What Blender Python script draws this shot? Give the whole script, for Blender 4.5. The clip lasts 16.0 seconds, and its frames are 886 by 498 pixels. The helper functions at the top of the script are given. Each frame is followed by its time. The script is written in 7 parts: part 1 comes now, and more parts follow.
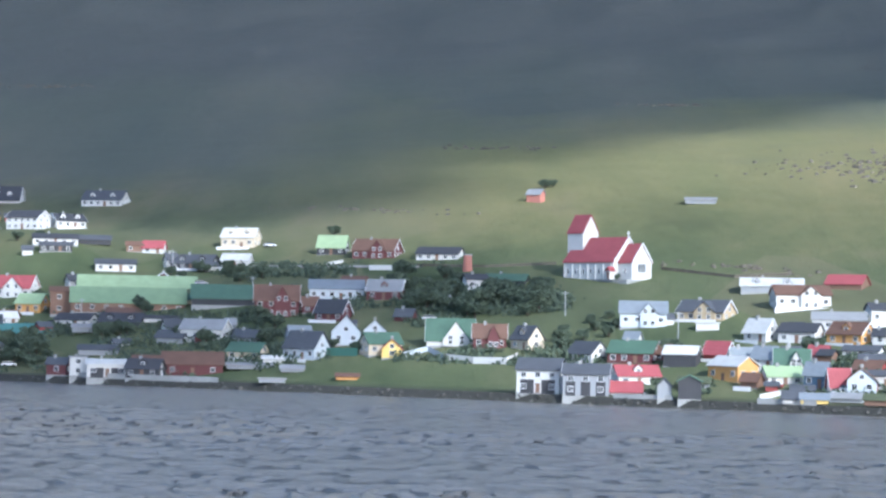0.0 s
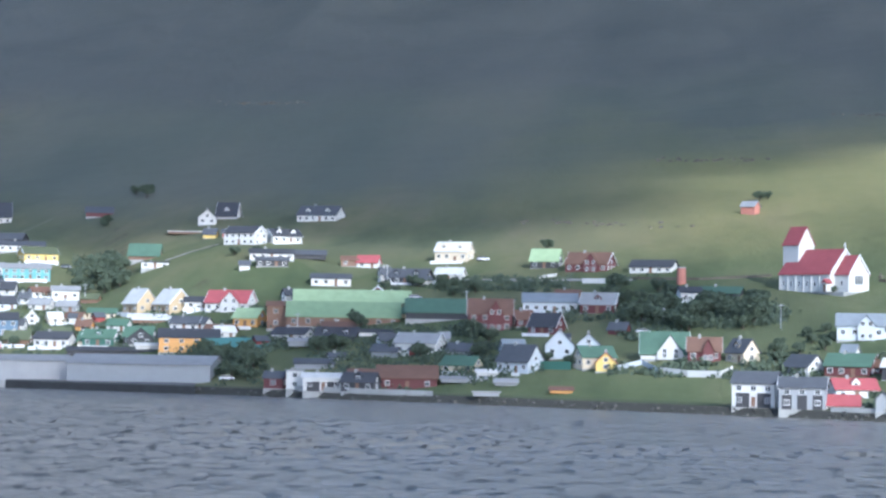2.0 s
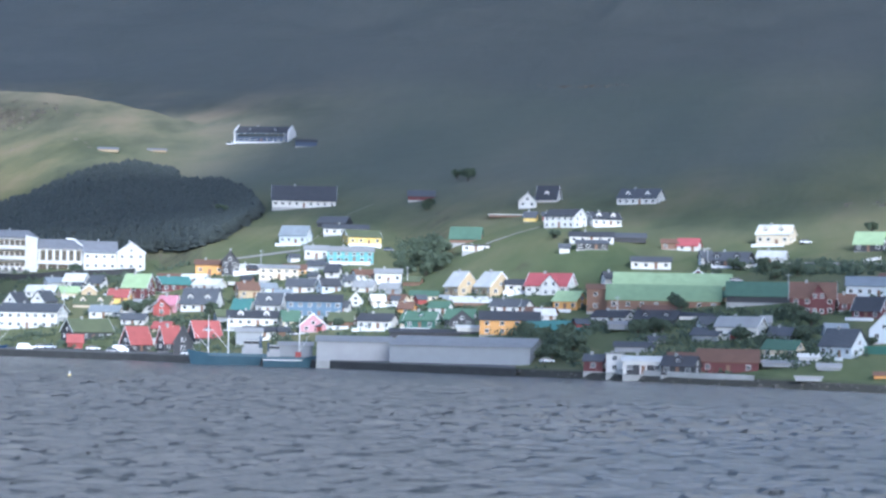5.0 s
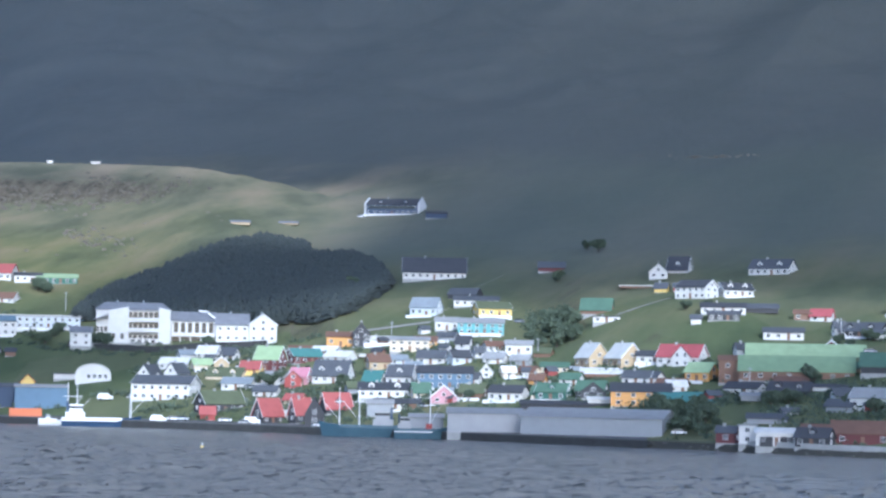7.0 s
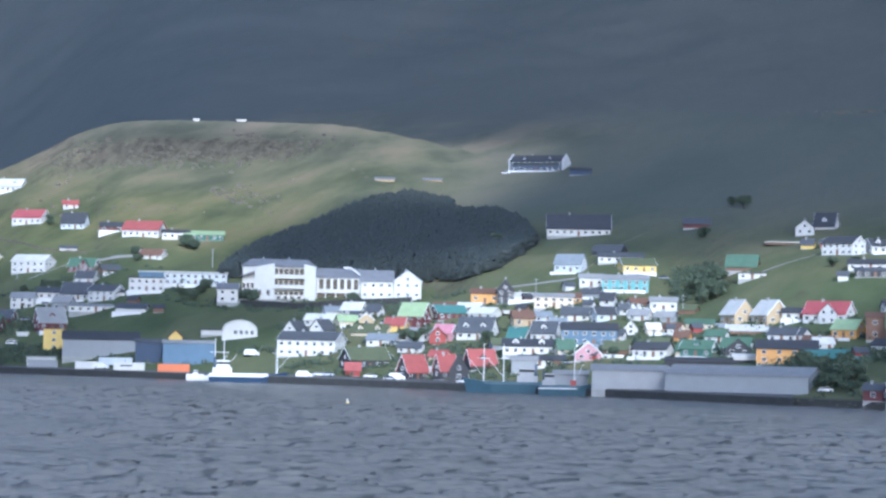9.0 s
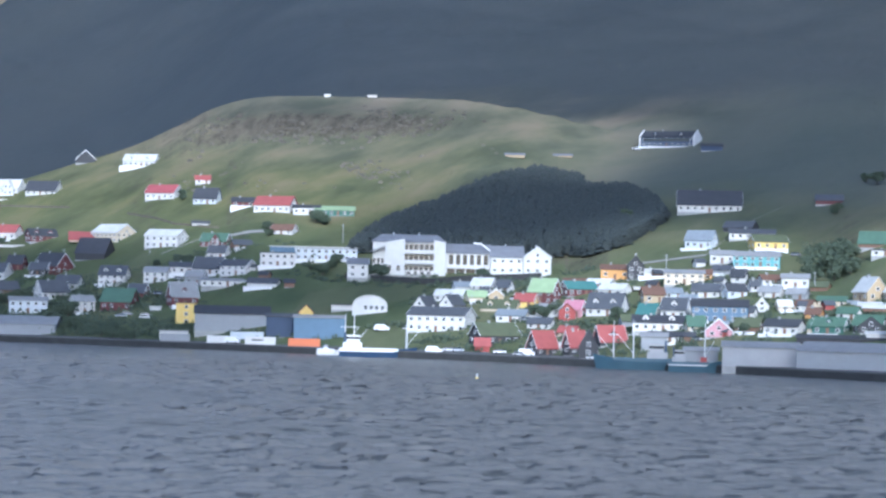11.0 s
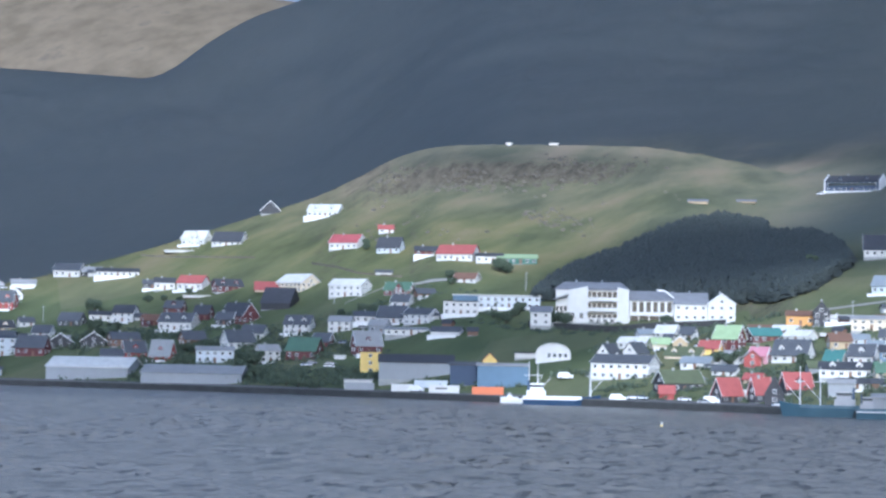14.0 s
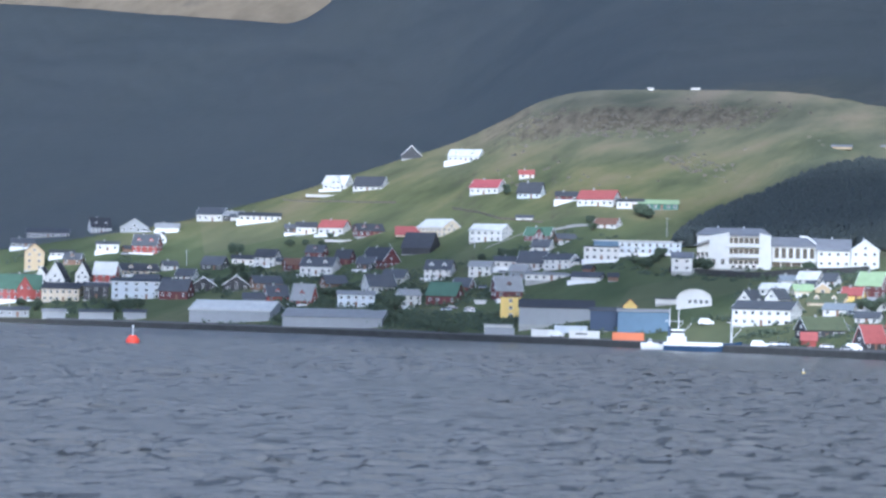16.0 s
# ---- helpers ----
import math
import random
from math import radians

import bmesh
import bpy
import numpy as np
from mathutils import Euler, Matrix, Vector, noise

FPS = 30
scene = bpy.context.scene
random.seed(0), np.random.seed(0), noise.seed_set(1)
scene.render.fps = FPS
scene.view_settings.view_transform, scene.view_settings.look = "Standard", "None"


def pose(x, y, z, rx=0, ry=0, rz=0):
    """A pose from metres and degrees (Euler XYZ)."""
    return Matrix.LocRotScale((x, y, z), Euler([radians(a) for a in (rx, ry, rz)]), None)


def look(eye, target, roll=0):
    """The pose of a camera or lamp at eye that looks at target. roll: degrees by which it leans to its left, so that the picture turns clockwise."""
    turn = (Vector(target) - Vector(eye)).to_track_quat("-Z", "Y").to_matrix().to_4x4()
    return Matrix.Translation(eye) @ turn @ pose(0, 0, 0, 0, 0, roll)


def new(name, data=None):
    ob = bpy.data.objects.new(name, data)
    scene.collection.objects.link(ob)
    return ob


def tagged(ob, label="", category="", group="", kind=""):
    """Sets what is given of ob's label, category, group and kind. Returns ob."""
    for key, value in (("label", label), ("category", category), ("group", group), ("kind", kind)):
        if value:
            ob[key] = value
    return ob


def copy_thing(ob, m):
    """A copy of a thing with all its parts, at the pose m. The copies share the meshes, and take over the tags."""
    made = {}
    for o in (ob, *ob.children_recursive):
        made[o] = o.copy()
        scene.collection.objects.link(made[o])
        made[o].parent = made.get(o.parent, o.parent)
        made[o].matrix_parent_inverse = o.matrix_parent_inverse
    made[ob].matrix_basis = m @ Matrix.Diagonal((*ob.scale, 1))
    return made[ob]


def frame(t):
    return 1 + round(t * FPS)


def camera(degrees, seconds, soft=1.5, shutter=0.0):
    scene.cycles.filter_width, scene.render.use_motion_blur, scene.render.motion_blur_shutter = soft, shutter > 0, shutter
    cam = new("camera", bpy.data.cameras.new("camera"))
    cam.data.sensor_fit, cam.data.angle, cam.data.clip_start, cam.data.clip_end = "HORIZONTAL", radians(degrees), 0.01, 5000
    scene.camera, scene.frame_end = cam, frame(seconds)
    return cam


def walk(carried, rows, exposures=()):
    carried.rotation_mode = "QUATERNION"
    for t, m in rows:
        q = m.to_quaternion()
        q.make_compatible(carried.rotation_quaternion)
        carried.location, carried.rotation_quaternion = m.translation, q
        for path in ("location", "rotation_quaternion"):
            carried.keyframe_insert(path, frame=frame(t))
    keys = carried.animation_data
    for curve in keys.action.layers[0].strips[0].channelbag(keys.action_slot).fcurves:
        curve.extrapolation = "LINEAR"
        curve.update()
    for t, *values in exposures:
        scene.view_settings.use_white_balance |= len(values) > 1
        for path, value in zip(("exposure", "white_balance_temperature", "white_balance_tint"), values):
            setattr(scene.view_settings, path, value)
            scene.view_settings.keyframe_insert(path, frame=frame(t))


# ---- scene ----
cam = camera(22.0, 16.0, soft=2.6)


def aim(yaw, pitch, roll):
    """The fixed stand-point on deck: yaw to the left, pitch up, lean of the picture, in degrees."""
    a, b = radians(yaw), radians(pitch)
    return look((0, 0, 20), (-math.sin(a) * math.cos(b), math.cos(a) * math.cos(b), 20 + math.sin(b)), roll)


walk(cam, [
    (0.0, aim(0.000, 1.630, 1.054)),
    (0.5, aim(1.422, 1.387, 1.129)),
    (1.0, aim(2.540, 1.387, 1.154)),
    (1.5, aim(3.580, 1.415, 1.000)),
    (2.0, aim(5.361, 1.879, 0.890)),
    (2.5, aim(6.864, 2.145, 0.899)),
    (3.0, aim(8.353, 2.255, 1.044)),
    (3.5, aim(10.007, 1.838, 1.291)),
    (4.0, aim(11.294, 1.467, 1.312)),
    (4.2, aim(11.828, 1.273, 1.256)),
    (6.3, aim(15.820, 1.998, 1.055)),
    (6.5, aim(16.319, 2.492, 1.097)),
    (7.0, aim(16.694, 3.050, 1.015)),
    (7.5, aim(17.773, 2.942, 0.916)),
    (8.0, aim(19.062, 3.110, 0.876)),
    (8.5, aim(19.959, 2.778, 1.007)),
    (9.0, aim(20.299, 1.895, 1.099)),
    (9.2, aim(20.405, 1.723, 1.063)),
    (11.3, aim(24.189, 1.267, 1.327)),
    (11.5, aim(24.611, 1.560, 1.321)),
    (12.0, aim(25.611, 1.963, 1.203)),
    (12.5, aim(26.202, 2.145, 1.021)),
    (13.0, aim(26.472, 3.193, 0.866)),
    (13.5, aim(27.074, 3.294, 0.883)),
    (14.0, aim(28.166, 2.325, 1.043)),
    (14.5, aim(29.595, 1.750, 1.173)),
    (15.0, aim(30.935, 1.331, 1.264)),
    (15.5, aim(31.165, 1.054, 1.389)),
    (16.0, aim(31.668, 0.874, 1.321)),
], exposures=[(0, 0.38, 4980, 10), (3.5, 0.37, 4870, 10), (8, 0.15, 4720, 11), (16, 0.11, 4760, 11)])

# ---- daylight: a sun to the right behind the camera, a pale broken sky ----
SUN = Vector((0.5, -0.866, 0.0)) * math.cos(radians(30)) + Vector((0, 0, math.sin(radians(30))))
world = bpy.data.worlds.new("world")
scene.world = world
world.use_nodes = True
sky = world.node_tree.nodes.new("ShaderNodeTexSky")
sky.sky_type, sky.sun_disc = "NISHITA", False
sky.sun_elevation, sky.sun_rotation = radians(30), math.atan2(0.5, -0.866)
sky.air_density, sky.dust_density, sky.ozone_density = 1.0, 2.5, 1.5
world.node_tree.links.new(sky.outputs[0], world.node_tree.nodes["Background"].inputs[0])
world.node_tree.nodes["Background"].inputs[1].default_value = 0.238
lamp = bpy.data.lights.new("sun", "SUN")
lamp.energy, lamp.angle, lamp.color = 3.75, radians(0.5), (1.0, 0.90, 0.74)
sun = new("sun", lamp)
sun.matrix_world = look(SUN * 50, (0, 0, 0))

# ---- materials ----
def nodes_of(name, rough=0.8, metal=0.0):
    m = bpy.data.materials.new(name)
    m.use_nodes = True
    t = m.node_tree
    b = t.nodes["Principled BSDF"]
    b.inputs["Roughness"].default_value, b.inputs["Metallic"].default_value = rough, metal
    return m, t, b


def noise_node(t, scale, detail=4, vec=None, rough=0.6):
    n = t.nodes.new("ShaderNodeTexNoise")
    n.inputs["Scale"].default_value, n.inputs["Detail"].default_value, n.inputs["Roughness"].default_value = scale, detail, rough
    if vec:
        t.links.new(vec, n.inputs["Vector"])
    return n.outputs["Fac"]


def ramp(t, fac, stops):
    r = t.nodes.new("ShaderNodeValToRGB")
    while len(r.color_ramp.elements) < len(stops):
        r.color_ramp.elements.new(0.5)
    for e, (p, c) in zip(r.color_ramp.elements, stops):
        e.position, e.color = p, (*c, 1)
    t.links.new(fac, r.inputs[0])
    return r.outputs[0]


def blend(t, fac, a, b, kind="MIX"):
    n = t.nodes.new("ShaderNodeMix")
    n.data_type, n.blend_type = "RGBA", kind
    for v, i in ((fac, 0), (a, 6), (b, 7)):
        if isinstance(v, (int, float)):
            n.inputs[i].default_value = v
        elif isinstance(v, tuple):
            n.inputs[i].default_value = (*v, 1)
        else:
            t.links.new(v, n.inputs[i])
    return n.outputs[2]


def bump(t, b, height, strength, distance):
    n = t.nodes.new("ShaderNodeBump")
    n.inputs["Strength"].default_value, n.inputs["Distance"].default_value = strength, distance
    t.links.new(height, n.inputs["Height"])
    t.links.new(n.outputs[0], b.inputs["Normal"])


def math_node(t, op, a, b=0.0, c=0.0):
    n = t.nodes.new("ShaderNodeMath")
    n.operation = op
    for i, v in enumerate((a, b, c)):
        if isinstance(v, (int, float)):
            n.inputs[i].default_value = v
        else:
            t.links.new(v, n.inputs[i])
    return n.outputs[0]


def position(t):
    return t.nodes.new("ShaderNodeNewGeometry").outputs["Position"]


def scaled(t, vec, s):
    n = t.nodes.new("ShaderNodeVectorMath")
    n.operation = "MULTIPLY"
    t.links.new(vec, n.inputs[0])
    n.inputs[1].default_value = s
    return n.outputs[0]


def paint(name, colour, rough=0.7, wear=0.25, boards=0.0, metal=0.0):
    """Weathered paint or sheet: two scales of stain and, if asked, board or sheet joints every so many metres."""
    m, t, b = nodes_of(name, rough, metal)
    p = position(t)
    big, fine = noise_node(t, 0.35, 5, p), noise_node(t, 4.0, 4, p)
    dark = tuple(c * (1 - wear) for c in colour)
    c = blend(t, ramp(t, big, [(0.35, (0, 0, 0)), (0.75, (1, 1, 1))]), colour, dark)
    c = blend(t, math_node(t, "MULTIPLY", fine, 0.35), c, tuple(v * (1 - wear * 0.8) for v in colour))
    each = t.nodes.new("ShaderNodeObjectInfo").outputs["Random"]
    c = blend(t, math_node(t, "MULTIPLY", each, 0.22), c, tuple(0.72 * v for v in colour))
    t.links.new(c, b.inputs["Base Color"])
    if boards:
        w = t.nodes.new("ShaderNodeTexWave")
        w.bands_direction = "DIAGONAL"
        w.inputs["Scale"].default_value = 0.31 / boards
        w.inputs["Distortion"].default_value = 0.0
        t.links.new(scaled(t, p, (1.0, 1.0, 0.0)), w.inputs["Vector"])
        bump(t, b, w.outputs["Fac"], 0.5, 0.03)
    else:
        bump(t, b, fine, 0.3, 0.02)
    return m


COLOURS = {
    "W": ("white_wall", (0.61, 0.60, 0.565)), "C": ("cream_wall", (0.62, 0.53, 0.39)), "R": ("red_wall", (0.30, 0.065, 0.055)),
    "D": ("dark_red_wall", (0.125, 0.04, 0.04)), "Y": ("yellow_wall", (0.72, 0.53, 0.16)), "O": ("orange_wall", (0.60, 0.32, 0.10)),
    "G": ("grey_wall", (0.30, 0.31, 0.32)), "L": ("pale_blue_wall", (0.52, 0.56, 0.59)), "B": ("blue_wall", (0.11, 0.17, 0.24)),
    "K": ("tarred_wall", (0.048, 0.048, 0.052)), "T": ("turquoise_wall", (0.14, 0.34, 0.34)), "P": ("pink_wall", (0.50, 0.27, 0.30)),
    "S": ("salmon_wall", (0.46, 0.19, 0.14)), "M": ("pale_grey_wall", (0.36, 0.36, 0.36)),
    "V": ("navy_wall", (0.045, 0.065, 0.11)), "N": ("brown_wall", (0.20, 0.12, 0.08)), "A": ("tan_wall", (0.46, 0.36, 0.22)), "E": ("green_wall", (0.05, 0.13, 0.10)),
}
ROOFS = {
    "k": ("black_roof", (0.055, 0.057, 0.064)), "g": ("slate_grey_roof", (0.085, 0.09, 0.10)), "G": ("green_roof", (0.085, 0.15, 0.10)),
    "m": ("mid_green_roof", (0.24, 0.33, 0.18)), "l": ("light_green_roof", (0.34, 0.44, 0.24)), "r": ("red_roof", (0.35, 0.085, 0.090)), "o": ("orange_red_roof", (0.33, 0.09, 0.08)),
    "w": ("white_sheet_roof", (0.63, 0.62, 0.57)), "s": ("silver_sheet_roof", (0.30, 0.30, 0.295)), "n": ("brown_roof", (0.16, 0.09, 0.06)),
    "t": ("turf_roof", (0.10, 0.115, 0.06)), "T": ("turquoise_roof", (0.08, 0.20, 0.18)), "p": ("pink_roof", (0.50, 0.22, 0.27)),
    "h": ("grey_felt_roof", (0.20, 0.205, 0.22)), "b": ("pale_blue_roof", (0.23, 0.255, 0.275)),
}
WALL = {k: paint(n, c, 0.75, 0.14, 0.35) for k, (n, c) in COLOURS.items()}
ROOF = {k: paint(n, c, 0.78, 0.25, 0.5) for k, (n, c) in ROOFS.items()}
CONCRETE = paint("concrete", (0.36, 0.36, 0.34), 0.9, 0.35)
TRIM = paint("white_trim", (0.7, 0.7, 0.69), 0.6, 0.08)
RUST = paint("red_buoy_paint", (0.62, 0.06, 0.03), 0.5, 0.2)
HULL = paint("blue_green_hull", (0.06, 0.115, 0.15), 0.4, 0.25)
NAVY = paint("navy_hull", (0.02, 0.05, 0.11), 0.4, 0.2)
STEEL = paint("galvanised_steel", (0.5, 0.51, 0.52), 0.45, 0.2, metal=0.6)
BARK = paint("bark", (0.10, 0.075, 0.055), 0.9, 0.4)


def glass():
    m, t, b = nodes_of("window_glass", 0.08)
    b.inputs["Base Color"].default_value = (0.02, 0.025, 0.03, 1)
    b.inputs["Specular IOR Level"].default_value = 0.6
    return m


GLASS = glass()


def leaves(name, dark, light):
    m, t, b = nodes_of(name, 0.85)
    r = t.nodes.new("ShaderNodeNewGeometry").outputs["Random Per Island"]
    n = noise_node(t, 0.09, 6, position(t), 0.7)
    c = blend(t, r, dark, light)
    c = blend(t, math_node(t, "MULTIPLY", n, 0.6), c, dark)
    t.links.new(c, b.inputs["Base Color"])
    return m


SPRUCE = leaves("spruce_needles", (0.043, 0.052, 0.046), (0.052, 0.061, 0.053))
LEAF = leaves("shrub_leaves", (0.060, 0.081, 0.054), (0.088, 0.115, 0.068))


def grassland():
    """Pasture low down, tan and brown patches on the hill, dark haze-tinted heather on the mountain, pale dry grass on
    the far one.
    """
    m, t, b = nodes_of("grassland", 0.95)
    b.inputs["Specular IOR Level"].default_value = 0.15
    p = position(t)
    sep = t.nodes.new("ShaderNodeSeparateXYZ")
    t.links.new(p, sep.inputs[0])
    x, y, z = sep.outputs
    slope = scaled(t, p, (1.0, 0.34, 0.5))
    wide, mid = noise_node(t, 0.006, 5, p), noise_node(t, 0.03, 6, slope)
    fine, tiny = noise_node(t, 0.2, 5, slope, 0.7), noise_node(t, 1.2, 4, p, 0.7)
    grass = ramp(t, mid, [(0.36, (0.077, 0.089, 0.039)), (0.47, (0.135, 0.141, 0.059)), (0.56, (0.188, 0.173, 0.073)), (0.68, (0.244, 0.197, 0.107))])
    lush = ramp(t, mid, [(0.32, (0.076, 0.098, 0.046)), (0.5, (0.122, 0.143, 0.066)), (0.68, (0.180, 0.178, 0.090))])
    low = math_node(t, "ADD", z, math_node(t, "MULTIPLY", math_node(t, "SUBTRACT", wide, 0.5), 50))
    grass = blend(t, ramp(t, math_node(t, "DIVIDE", low, 100), [(0.30, (1, 1, 1)), (0.62, (0, 0, 0))]), grass, lush)
    broad = noise_node(t, 0.012, 5, scaled(t, p, (1.0, 0.16, 0.2)), 0.5)
    rough = ramp(t, mid, [(0.38, (0.118, 0.118, 0.082)), (0.5, (0.182, 0.165, 0.112)), (0.62, (0.245, 0.203, 0.142))])
    height = math_node(t, "ADD", z, math_node(t, "MULTIPLY", math_node(t, "SUBTRACT", wide, 0.5), 80))
    dry = ramp(t, math_node(t, "DIVIDE", height, 200), [(0.30, (0, 0, 0)), (0.62, (1, 1, 1))])
    # heather on the mountain's flank, east of the green hill, darkened for cloud shade
    shaded_moor = ramp(t, broad, [(0.30, (0.111, 0.124, 0.103)), (0.5, (0.131, 0.140, 0.112)), (0.70, (0.155, 0.155, 0.122))])
    flank = math_node(t, "DIVIDE", math_node(t, "ADD", x, 430), 90)
    # brighter tan to the east carries the sunlight on the slope in its colour
    tan = ramp(t, broad, [(0.30, (0.180, 0.189, 0.081)), (0.5, (0.246, 0.227, 0.102)), (0.70, (0.307, 0.255, 0.125))])
    tan = blend(t, ramp(t, math_node(t, "DIVIDE", math_node(t, "ADD", x, 100), 120), [(0.0, (0, 0, 0)), (1.0, (1, 1, 1))]), shaded_moor, tan)
    shaded_moor = blend(t, ramp(t, math_node(t, "DIVIDE", height, 200), [(0.45, (0, 0, 0)), (0.64, (1, 1, 1))]), tan, shaded_moor)
    soon = ramp(t, math_node(t, "DIVIDE", height, 200), [(0.17, (0, 0, 0)), (0.42, (1, 1, 1))])
    c = blend(t, ramp(t, flank, [(0.0, (0, 0, 0)), (1.0, (1, 1, 1))]), blend(t, dry, grass, rough), blend(t, soon, grass, shaded_moor))
    cells = t.nodes.new("ShaderNodeTexVoronoi")
    cells.inputs["Scale"].default_value = 0.02
    t.links.new(scaled(t, p, (1.0, 0.6, 0.0)), cells.inputs["Vector"])
    field = t.nodes.new("ShaderNodeSeparateXYZ")
    t.links.new(cells.outputs["Color"], field.inputs[0])
    c = blend(t, math_node(t, "MULTIPLY", field.outputs[0], ramp(t, math_node(t, "DIVIDE", z, 100), [(0.35, (0.40, 0.40, 0.40)), (0.75, (0.06, 0.06, 0.06))])), c, blend(t, field.outputs[1], (0.075, 0.105, 0.048), (0.22, 0.19, 0.115)))
    # bluish grey of haze is mixed into this colour, by height and distance
    hazy_heath = ramp(t, broad, [(0.30, (0.108, 0.117, 0.115)), (0.5, (0.113, 0.122, 0.120)), (0.70, (0.120, 0.127, 0.122))])
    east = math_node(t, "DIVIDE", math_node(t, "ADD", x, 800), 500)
    hazy_heath = blend(t, ramp(t, east, [(0.0, (0, 0, 0)), (1.0, (1, 1, 1))]), hazy_heath, ramp(t, broad, [(0.30, (0.112, 0.117, 0.104)), (0.70, (0.131, 0.133, 0.117))]))
    c = blend(t, ramp(t, math_node(t, "DIVIDE", height, 300), [(0.42, (0, 0, 0)), (0.62, (1, 1, 1))]), c, hazy_heath)
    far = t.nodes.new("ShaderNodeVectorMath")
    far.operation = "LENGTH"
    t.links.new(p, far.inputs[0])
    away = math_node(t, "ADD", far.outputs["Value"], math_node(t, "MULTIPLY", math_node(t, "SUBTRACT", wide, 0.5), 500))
    c = blend(t, ramp(t, math_node(t, "DIVIDE", away, 3000), [(0.43, (0, 0, 0)), (0.48, (1, 1, 1))]), c, hazy_heath)
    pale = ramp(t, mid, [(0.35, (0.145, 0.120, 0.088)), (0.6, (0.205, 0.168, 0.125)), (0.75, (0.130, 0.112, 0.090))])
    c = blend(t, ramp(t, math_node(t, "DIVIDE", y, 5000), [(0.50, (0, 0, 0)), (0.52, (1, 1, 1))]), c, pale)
    # bare rock where it is steep
    nz = t.nodes.new("ShaderNodeSeparateXYZ")
    t.links.new(t.nodes.new("ShaderNodeNewGeometry").outputs["True Normal"], nz.inputs[0])
    steep = math_node(t, "ADD", nz.outputs[2], math_node(t, "MULTIPLY", math_node(t, "SUBTRACT", fine, 0.5), 0.25))
    rock = ramp(t, fine, [(0.35, (0.062, 0.055, 0.042)), (0.65, (0.165, 0.138, 0.100))])
    steep = math_node(t, "ADD", steep, math_node(t, "MULTIPLY", math_node(t, "GREATER_THAN", far.outputs["Value"], 1330), 0.3))
    c = blend(t, ramp(t, steep, [(0.82, (1, 1, 1)), (0.92, (0, 0, 0))]), c, rock)
    c = blend(t, math_node(t, "MULTIPLY", fine, 0.4), c, blend(t, 0.5, c, (0.035, 0.05, 0.022)))
    c = blend(t, ramp(t, math_node(t, "DIVIDE", z, 4), [(0.42, (1, 1, 1)), (0.52, (0, 0, 0))]), c, (0.055, 0.054, 0.046))
    t.links.new(c, b.inputs["Base Color"])
    bump(t, b, math_node(t, "ADD", fine, math_node(t, "MULTIPLY", tiny, 0.4)), 0.8, 1.2)
    return m


def seawater():
    m, t, b = nodes_of("sea_water", 0.27)
    b.inputs["IOR"].default_value = 1.33
    p = position(t)
    chop = noise_node(t, 0.55, 4, scaled(t, p, (0.6, 1.0, 1.0)), 0.65)
    ripple = noise_node(t, 2.2, 4, p, 0.65)
    # dark faces of the wavelets are painted into the water colour as streaks
    wavelet_shade = noise_node(t, 0.34, 3, scaled(t, p, (0.85, 0.42, 0.0)), 0.6)
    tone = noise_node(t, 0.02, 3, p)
    c = ramp(t, wavelet_shade, [(0.385, (0.018, 0.020, 0.020)), (0.455, (0.170, 0.162, 0.146)), (0.75, (0.205, 0.195, 0.175))])
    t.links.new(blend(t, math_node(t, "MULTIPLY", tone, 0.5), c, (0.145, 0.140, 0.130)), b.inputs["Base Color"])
    h = math_node(t, "ADD", chop, math_node(t, "MULTIPLY", ripple, 0.2))
    bump(t, b, h, 1.0, 0.3)
    return m


CLOUD = paint("cloud_white", (0.85, 0.86, 0.88), 1.0, 0.05)
ROCK = paint("basalt_rock", (0.155, 0.135, 0.10), 0.95, 0.5)
ASPHALT = paint("quay_asphalt", (0.11, 0.11, 0.108), 0.95, 0.3)
ORANGE = paint("orange_container_paint", (0.60, 0.17, 0.06), 0.5, 0.2)
WEED = paint("weedy_quay_concrete", (0.045, 0.046, 0.045), 0.9, 0.45)
ROAD = paint("gravel_road", (0.34, 0.32, 0.29), 0.95, 0.25)
WET = paint("wet_foreshore_rock", (0.085, 0.082, 0.07), 0.7, 0.5)


def haze():
    """The pale veiled sky low over the far ridge."""
    m, t, b = nodes_of("sky_haze", 1.0)
    c = ramp(t, noise_node(t, 0.0016, 4, position(t)), [(0.3, (0.31, 0.37, 0.47)), (0.7, (0.46, 0.50, 0.56))])
    b.inputs["Base Color"].default_value = (0, 0, 0, 1)
    t.links.new(c, b.inputs["Emission Color"])
    b.inputs["Emission Strength"].default_value = 0.8
    return m


# ---- lie of the land: heights by bearing (degrees to the left of the first view) and distance ----
EYE = 20.0


def smooth(a, b, v):
    v = np.clip((v - a) / (b - a), 0, 1)
    return v * v * (3 - 2 * v)


def grain(x, y, seed=0.0):
    """Smooth value noise, about -1 to 1."""
    xi, yi = np.floor(x), np.floor(y)
    u, v = x - xi, y - yi
    u, v = u * u * (3 - 2 * u), v * v * (3 - 2 * v)

    def corner(a, b):
        w = np.sin(a * 127.1 + b * 311.7 + seed * 74.7) * 43758.5453
        return 2 * (w - np.floor(w)) - 1

    low = corner(xi, yi) * (1 - u) + corner(xi + 1, yi) * u
    high = corner(xi, yi + 1) * (1 - u) + corner(xi + 1, yi + 1) * u
    return low * (1 - v) + high * v


HILL_AZ = [15, 17.5, 18.5, 19.2, 20, 21, 22.6, 24, 28, 28.8, 30, 31, 33, 35, 37, 38.5, 40.6, 44]
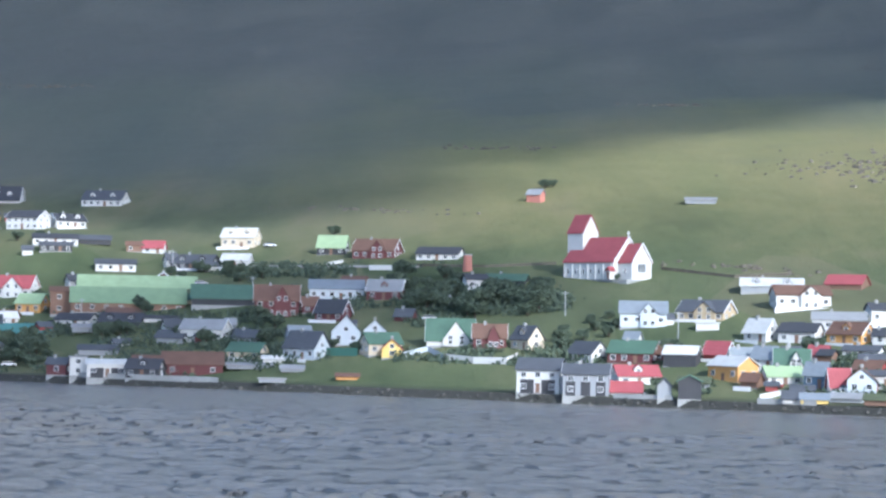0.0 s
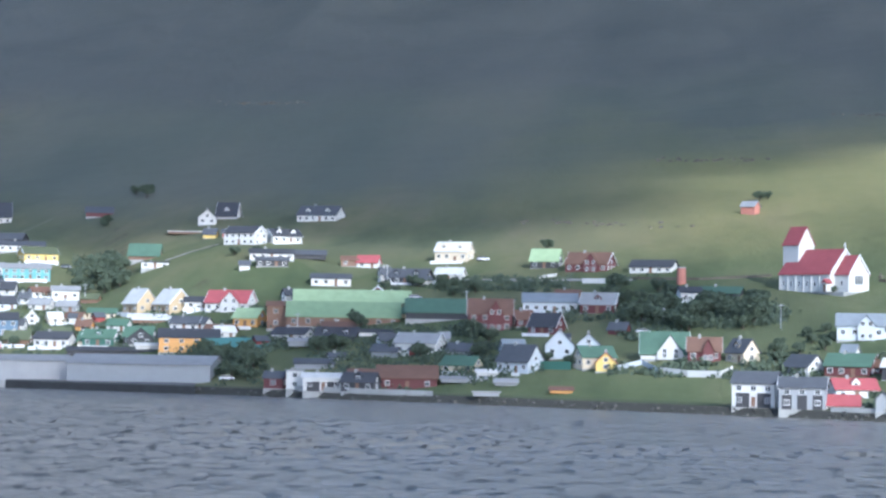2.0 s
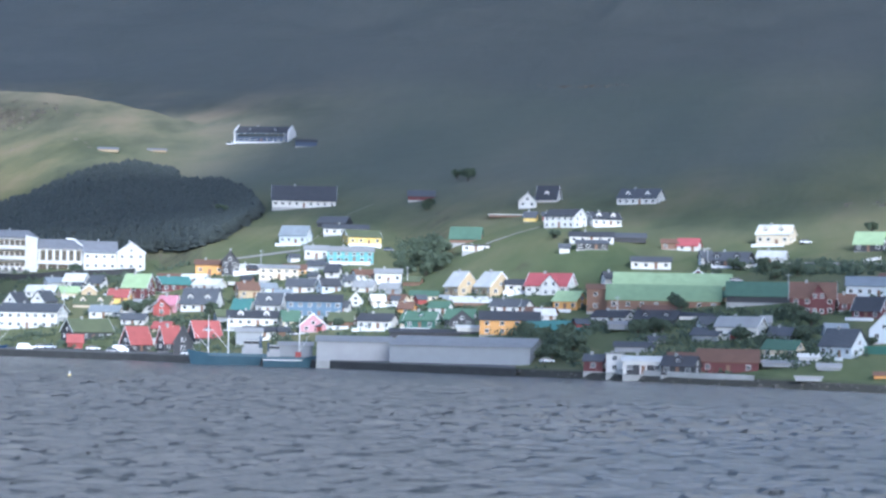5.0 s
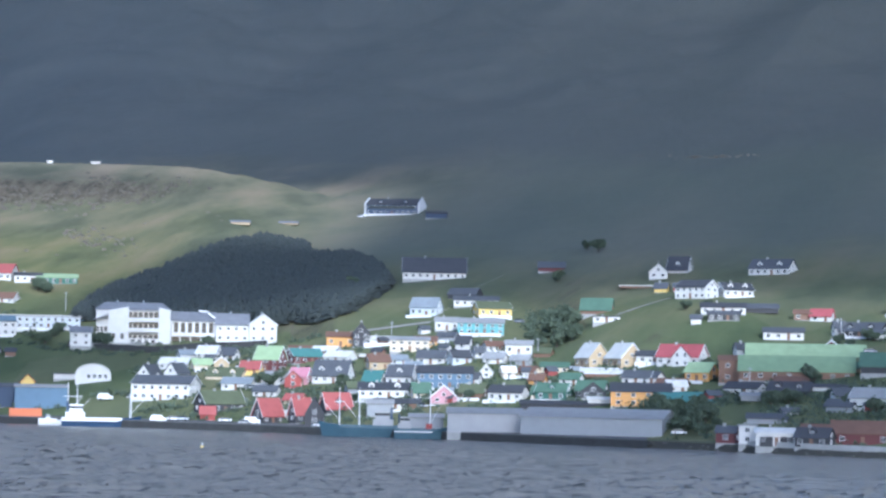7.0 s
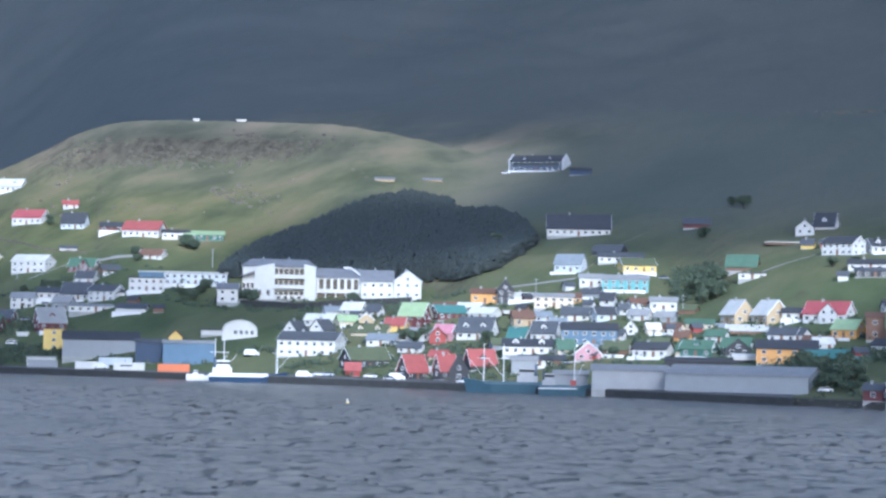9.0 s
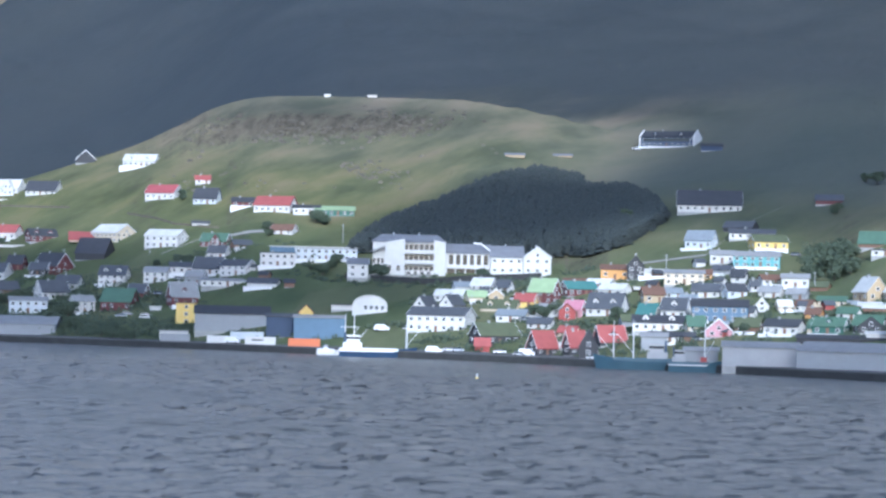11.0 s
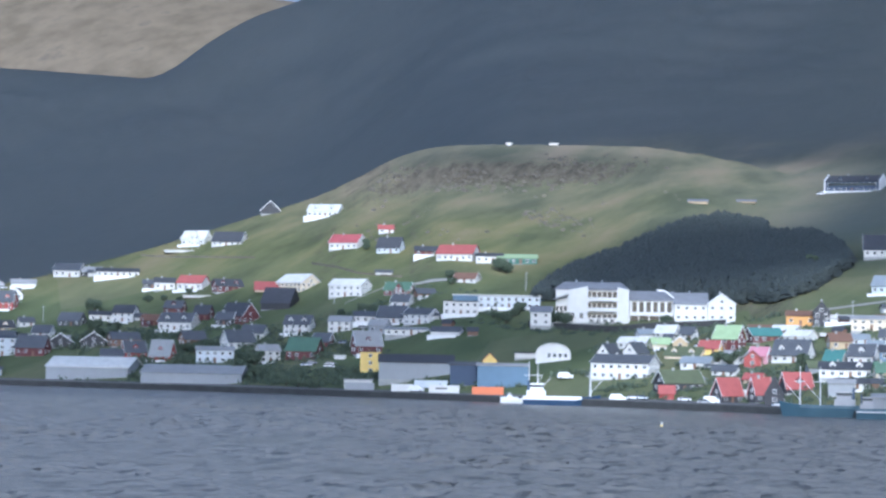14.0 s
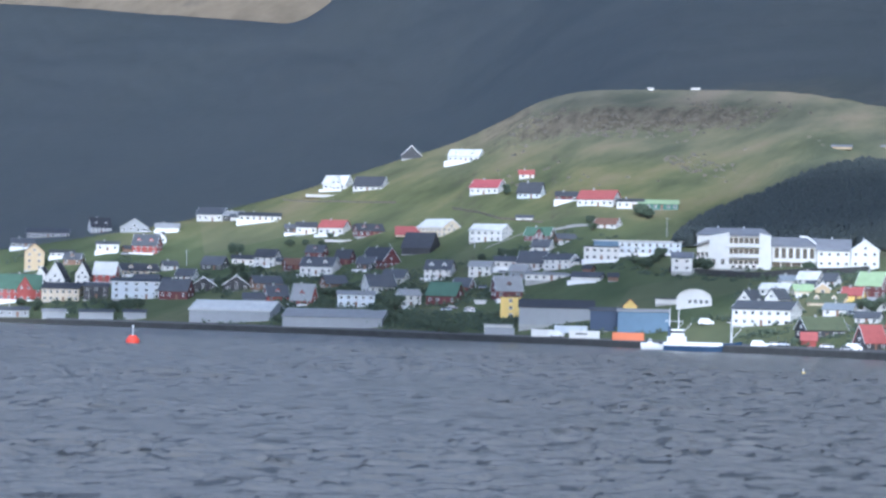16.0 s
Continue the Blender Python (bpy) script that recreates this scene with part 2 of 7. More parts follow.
HILL_UP = [0.03, 0.054, 0.066, 0.0735, 0.0778, 0.0822, 0.0868, 0.0878, 0.087, 0.0855, 0.0755, 0.064, 0.0535, 0.041, 0.031, 0.0237, 0.0166, 0.006]


def shore(az):
    """Distance of the waterline."""
    return 538.3 + 5.9 * az + 0.12 * az ** 2 - 0.00075 * az ** 3


def land(az, d):
    """Height of the ground above the sea."""
    az, d = np.asarray(az, float), np.asarray(d, float)
    x, y = -d * np.sin(np.radians(az)), d * np.cos(np.radians(az))
    s = d - shore(az)
    foot = np.where(s < 4, -4 + 1.45 * (s + 0.1), 1.8 + 0.02 * (s - 4))
    foot = np.clip(foot, -4, 2.3)
    up = np.clip(s - 24, 0, None)
    right = foot + 0.2 * up + 0.00012 * np.clip(s - 450, 0, None) ** 2
    left = foot + 0.17 * np.clip(up, 0, 170) + 0.015 * np.clip(up - 170, 0, 420) + 0.2 * np.clip(up - 590, 0, None) + 0.0002 * np.clip(up - 590, 0, None) ** 2
    turn = smooth(26, 33, az)
    z = right * (1 - turn) + left * turn
    # the ridge of the dark mountain: high to the right, a col at 35 degrees
    crest = sum(np.interp(az + k, [27, 29, 30.13, 31.04, 32.03, 33.43, 34.6, 35.3, 38, 46], [0.20, 0.1705, 0.1643, 0.1572, 0.1518, 0.1372, 0.1238, 0.1120, 0.1140, 0.119]) for k in (-0.5, -0.25, 0, 0.25, 0.5)) / 5
    rough = grain(x / 90, y / 90) * 0.5 + grain(x / 37, y / 37, 3) * 0.22 + grain(x / 15, y / 15, 5) * 0.1
    gully = 0.35 - np.abs(grain(x / 160, y / 420, 9))
    wild = smooth(60, 260, z)
    z = z + rough * (0.5 + 9 * wild) * smooth(20, 120, s) + gully * 12 * wild
    cap = EYE + crest * 2300 + 60 * (az < 27) - 0.12 * np.abs(d - 2300)
    z = -np.logaddexp(-z / 5, -cap / 5) * 5
    # the far mountain beyond the col
    far = np.interp(az, [24, 32.2, 34.15, 36, 37.64, 46], [0.142, 0.1517, 0.155, 0.1575, 0.1592, 0.166])
    z = np.maximum(z, (EYE + far * 4200) * smooth(2700, 4200, d) * smooth(22, 27, az) - 20)
    # the green hill with the bluff
    top = sum(np.interp(az + k, HILL_AZ, HILL_UP) for k in (-0.8, -0.4, 0, 0.4, 0.8)) / 5
    dc = np.interp(az, [29, 40], [1250, 1110])
    peak = EYE + top * dc
    bluff = 9 * smooth(-75, -45, d - dc) * smooth(22, 25, az) * (1 - smooth(29, 31, az))
    tent = peak - 9 * smooth(22, 25, az) * (1 - smooth(29, 31, az)) + bluff - np.where(d < dc, 0.27, 0.32) * np.abs(d - dc)
    z = np.logaddexp(z / 3, tent / 3) * 3
    # the levelled terrace of the hospital
    z = z - np.interp(az, [19.4, 20.5, 24.4], [0, 6.4, 0]) * smooth(866, 878, d) * (1 - smooth(908, 930, d))
    # the smooth green knoll within the village and the gully beside it
    z = z + 7 * np.exp(-((az - 10.3) / 2.2) ** 2 - ((s - 190) / 60) ** 2) - 6 * np.exp(-((az - 14.2) / 0.9) ** 2 - ((s - 240) / 110) ** 2)
    return z + (grain(x / 37, y / 37, 3) * 0.5 + grain(x / 13, y / 13, 5) * 0.3) * smooth(200, 300, s)


def ground(x, y):
    return float(land(math.degrees(math.atan2(-x, y)), math.hypot(x, y)))
# ---- one sheet of land, and the sea ----
def sheet(name, xs, ys, zs, material):
    """A grid of points as one smooth mesh."""
    rows, cols = xs.shape
    me = bpy.data.meshes.new(name)
    i = np.arange(rows * cols).reshape(rows, cols)
    quads = np.stack([i[:-1, :-1], i[1:, :-1], i[1:, 1:], i[:-1, 1:]], -1).reshape(-1, 4)
    me.vertices.add(rows * cols)
    me.vertices.foreach_set("co", np.stack([xs, ys, zs], -1).ravel())
    me.loops.add(quads.size)
    me.loops.foreach_set("vertex_index", quads.ravel().astype(np.int32))
    me.polygons.add(len(quads))
    me.polygons.foreach_set("loop_start", np.arange(0, quads.size, 4, dtype=np.int32))
    me.polygons.foreach_set("use_smooth", np.ones(len(quads), dtype=bool))
    me.update(calc_edges=True)
    me.materials.append(material)
    return new(name, me)


bearing = np.concatenate([np.linspace(-60, -17, 60), np.linspace(-16.8, 48.5, 560), np.linspace(49, 95, 60)])
step = np.concatenate([np.linspace(-6, 60, 40), np.linspace(62, 520, 150), np.linspace(525, 1900, 150), np.linspace(1920, 4000, 60)])
AZ, STEP = np.meshgrid(bearing, step)
DIST = np.minimum(shore(np.clip(AZ, -40, 60)) + STEP, 4900)
LAND = land(np.clip(AZ, -40, 60), DIST)
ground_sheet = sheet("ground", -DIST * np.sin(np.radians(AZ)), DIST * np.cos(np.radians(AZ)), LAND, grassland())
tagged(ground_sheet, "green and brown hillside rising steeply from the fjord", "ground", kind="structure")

# the sea: chop as real relief across the fjord, level beyond it
WAZ, WD = np.meshgrid(np.linspace(-18, 52, 620), 190 + 790 * np.linspace(0, 1, 760) ** 1.15)
wx, wy = -WD * np.sin(np.radians(WAZ)), WD * np.cos(np.radians(WAZ))
warp = grain(wx / 19, wy / 19, 2)
crest = 1 - np.abs(grain(wx / 4.6 + warp, wy / 3.6 + warp * 0.6, 4))
steep = np.clip(grain(wx / 2.6, wy / 2.0, 21) - 0.5, 0, None) * 0.6
chop = steep + (crest ** 5 - 0.25) * 0.42 + grain(wx / 2.1, wy / 2.4, 6) * 0.12 + grain(wx / 17, wy / 11, 8) * 0.16
gust = (0.4 + 0.6 * smooth(10, 170, shore(WAZ) - WD)) * (0.7 + 0.55 * grain(wx / 60, wy / 34, 11) * (1 - 0.4 * warp))
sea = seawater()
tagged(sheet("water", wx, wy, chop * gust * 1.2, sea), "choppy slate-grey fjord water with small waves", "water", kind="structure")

bm = bmesh.new()
bmesh.ops.create_grid(bm, x_segments=40, y_segments=40, size=4900)
bmesh.ops.translate(bm, verts=bm.verts, vec=(0, 0, -0.5))
me = bpy.data.meshes.new("water")
bm.to_mesh(me)
bm.free()
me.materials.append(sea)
tagged(new("water", me), "open fjord water reaching to the horizon", "water", kind="structure")


def unseen_cloud(x, y, rx, ry, seed):
    """An unseen flat-bottomed cloud, added to shade land or whiten water; x, y: where a ray of the sun through it meets
    the sea.
    """
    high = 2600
    n, k = 56, 22
    v, f = [], []
    for j in range(k + 1):
        b = math.pi * (j / k - 0.5)
        for i in range(n):
            a = 2 * math.pi * i / n
            c = Vector((math.cos(a) * math.cos(b), math.sin(a) * math.cos(b), math.sin(b)))
            u = 1 + 0.05 * noise.noise(c * 2.2 + Vector((seed, 0, 0))) + 0.04 * noise.noise(c * 6 + Vector((0, seed, 0))) + 0.025 * noise.noise(c * 15)
            v.append((c.x * rx * u, c.y * ry * u, c.z * min(rx, ry) * (0.3 if c.z > 0 else 0.08) * u))
    for j in range(k):
        f += [(j * n + i, j * n + (i + 1) % n, (j + 1) * n + (i + 1) % n, (j + 1) * n + i) for i in range(n)]
    me = bpy.data.meshes.new("cloud")
    me.from_pydata(v, [], f)
    me.materials.append(CLOUD)
    me.polygons.foreach_set("use_smooth", np.ones(len(me.polygons), dtype=bool))
    ob = new("cloud", me)
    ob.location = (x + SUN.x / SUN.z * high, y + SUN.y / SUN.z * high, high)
    tagged(ob, "unseen white cloud added to shade the land and whiten the water", "cloud", kind="structure")


# unseen clouds, sized and placed so that their shadows cover the dim ground
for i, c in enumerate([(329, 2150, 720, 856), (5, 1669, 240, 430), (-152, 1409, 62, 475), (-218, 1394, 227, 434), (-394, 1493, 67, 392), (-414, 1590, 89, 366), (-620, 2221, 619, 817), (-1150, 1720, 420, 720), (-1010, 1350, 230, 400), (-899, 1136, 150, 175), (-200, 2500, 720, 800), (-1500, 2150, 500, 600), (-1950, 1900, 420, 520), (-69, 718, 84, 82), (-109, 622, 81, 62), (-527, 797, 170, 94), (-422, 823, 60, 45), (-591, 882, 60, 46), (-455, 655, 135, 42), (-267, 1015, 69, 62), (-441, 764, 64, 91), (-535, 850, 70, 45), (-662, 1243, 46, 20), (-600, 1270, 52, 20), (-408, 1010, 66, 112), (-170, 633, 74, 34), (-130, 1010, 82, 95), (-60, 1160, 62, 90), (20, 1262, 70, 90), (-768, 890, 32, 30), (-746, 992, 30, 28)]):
    unseen_cloud(*c, 3.7 * i)
# more unseen clouds beyond the mountain, added to whiten what the water mirrors
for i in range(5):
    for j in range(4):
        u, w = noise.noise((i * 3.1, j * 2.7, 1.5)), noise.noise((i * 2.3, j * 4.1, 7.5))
        unseen_cloud(-2250 - 4200 + 1900 * i + 500 * u, 3900 + 2300 + 1500 * j + 400 * w, 1200 + 300 * w, 880 + 200 * u, 50 + 5 * i + j)


HAZ, HUP = np.meshgrid(np.linspace(10, 60, 40), np.linspace(300, 1700, 8))
tagged(sheet("backdrop", -4880 * np.sin(np.radians(HAZ)), 4880 * np.cos(np.radians(HAZ)), HUP, haze()), "pale blue hazy sky over the far ridge", "sky", kind="structure")


# ---- kit: shapes and parts ----
class Shape:
    """Collects corners and faces of one mesh."""

    def __init__(self):
        self.v, self.f = [], []

    def hexa(self, a, b):
        """A solid between two four-cornered ends, each run round the same way."""
        n = len(self.v)
        self.v += list(a) + list(b)
        self.f += [(n, n + 1, n + 2, n + 3), (n + 7, n + 6, n + 5, n + 4)] + [(n + i, n + 4 + i, n + 4 + (i + 1) % 4, n + (i + 1) % 4) for i in range(4)]
        return self

    def box(self, x0, x1, y0, y1, z0, z1):
        return self.hexa([(x0, y0, z1), (x1, y0, z1), (x1, y1, z1), (x0, y1, z1)], [(x0, y0, z0), (x1, y0, z0), (x1, y1, z0), (x0, y1, z0)])

    def gabled(self, x0, x1, y0, y1, z0, z1, zr):
        """Walls with a gable at both ends; the ridge runs along x."""
        n, m = len(self.v), (y0 + y1) / 2
        for x in (x0, x1):
            self.v += [(x, y0, z0), (x, y1, z0), (x, y1, z1), (x, m, zr), (x, y0, z1)]
        self.f += [(n + 4, n + 3, n + 2, n + 1, n), (n + 5, n + 6, n + 7, n + 8, n + 9)]
        self.f += [(n + i, n + (i + 1) % 5, n + 5 + (i + 1) % 5, n + 5 + i) for i in range(5)]
        return self

    def gabled_across(self, x0, x1, y0, y1, z0, z1, zr):
        """The same with the ridge along y."""
        n, m = len(self.v), (x0 + x1) / 2
        for y in (y0, y1):
            self.v += [(x0, y, z0), (x1, y, z0), (x1, y, z1), (m, y, zr), (x0, y, z1)]
        self.f += [(n, n + 1, n + 2, n + 3, n + 4), (n + 9, n + 8, n + 7, n + 6, n + 5)]
        self.f += [(n + 5 + i, n + 5 + (i + 1) % 5, n + (i + 1) % 5, n + i) for i in range(5)]
        return self

    def slopes(self, x0, x1, y0, y1, z1, zr, over=0.45, thick=0.22, across=False):
        """Two roof slabs on such walls."""
        a, b, c, d = (y0, y1, x0, x1) if across else (x0, x1, y0, y1)
        m, half = (c + d) / 2, (d - c) / 2
        drop = over * (zr - z1) / half
        for side in (-1, 1):
            e, ze = m + side * (half + over), z1 - drop + 0.02
            ring = [(m, zr + 0.02), (e, ze), (e, ze + thick), (m, zr + 0.02 + thick)]
            ends = []
            for u in (a - over, b + over):
                ends.append([(p, u, q) if across else (u, p, q) for p, q in ring])
            if (side < 0) != across:
                ends.reverse()
            self.hexa(*ends)
        return self

    def drum(self, x, y, z0, z1, r0, r1, n=10):
        k = len(self.v)
        for z, r in ((z0, r0), (z1, r1)):
            self.v += [(x + r * math.cos(2 * math.pi * i / n), y + r * math.sin(2 * math.pi * i / n), z) for i in range(n)]
        self.f += [(k + i, k + (i + 1) % n, k + n + (i + 1) % n, k + n + i) for i in range(n)]
        self.f += [tuple(k + i for i in reversed(range(n))), tuple(k + n + i for i in range(n))]
        return self

    def mesh(self, name, material, soft=False):
        me = bpy.data.meshes.new(name)
        me.from_pydata([tuple(p) for p in self.v], [], self.f)
        me.materials.append(material)
        if soft:
            me.polygons.foreach_set("use_smooth", np.ones(len(me.polygons), dtype=bool))
        return me


def part(name, shape, material, parent, label="", soft=False):
    me = shape if isinstance(shape, bpy.types.Mesh) else shape.mesh(name, material, soft)
    ob = new(name, me)
    ob.parent = parent
    return tagged(ob, label)


def thing(name, m, label, category, group=""):
    ob = new(name)
    ob.matrix_world = m
    return tagged(ob, label, category, group)


KEPT = {}


def window_meshes(w, h):
    key = (round(w, 1), round(h, 1))
    if key not in KEPT:
        w, h = key
        f = Shape()
        for x0, x1, z0, z1 in ((-w / 2 - 0.12, w / 2 + 0.12, h, h + 0.12), (-w / 2 - 0.12, w / 2 + 0.12, -0.12, 0), (-w / 2 - 0.12, -w / 2, 0, h), (w / 2, w / 2 + 0.12, 0, h), (-0.04, 0.04, 0, h)):
            f.box(x0, x1, -0.1, 0, z0, z1)
        KEPT[key] = f.mesh("window_frame", TRIM), Shape().box(-w / 2, w / 2, -0.03, 0, 0, h).mesh("pane", GLASS)
    return KEPT[key]


def window(parent, x, y, z, w, h, turn=0):
    """A window on a face that looks along -y, turned by so many degrees."""
    frame_mesh, pane = window_meshes(w, h)
    ob = part("window", frame_mesh, None, parent)
    ob.matrix_local = pose(x, y, z, 0, 0, turn)
    part("pane", pane, None, ob)


DOOR = Shape().box(-0.5, 0.5, -0.07, 0, 0, 2.05).box(-0.62, 0.62, -0.05, 0, 2.05, 2.17).mesh("door", WALL["N"])


def wing(t, x0, x1, y0, y1, h, r, wall, roof, side=0, across=False, glazed=True, base=3.0, storeys=0, trim=False, chimney=False, door=True, pitch=2.7, sink=0.0):
    """One wing of a building under the thing t: foundation, walls, roof, windows on the front (-y) and on the end named by side."""
    if sink:
        had = set(t.children)
        wing(t, x0, x1, y0, y1, h, r, wall, roof, side, across, glazed, base, storeys, trim, chimney, door, pitch)
        for o in set(t.children) - had:
            o.location.z -= sink
        return
    if h > 2.0:
        part("foundation", Shape().box(x0 - 0.06, x1 + 0.06, y0 - 0.06, y1 + 0.06, -base, 0.35), CONCRETE, t)
    if r > 0.5:
        kind = Shape().gabled_across if across else Shape().gabled
        part("wall", kind(x0, x1, y0, y1, 0.36, h, h + r), WALL[wall], t)
        part("roof", Shape().slopes(x0, x1, y0, y1, h, h + r, across=across), ROOF[roof], t)
        if trim:
            a, b, c, d = (x0, x1, y0, y1) if across else (y0, y1, x0, x1)
            m = (a + b) / 2
            for e in (c - 0.5, d + 0.46):
                for u in (a, b):
                    lo, hi = (u + (0.45 if u == b else -0.45), h - 0.45 * r / ((b - a) / 2)), (m, h + r)
                    q = [(lo[0], lo[1] - 0.15), (hi[0], hi[1] - 0.2), (hi[0], hi[1] + 0.27), (lo[0], lo[1] + 0.27)]
                    ends = [[((p, e + k, z) if across else (e + k, p, z)) for p, z in q] for k in (-0.02, 0.06)]
                    part("bargeboard", Shape().hexa(*ends), TRIM, t, "white-painted bargeboard")
    else:
        part("wall", Shape().box(x0, x1, y0, y1, 0.36, h), WALL[wall], t)
        part("roof", Shape().box(x0 - 0.4, x1 + 0.4, y0 - 0.4, y1 + 0.4, h, h + 0.35), ROOF[roof], t)
    if chimney:
        cx = x0 + (x1 - x0) * 0.35
        part("chimney", Shape().box(cx - 0.35, cx + 0.35, (y0 + y1) / 2 - 0.35, (y0 + y1) / 2 + 0.35, h, h + max(r, 0) + 0.9), CONCRETE, t)
    if not glazed or h < 2.3:
        return
    storeys = storeys or max(1, round(h / 3.0))
    sh = (h - 0.3) / storeys
    ww, wh = min(1.1, pitch * 0.42), min(1.15, sh * 0.45)
    n = max(1, min(9, int((x1 - x0) / pitch)))
    for k in range(storeys):
        for i in range(n):
            x = x0 + (x1 - x0) * (i + 0.5) / n
            if door and k == 0 and i == n // 2 and n > 1:
                part("door", DOOR, None, t).matrix_local = pose(x, y0, 0.36)
            else:
                window(t, x, y0, 0.36 + k * sh + (sh - wh) * 0.55, ww, wh)
    if side:
        xe, turn = (x1, 90) if side > 0 else (x0, -90)
        n = max(1, min(4, int((y1 - y0) / 3.0)))
        for k in range(storeys):
            for i in range(n):
                window(t, xe, y0 + (y1 - y0) * (i + 0.5) / n, 0.36 + k * sh + (sh - wh) * 0.55, ww, wh, turn)
        if r > 2.2 and not across:
            window(t, xe, (y0 + y1) / 2, h + 0.25, 1.0, 1.0, turn)
    if across and r > 2.2:
        window(t, (x0 + x1) / 2, y0, h + 0.2, 1.0, 1.1)


def house(x, y, length, depth, h, r, turn, wall, roof, label, category="house", cross=0.0, dormers=0, boat_doors=0, terrace=False, **extra):
    """A building whose front centre is turned so many degrees from the way to the fjord; cross: width of a gabled bay on its front."""
    z = ground(x, y)
    az = math.degrees(math.atan2(-x, y))
    a = radians(turn)
    back = (length * abs(math.sin(a)) + depth * abs(math.cos(a))) / 2
    d = math.hypot(x, y)
    t = thing(category.replace(" ", "_"), pose(x * (1 + back / d), y * (1 + back / d), z - 0.15, 0, 0, az + turn), label, category, "village buildings")
    side = 0 if abs(turn) < 8 else (-1 if turn > 0 else 1)
    wing(t, -length / 2, length / 2, -depth / 2, depth / 2, h, r, wall, roof, side, **extra)
    if terrace:
        part("terrace", Shape().box(-length * 0.55, length * 0.42, -depth / 2 - 2.5, -depth / 2 - 0.08, -2.5, 0.05), CONCRETE, t)
        part("terrace_wall", Shape().box(-length * 0.56, length * 0.43, -depth / 2 - 2.75, -depth / 2 - 2.5, -2.5, 0.75), TRIM, t, "white rendered parapet")
    # black panels on the front stand for the shade inside open doorways
    for i in range(boat_doors):
        u = length * ((i + 0.5) / boat_doors - 0.5)
        part("boat_door", Shape().box(u - length * 0.32 / boat_doors, u + length * 0.32 / boat_doors, -depth / 2 - 0.08, -depth / 2, 0.1, min(h * 0.75, 3.4)), WALL["K"], t, "black panel standing for the shade in an open doorway")
    for i in range(dormers):
        u = length * ((i + 0.5) / dormers - 0.5)
        yf, zf = -depth * 0.36, h + r * 0.28
        part("dormer", Shape().gabled_across(u - 1.0, u + 1.0, yf, 0, zf - 0.6, zf + 1.0, zf + 1.9), WALL[wall], t)
        part("dormer_roof", Shape().slopes(u - 1.0, u + 1.0, yf, 0, zf + 1.0, zf + 1.9, 0.25, 0.14, True), ROOF[roof], t)
        window(t, u, yf, zf - 0.05, 0.9, 0.9)
    if cross:
        lo = 0.12 * length
        part("bay_wall", Shape().gabled_across(lo - cross / 2, lo + cross / 2, -depth / 2 - 0.9, 0, 0.3, h, h + r * 0.88), WALL[wall], t)
        part("bay_roof", Shape().slopes(lo - cross / 2, lo + cross / 2, -depth / 2 - 0.9, 0, h, h + r * 0.88, 0.35, 0.2, True), ROOF[roof], t)
        for k in (0.9, h - 0.1):
            for i in (-1, 1):
                if k < 2 or cross > 3.5:
                    window(t, lo + i * cross * 0.22, -depth / 2 - 0.9, k, 0.9, 1.1)
    return t


# ---- the village, building by building ----
parked = []
house(53.7, 607.3, 12.4, 7.7, 4.2, 3.0, 0, "L", "b", "pale blue house with a pale blue gabled roof and gabled bay", "house", cross=4.5)
house(70.6, 608.1, 13.5, 8.4, 2.9, 3.0, -25, "A", "g", "low tan house with slate-grey roof, gabled bay, white verge boards", "house", cross=6.0, trim=True, terrace=True, chimney=True)
house(69.6, 596.5, 6.0, 3.7, 2.1, 0.0, 0, "W", "w", "low white shed with a white sheet flat roof", "shed", glazed=False)
house(92.7, 641.1, 17.3, 10.8, 2.1, 2.2, 0, "G", "w", "low grey house with a white sheet gabled roof", "house", dormers=2, chimney=True)
house(96.5, 614.2, 15.0, 9.3, 4.2, 2.5, 12, "W", "n", "white house with a brown gabled roof and gabled bay", "house", cross=5.4, terrace=True, chimney=True)
house(113.1, 636.3, 10.6, 6.6, 2.1, 2.4, -20, "N", "r", "low brown house with a red gabled roof", "house")
house(80.7, 576.2, 7.5, 4.6, 3.0, 3.2, -42, "W", "w", "low white house with a white sheet gabled roof", "house", trim=True, terrace=True, chimney=True)
house(90.0, 570.5, 9.9, 6.1, 3.3, 2.1, -22, "W", "k", "low white house with a black gabled roof", "house")
house(101.4, 581.6, 13.5, 8.3, 3.2, 1.9, 0, "W", "s", "low white house with a silver sheet gabled roof", "house", terrace=True, chimney=True)
house(101.4, 563.9, 10.3, 6.4, 3.1, 2.8, -35, "O", "n", "low orange house with a brown gabled roof", "house", trim=True, dormers=1, terrace=True)
house(112.3, 585.2, 6.3, 3.9, 4.4, 1.5, 26, "W", "k", "low white house with a black gabled roof", "house", terrace=True, chimney=True)
house(101.3, 547.2, 8.8, 5.4, 2.3, 1.2, -16, "W", "g", "low white house with a slate-grey gabled roof", "house", chimney=True)
house(77.8, 545.7, 6.0, 3.7, 3.0, 2.7, -30, "W", "b", "low white house with a pale blue gabled roof", "house", terrace=True, chimney=True)
house(83.5, 542.4, 8.2, 5.1, 1.9, 3.3, 0, "W", "G", "white house with a green gabled roof and gabled bay", "house", cross=2.9, trim=True, chimney=True)
house(78.9, 527.4, 8.6, 5.3, 2.5, 2.1, 18, "W", "l", "low white house with a light green gabled roof", "house", chimney=True)
house(68.5, 534.5, 10.4, 6.5, 4.3, 2.1, -48, "O", "w", "low orange house with a white sheet gabled roof", "house", chimney=True)
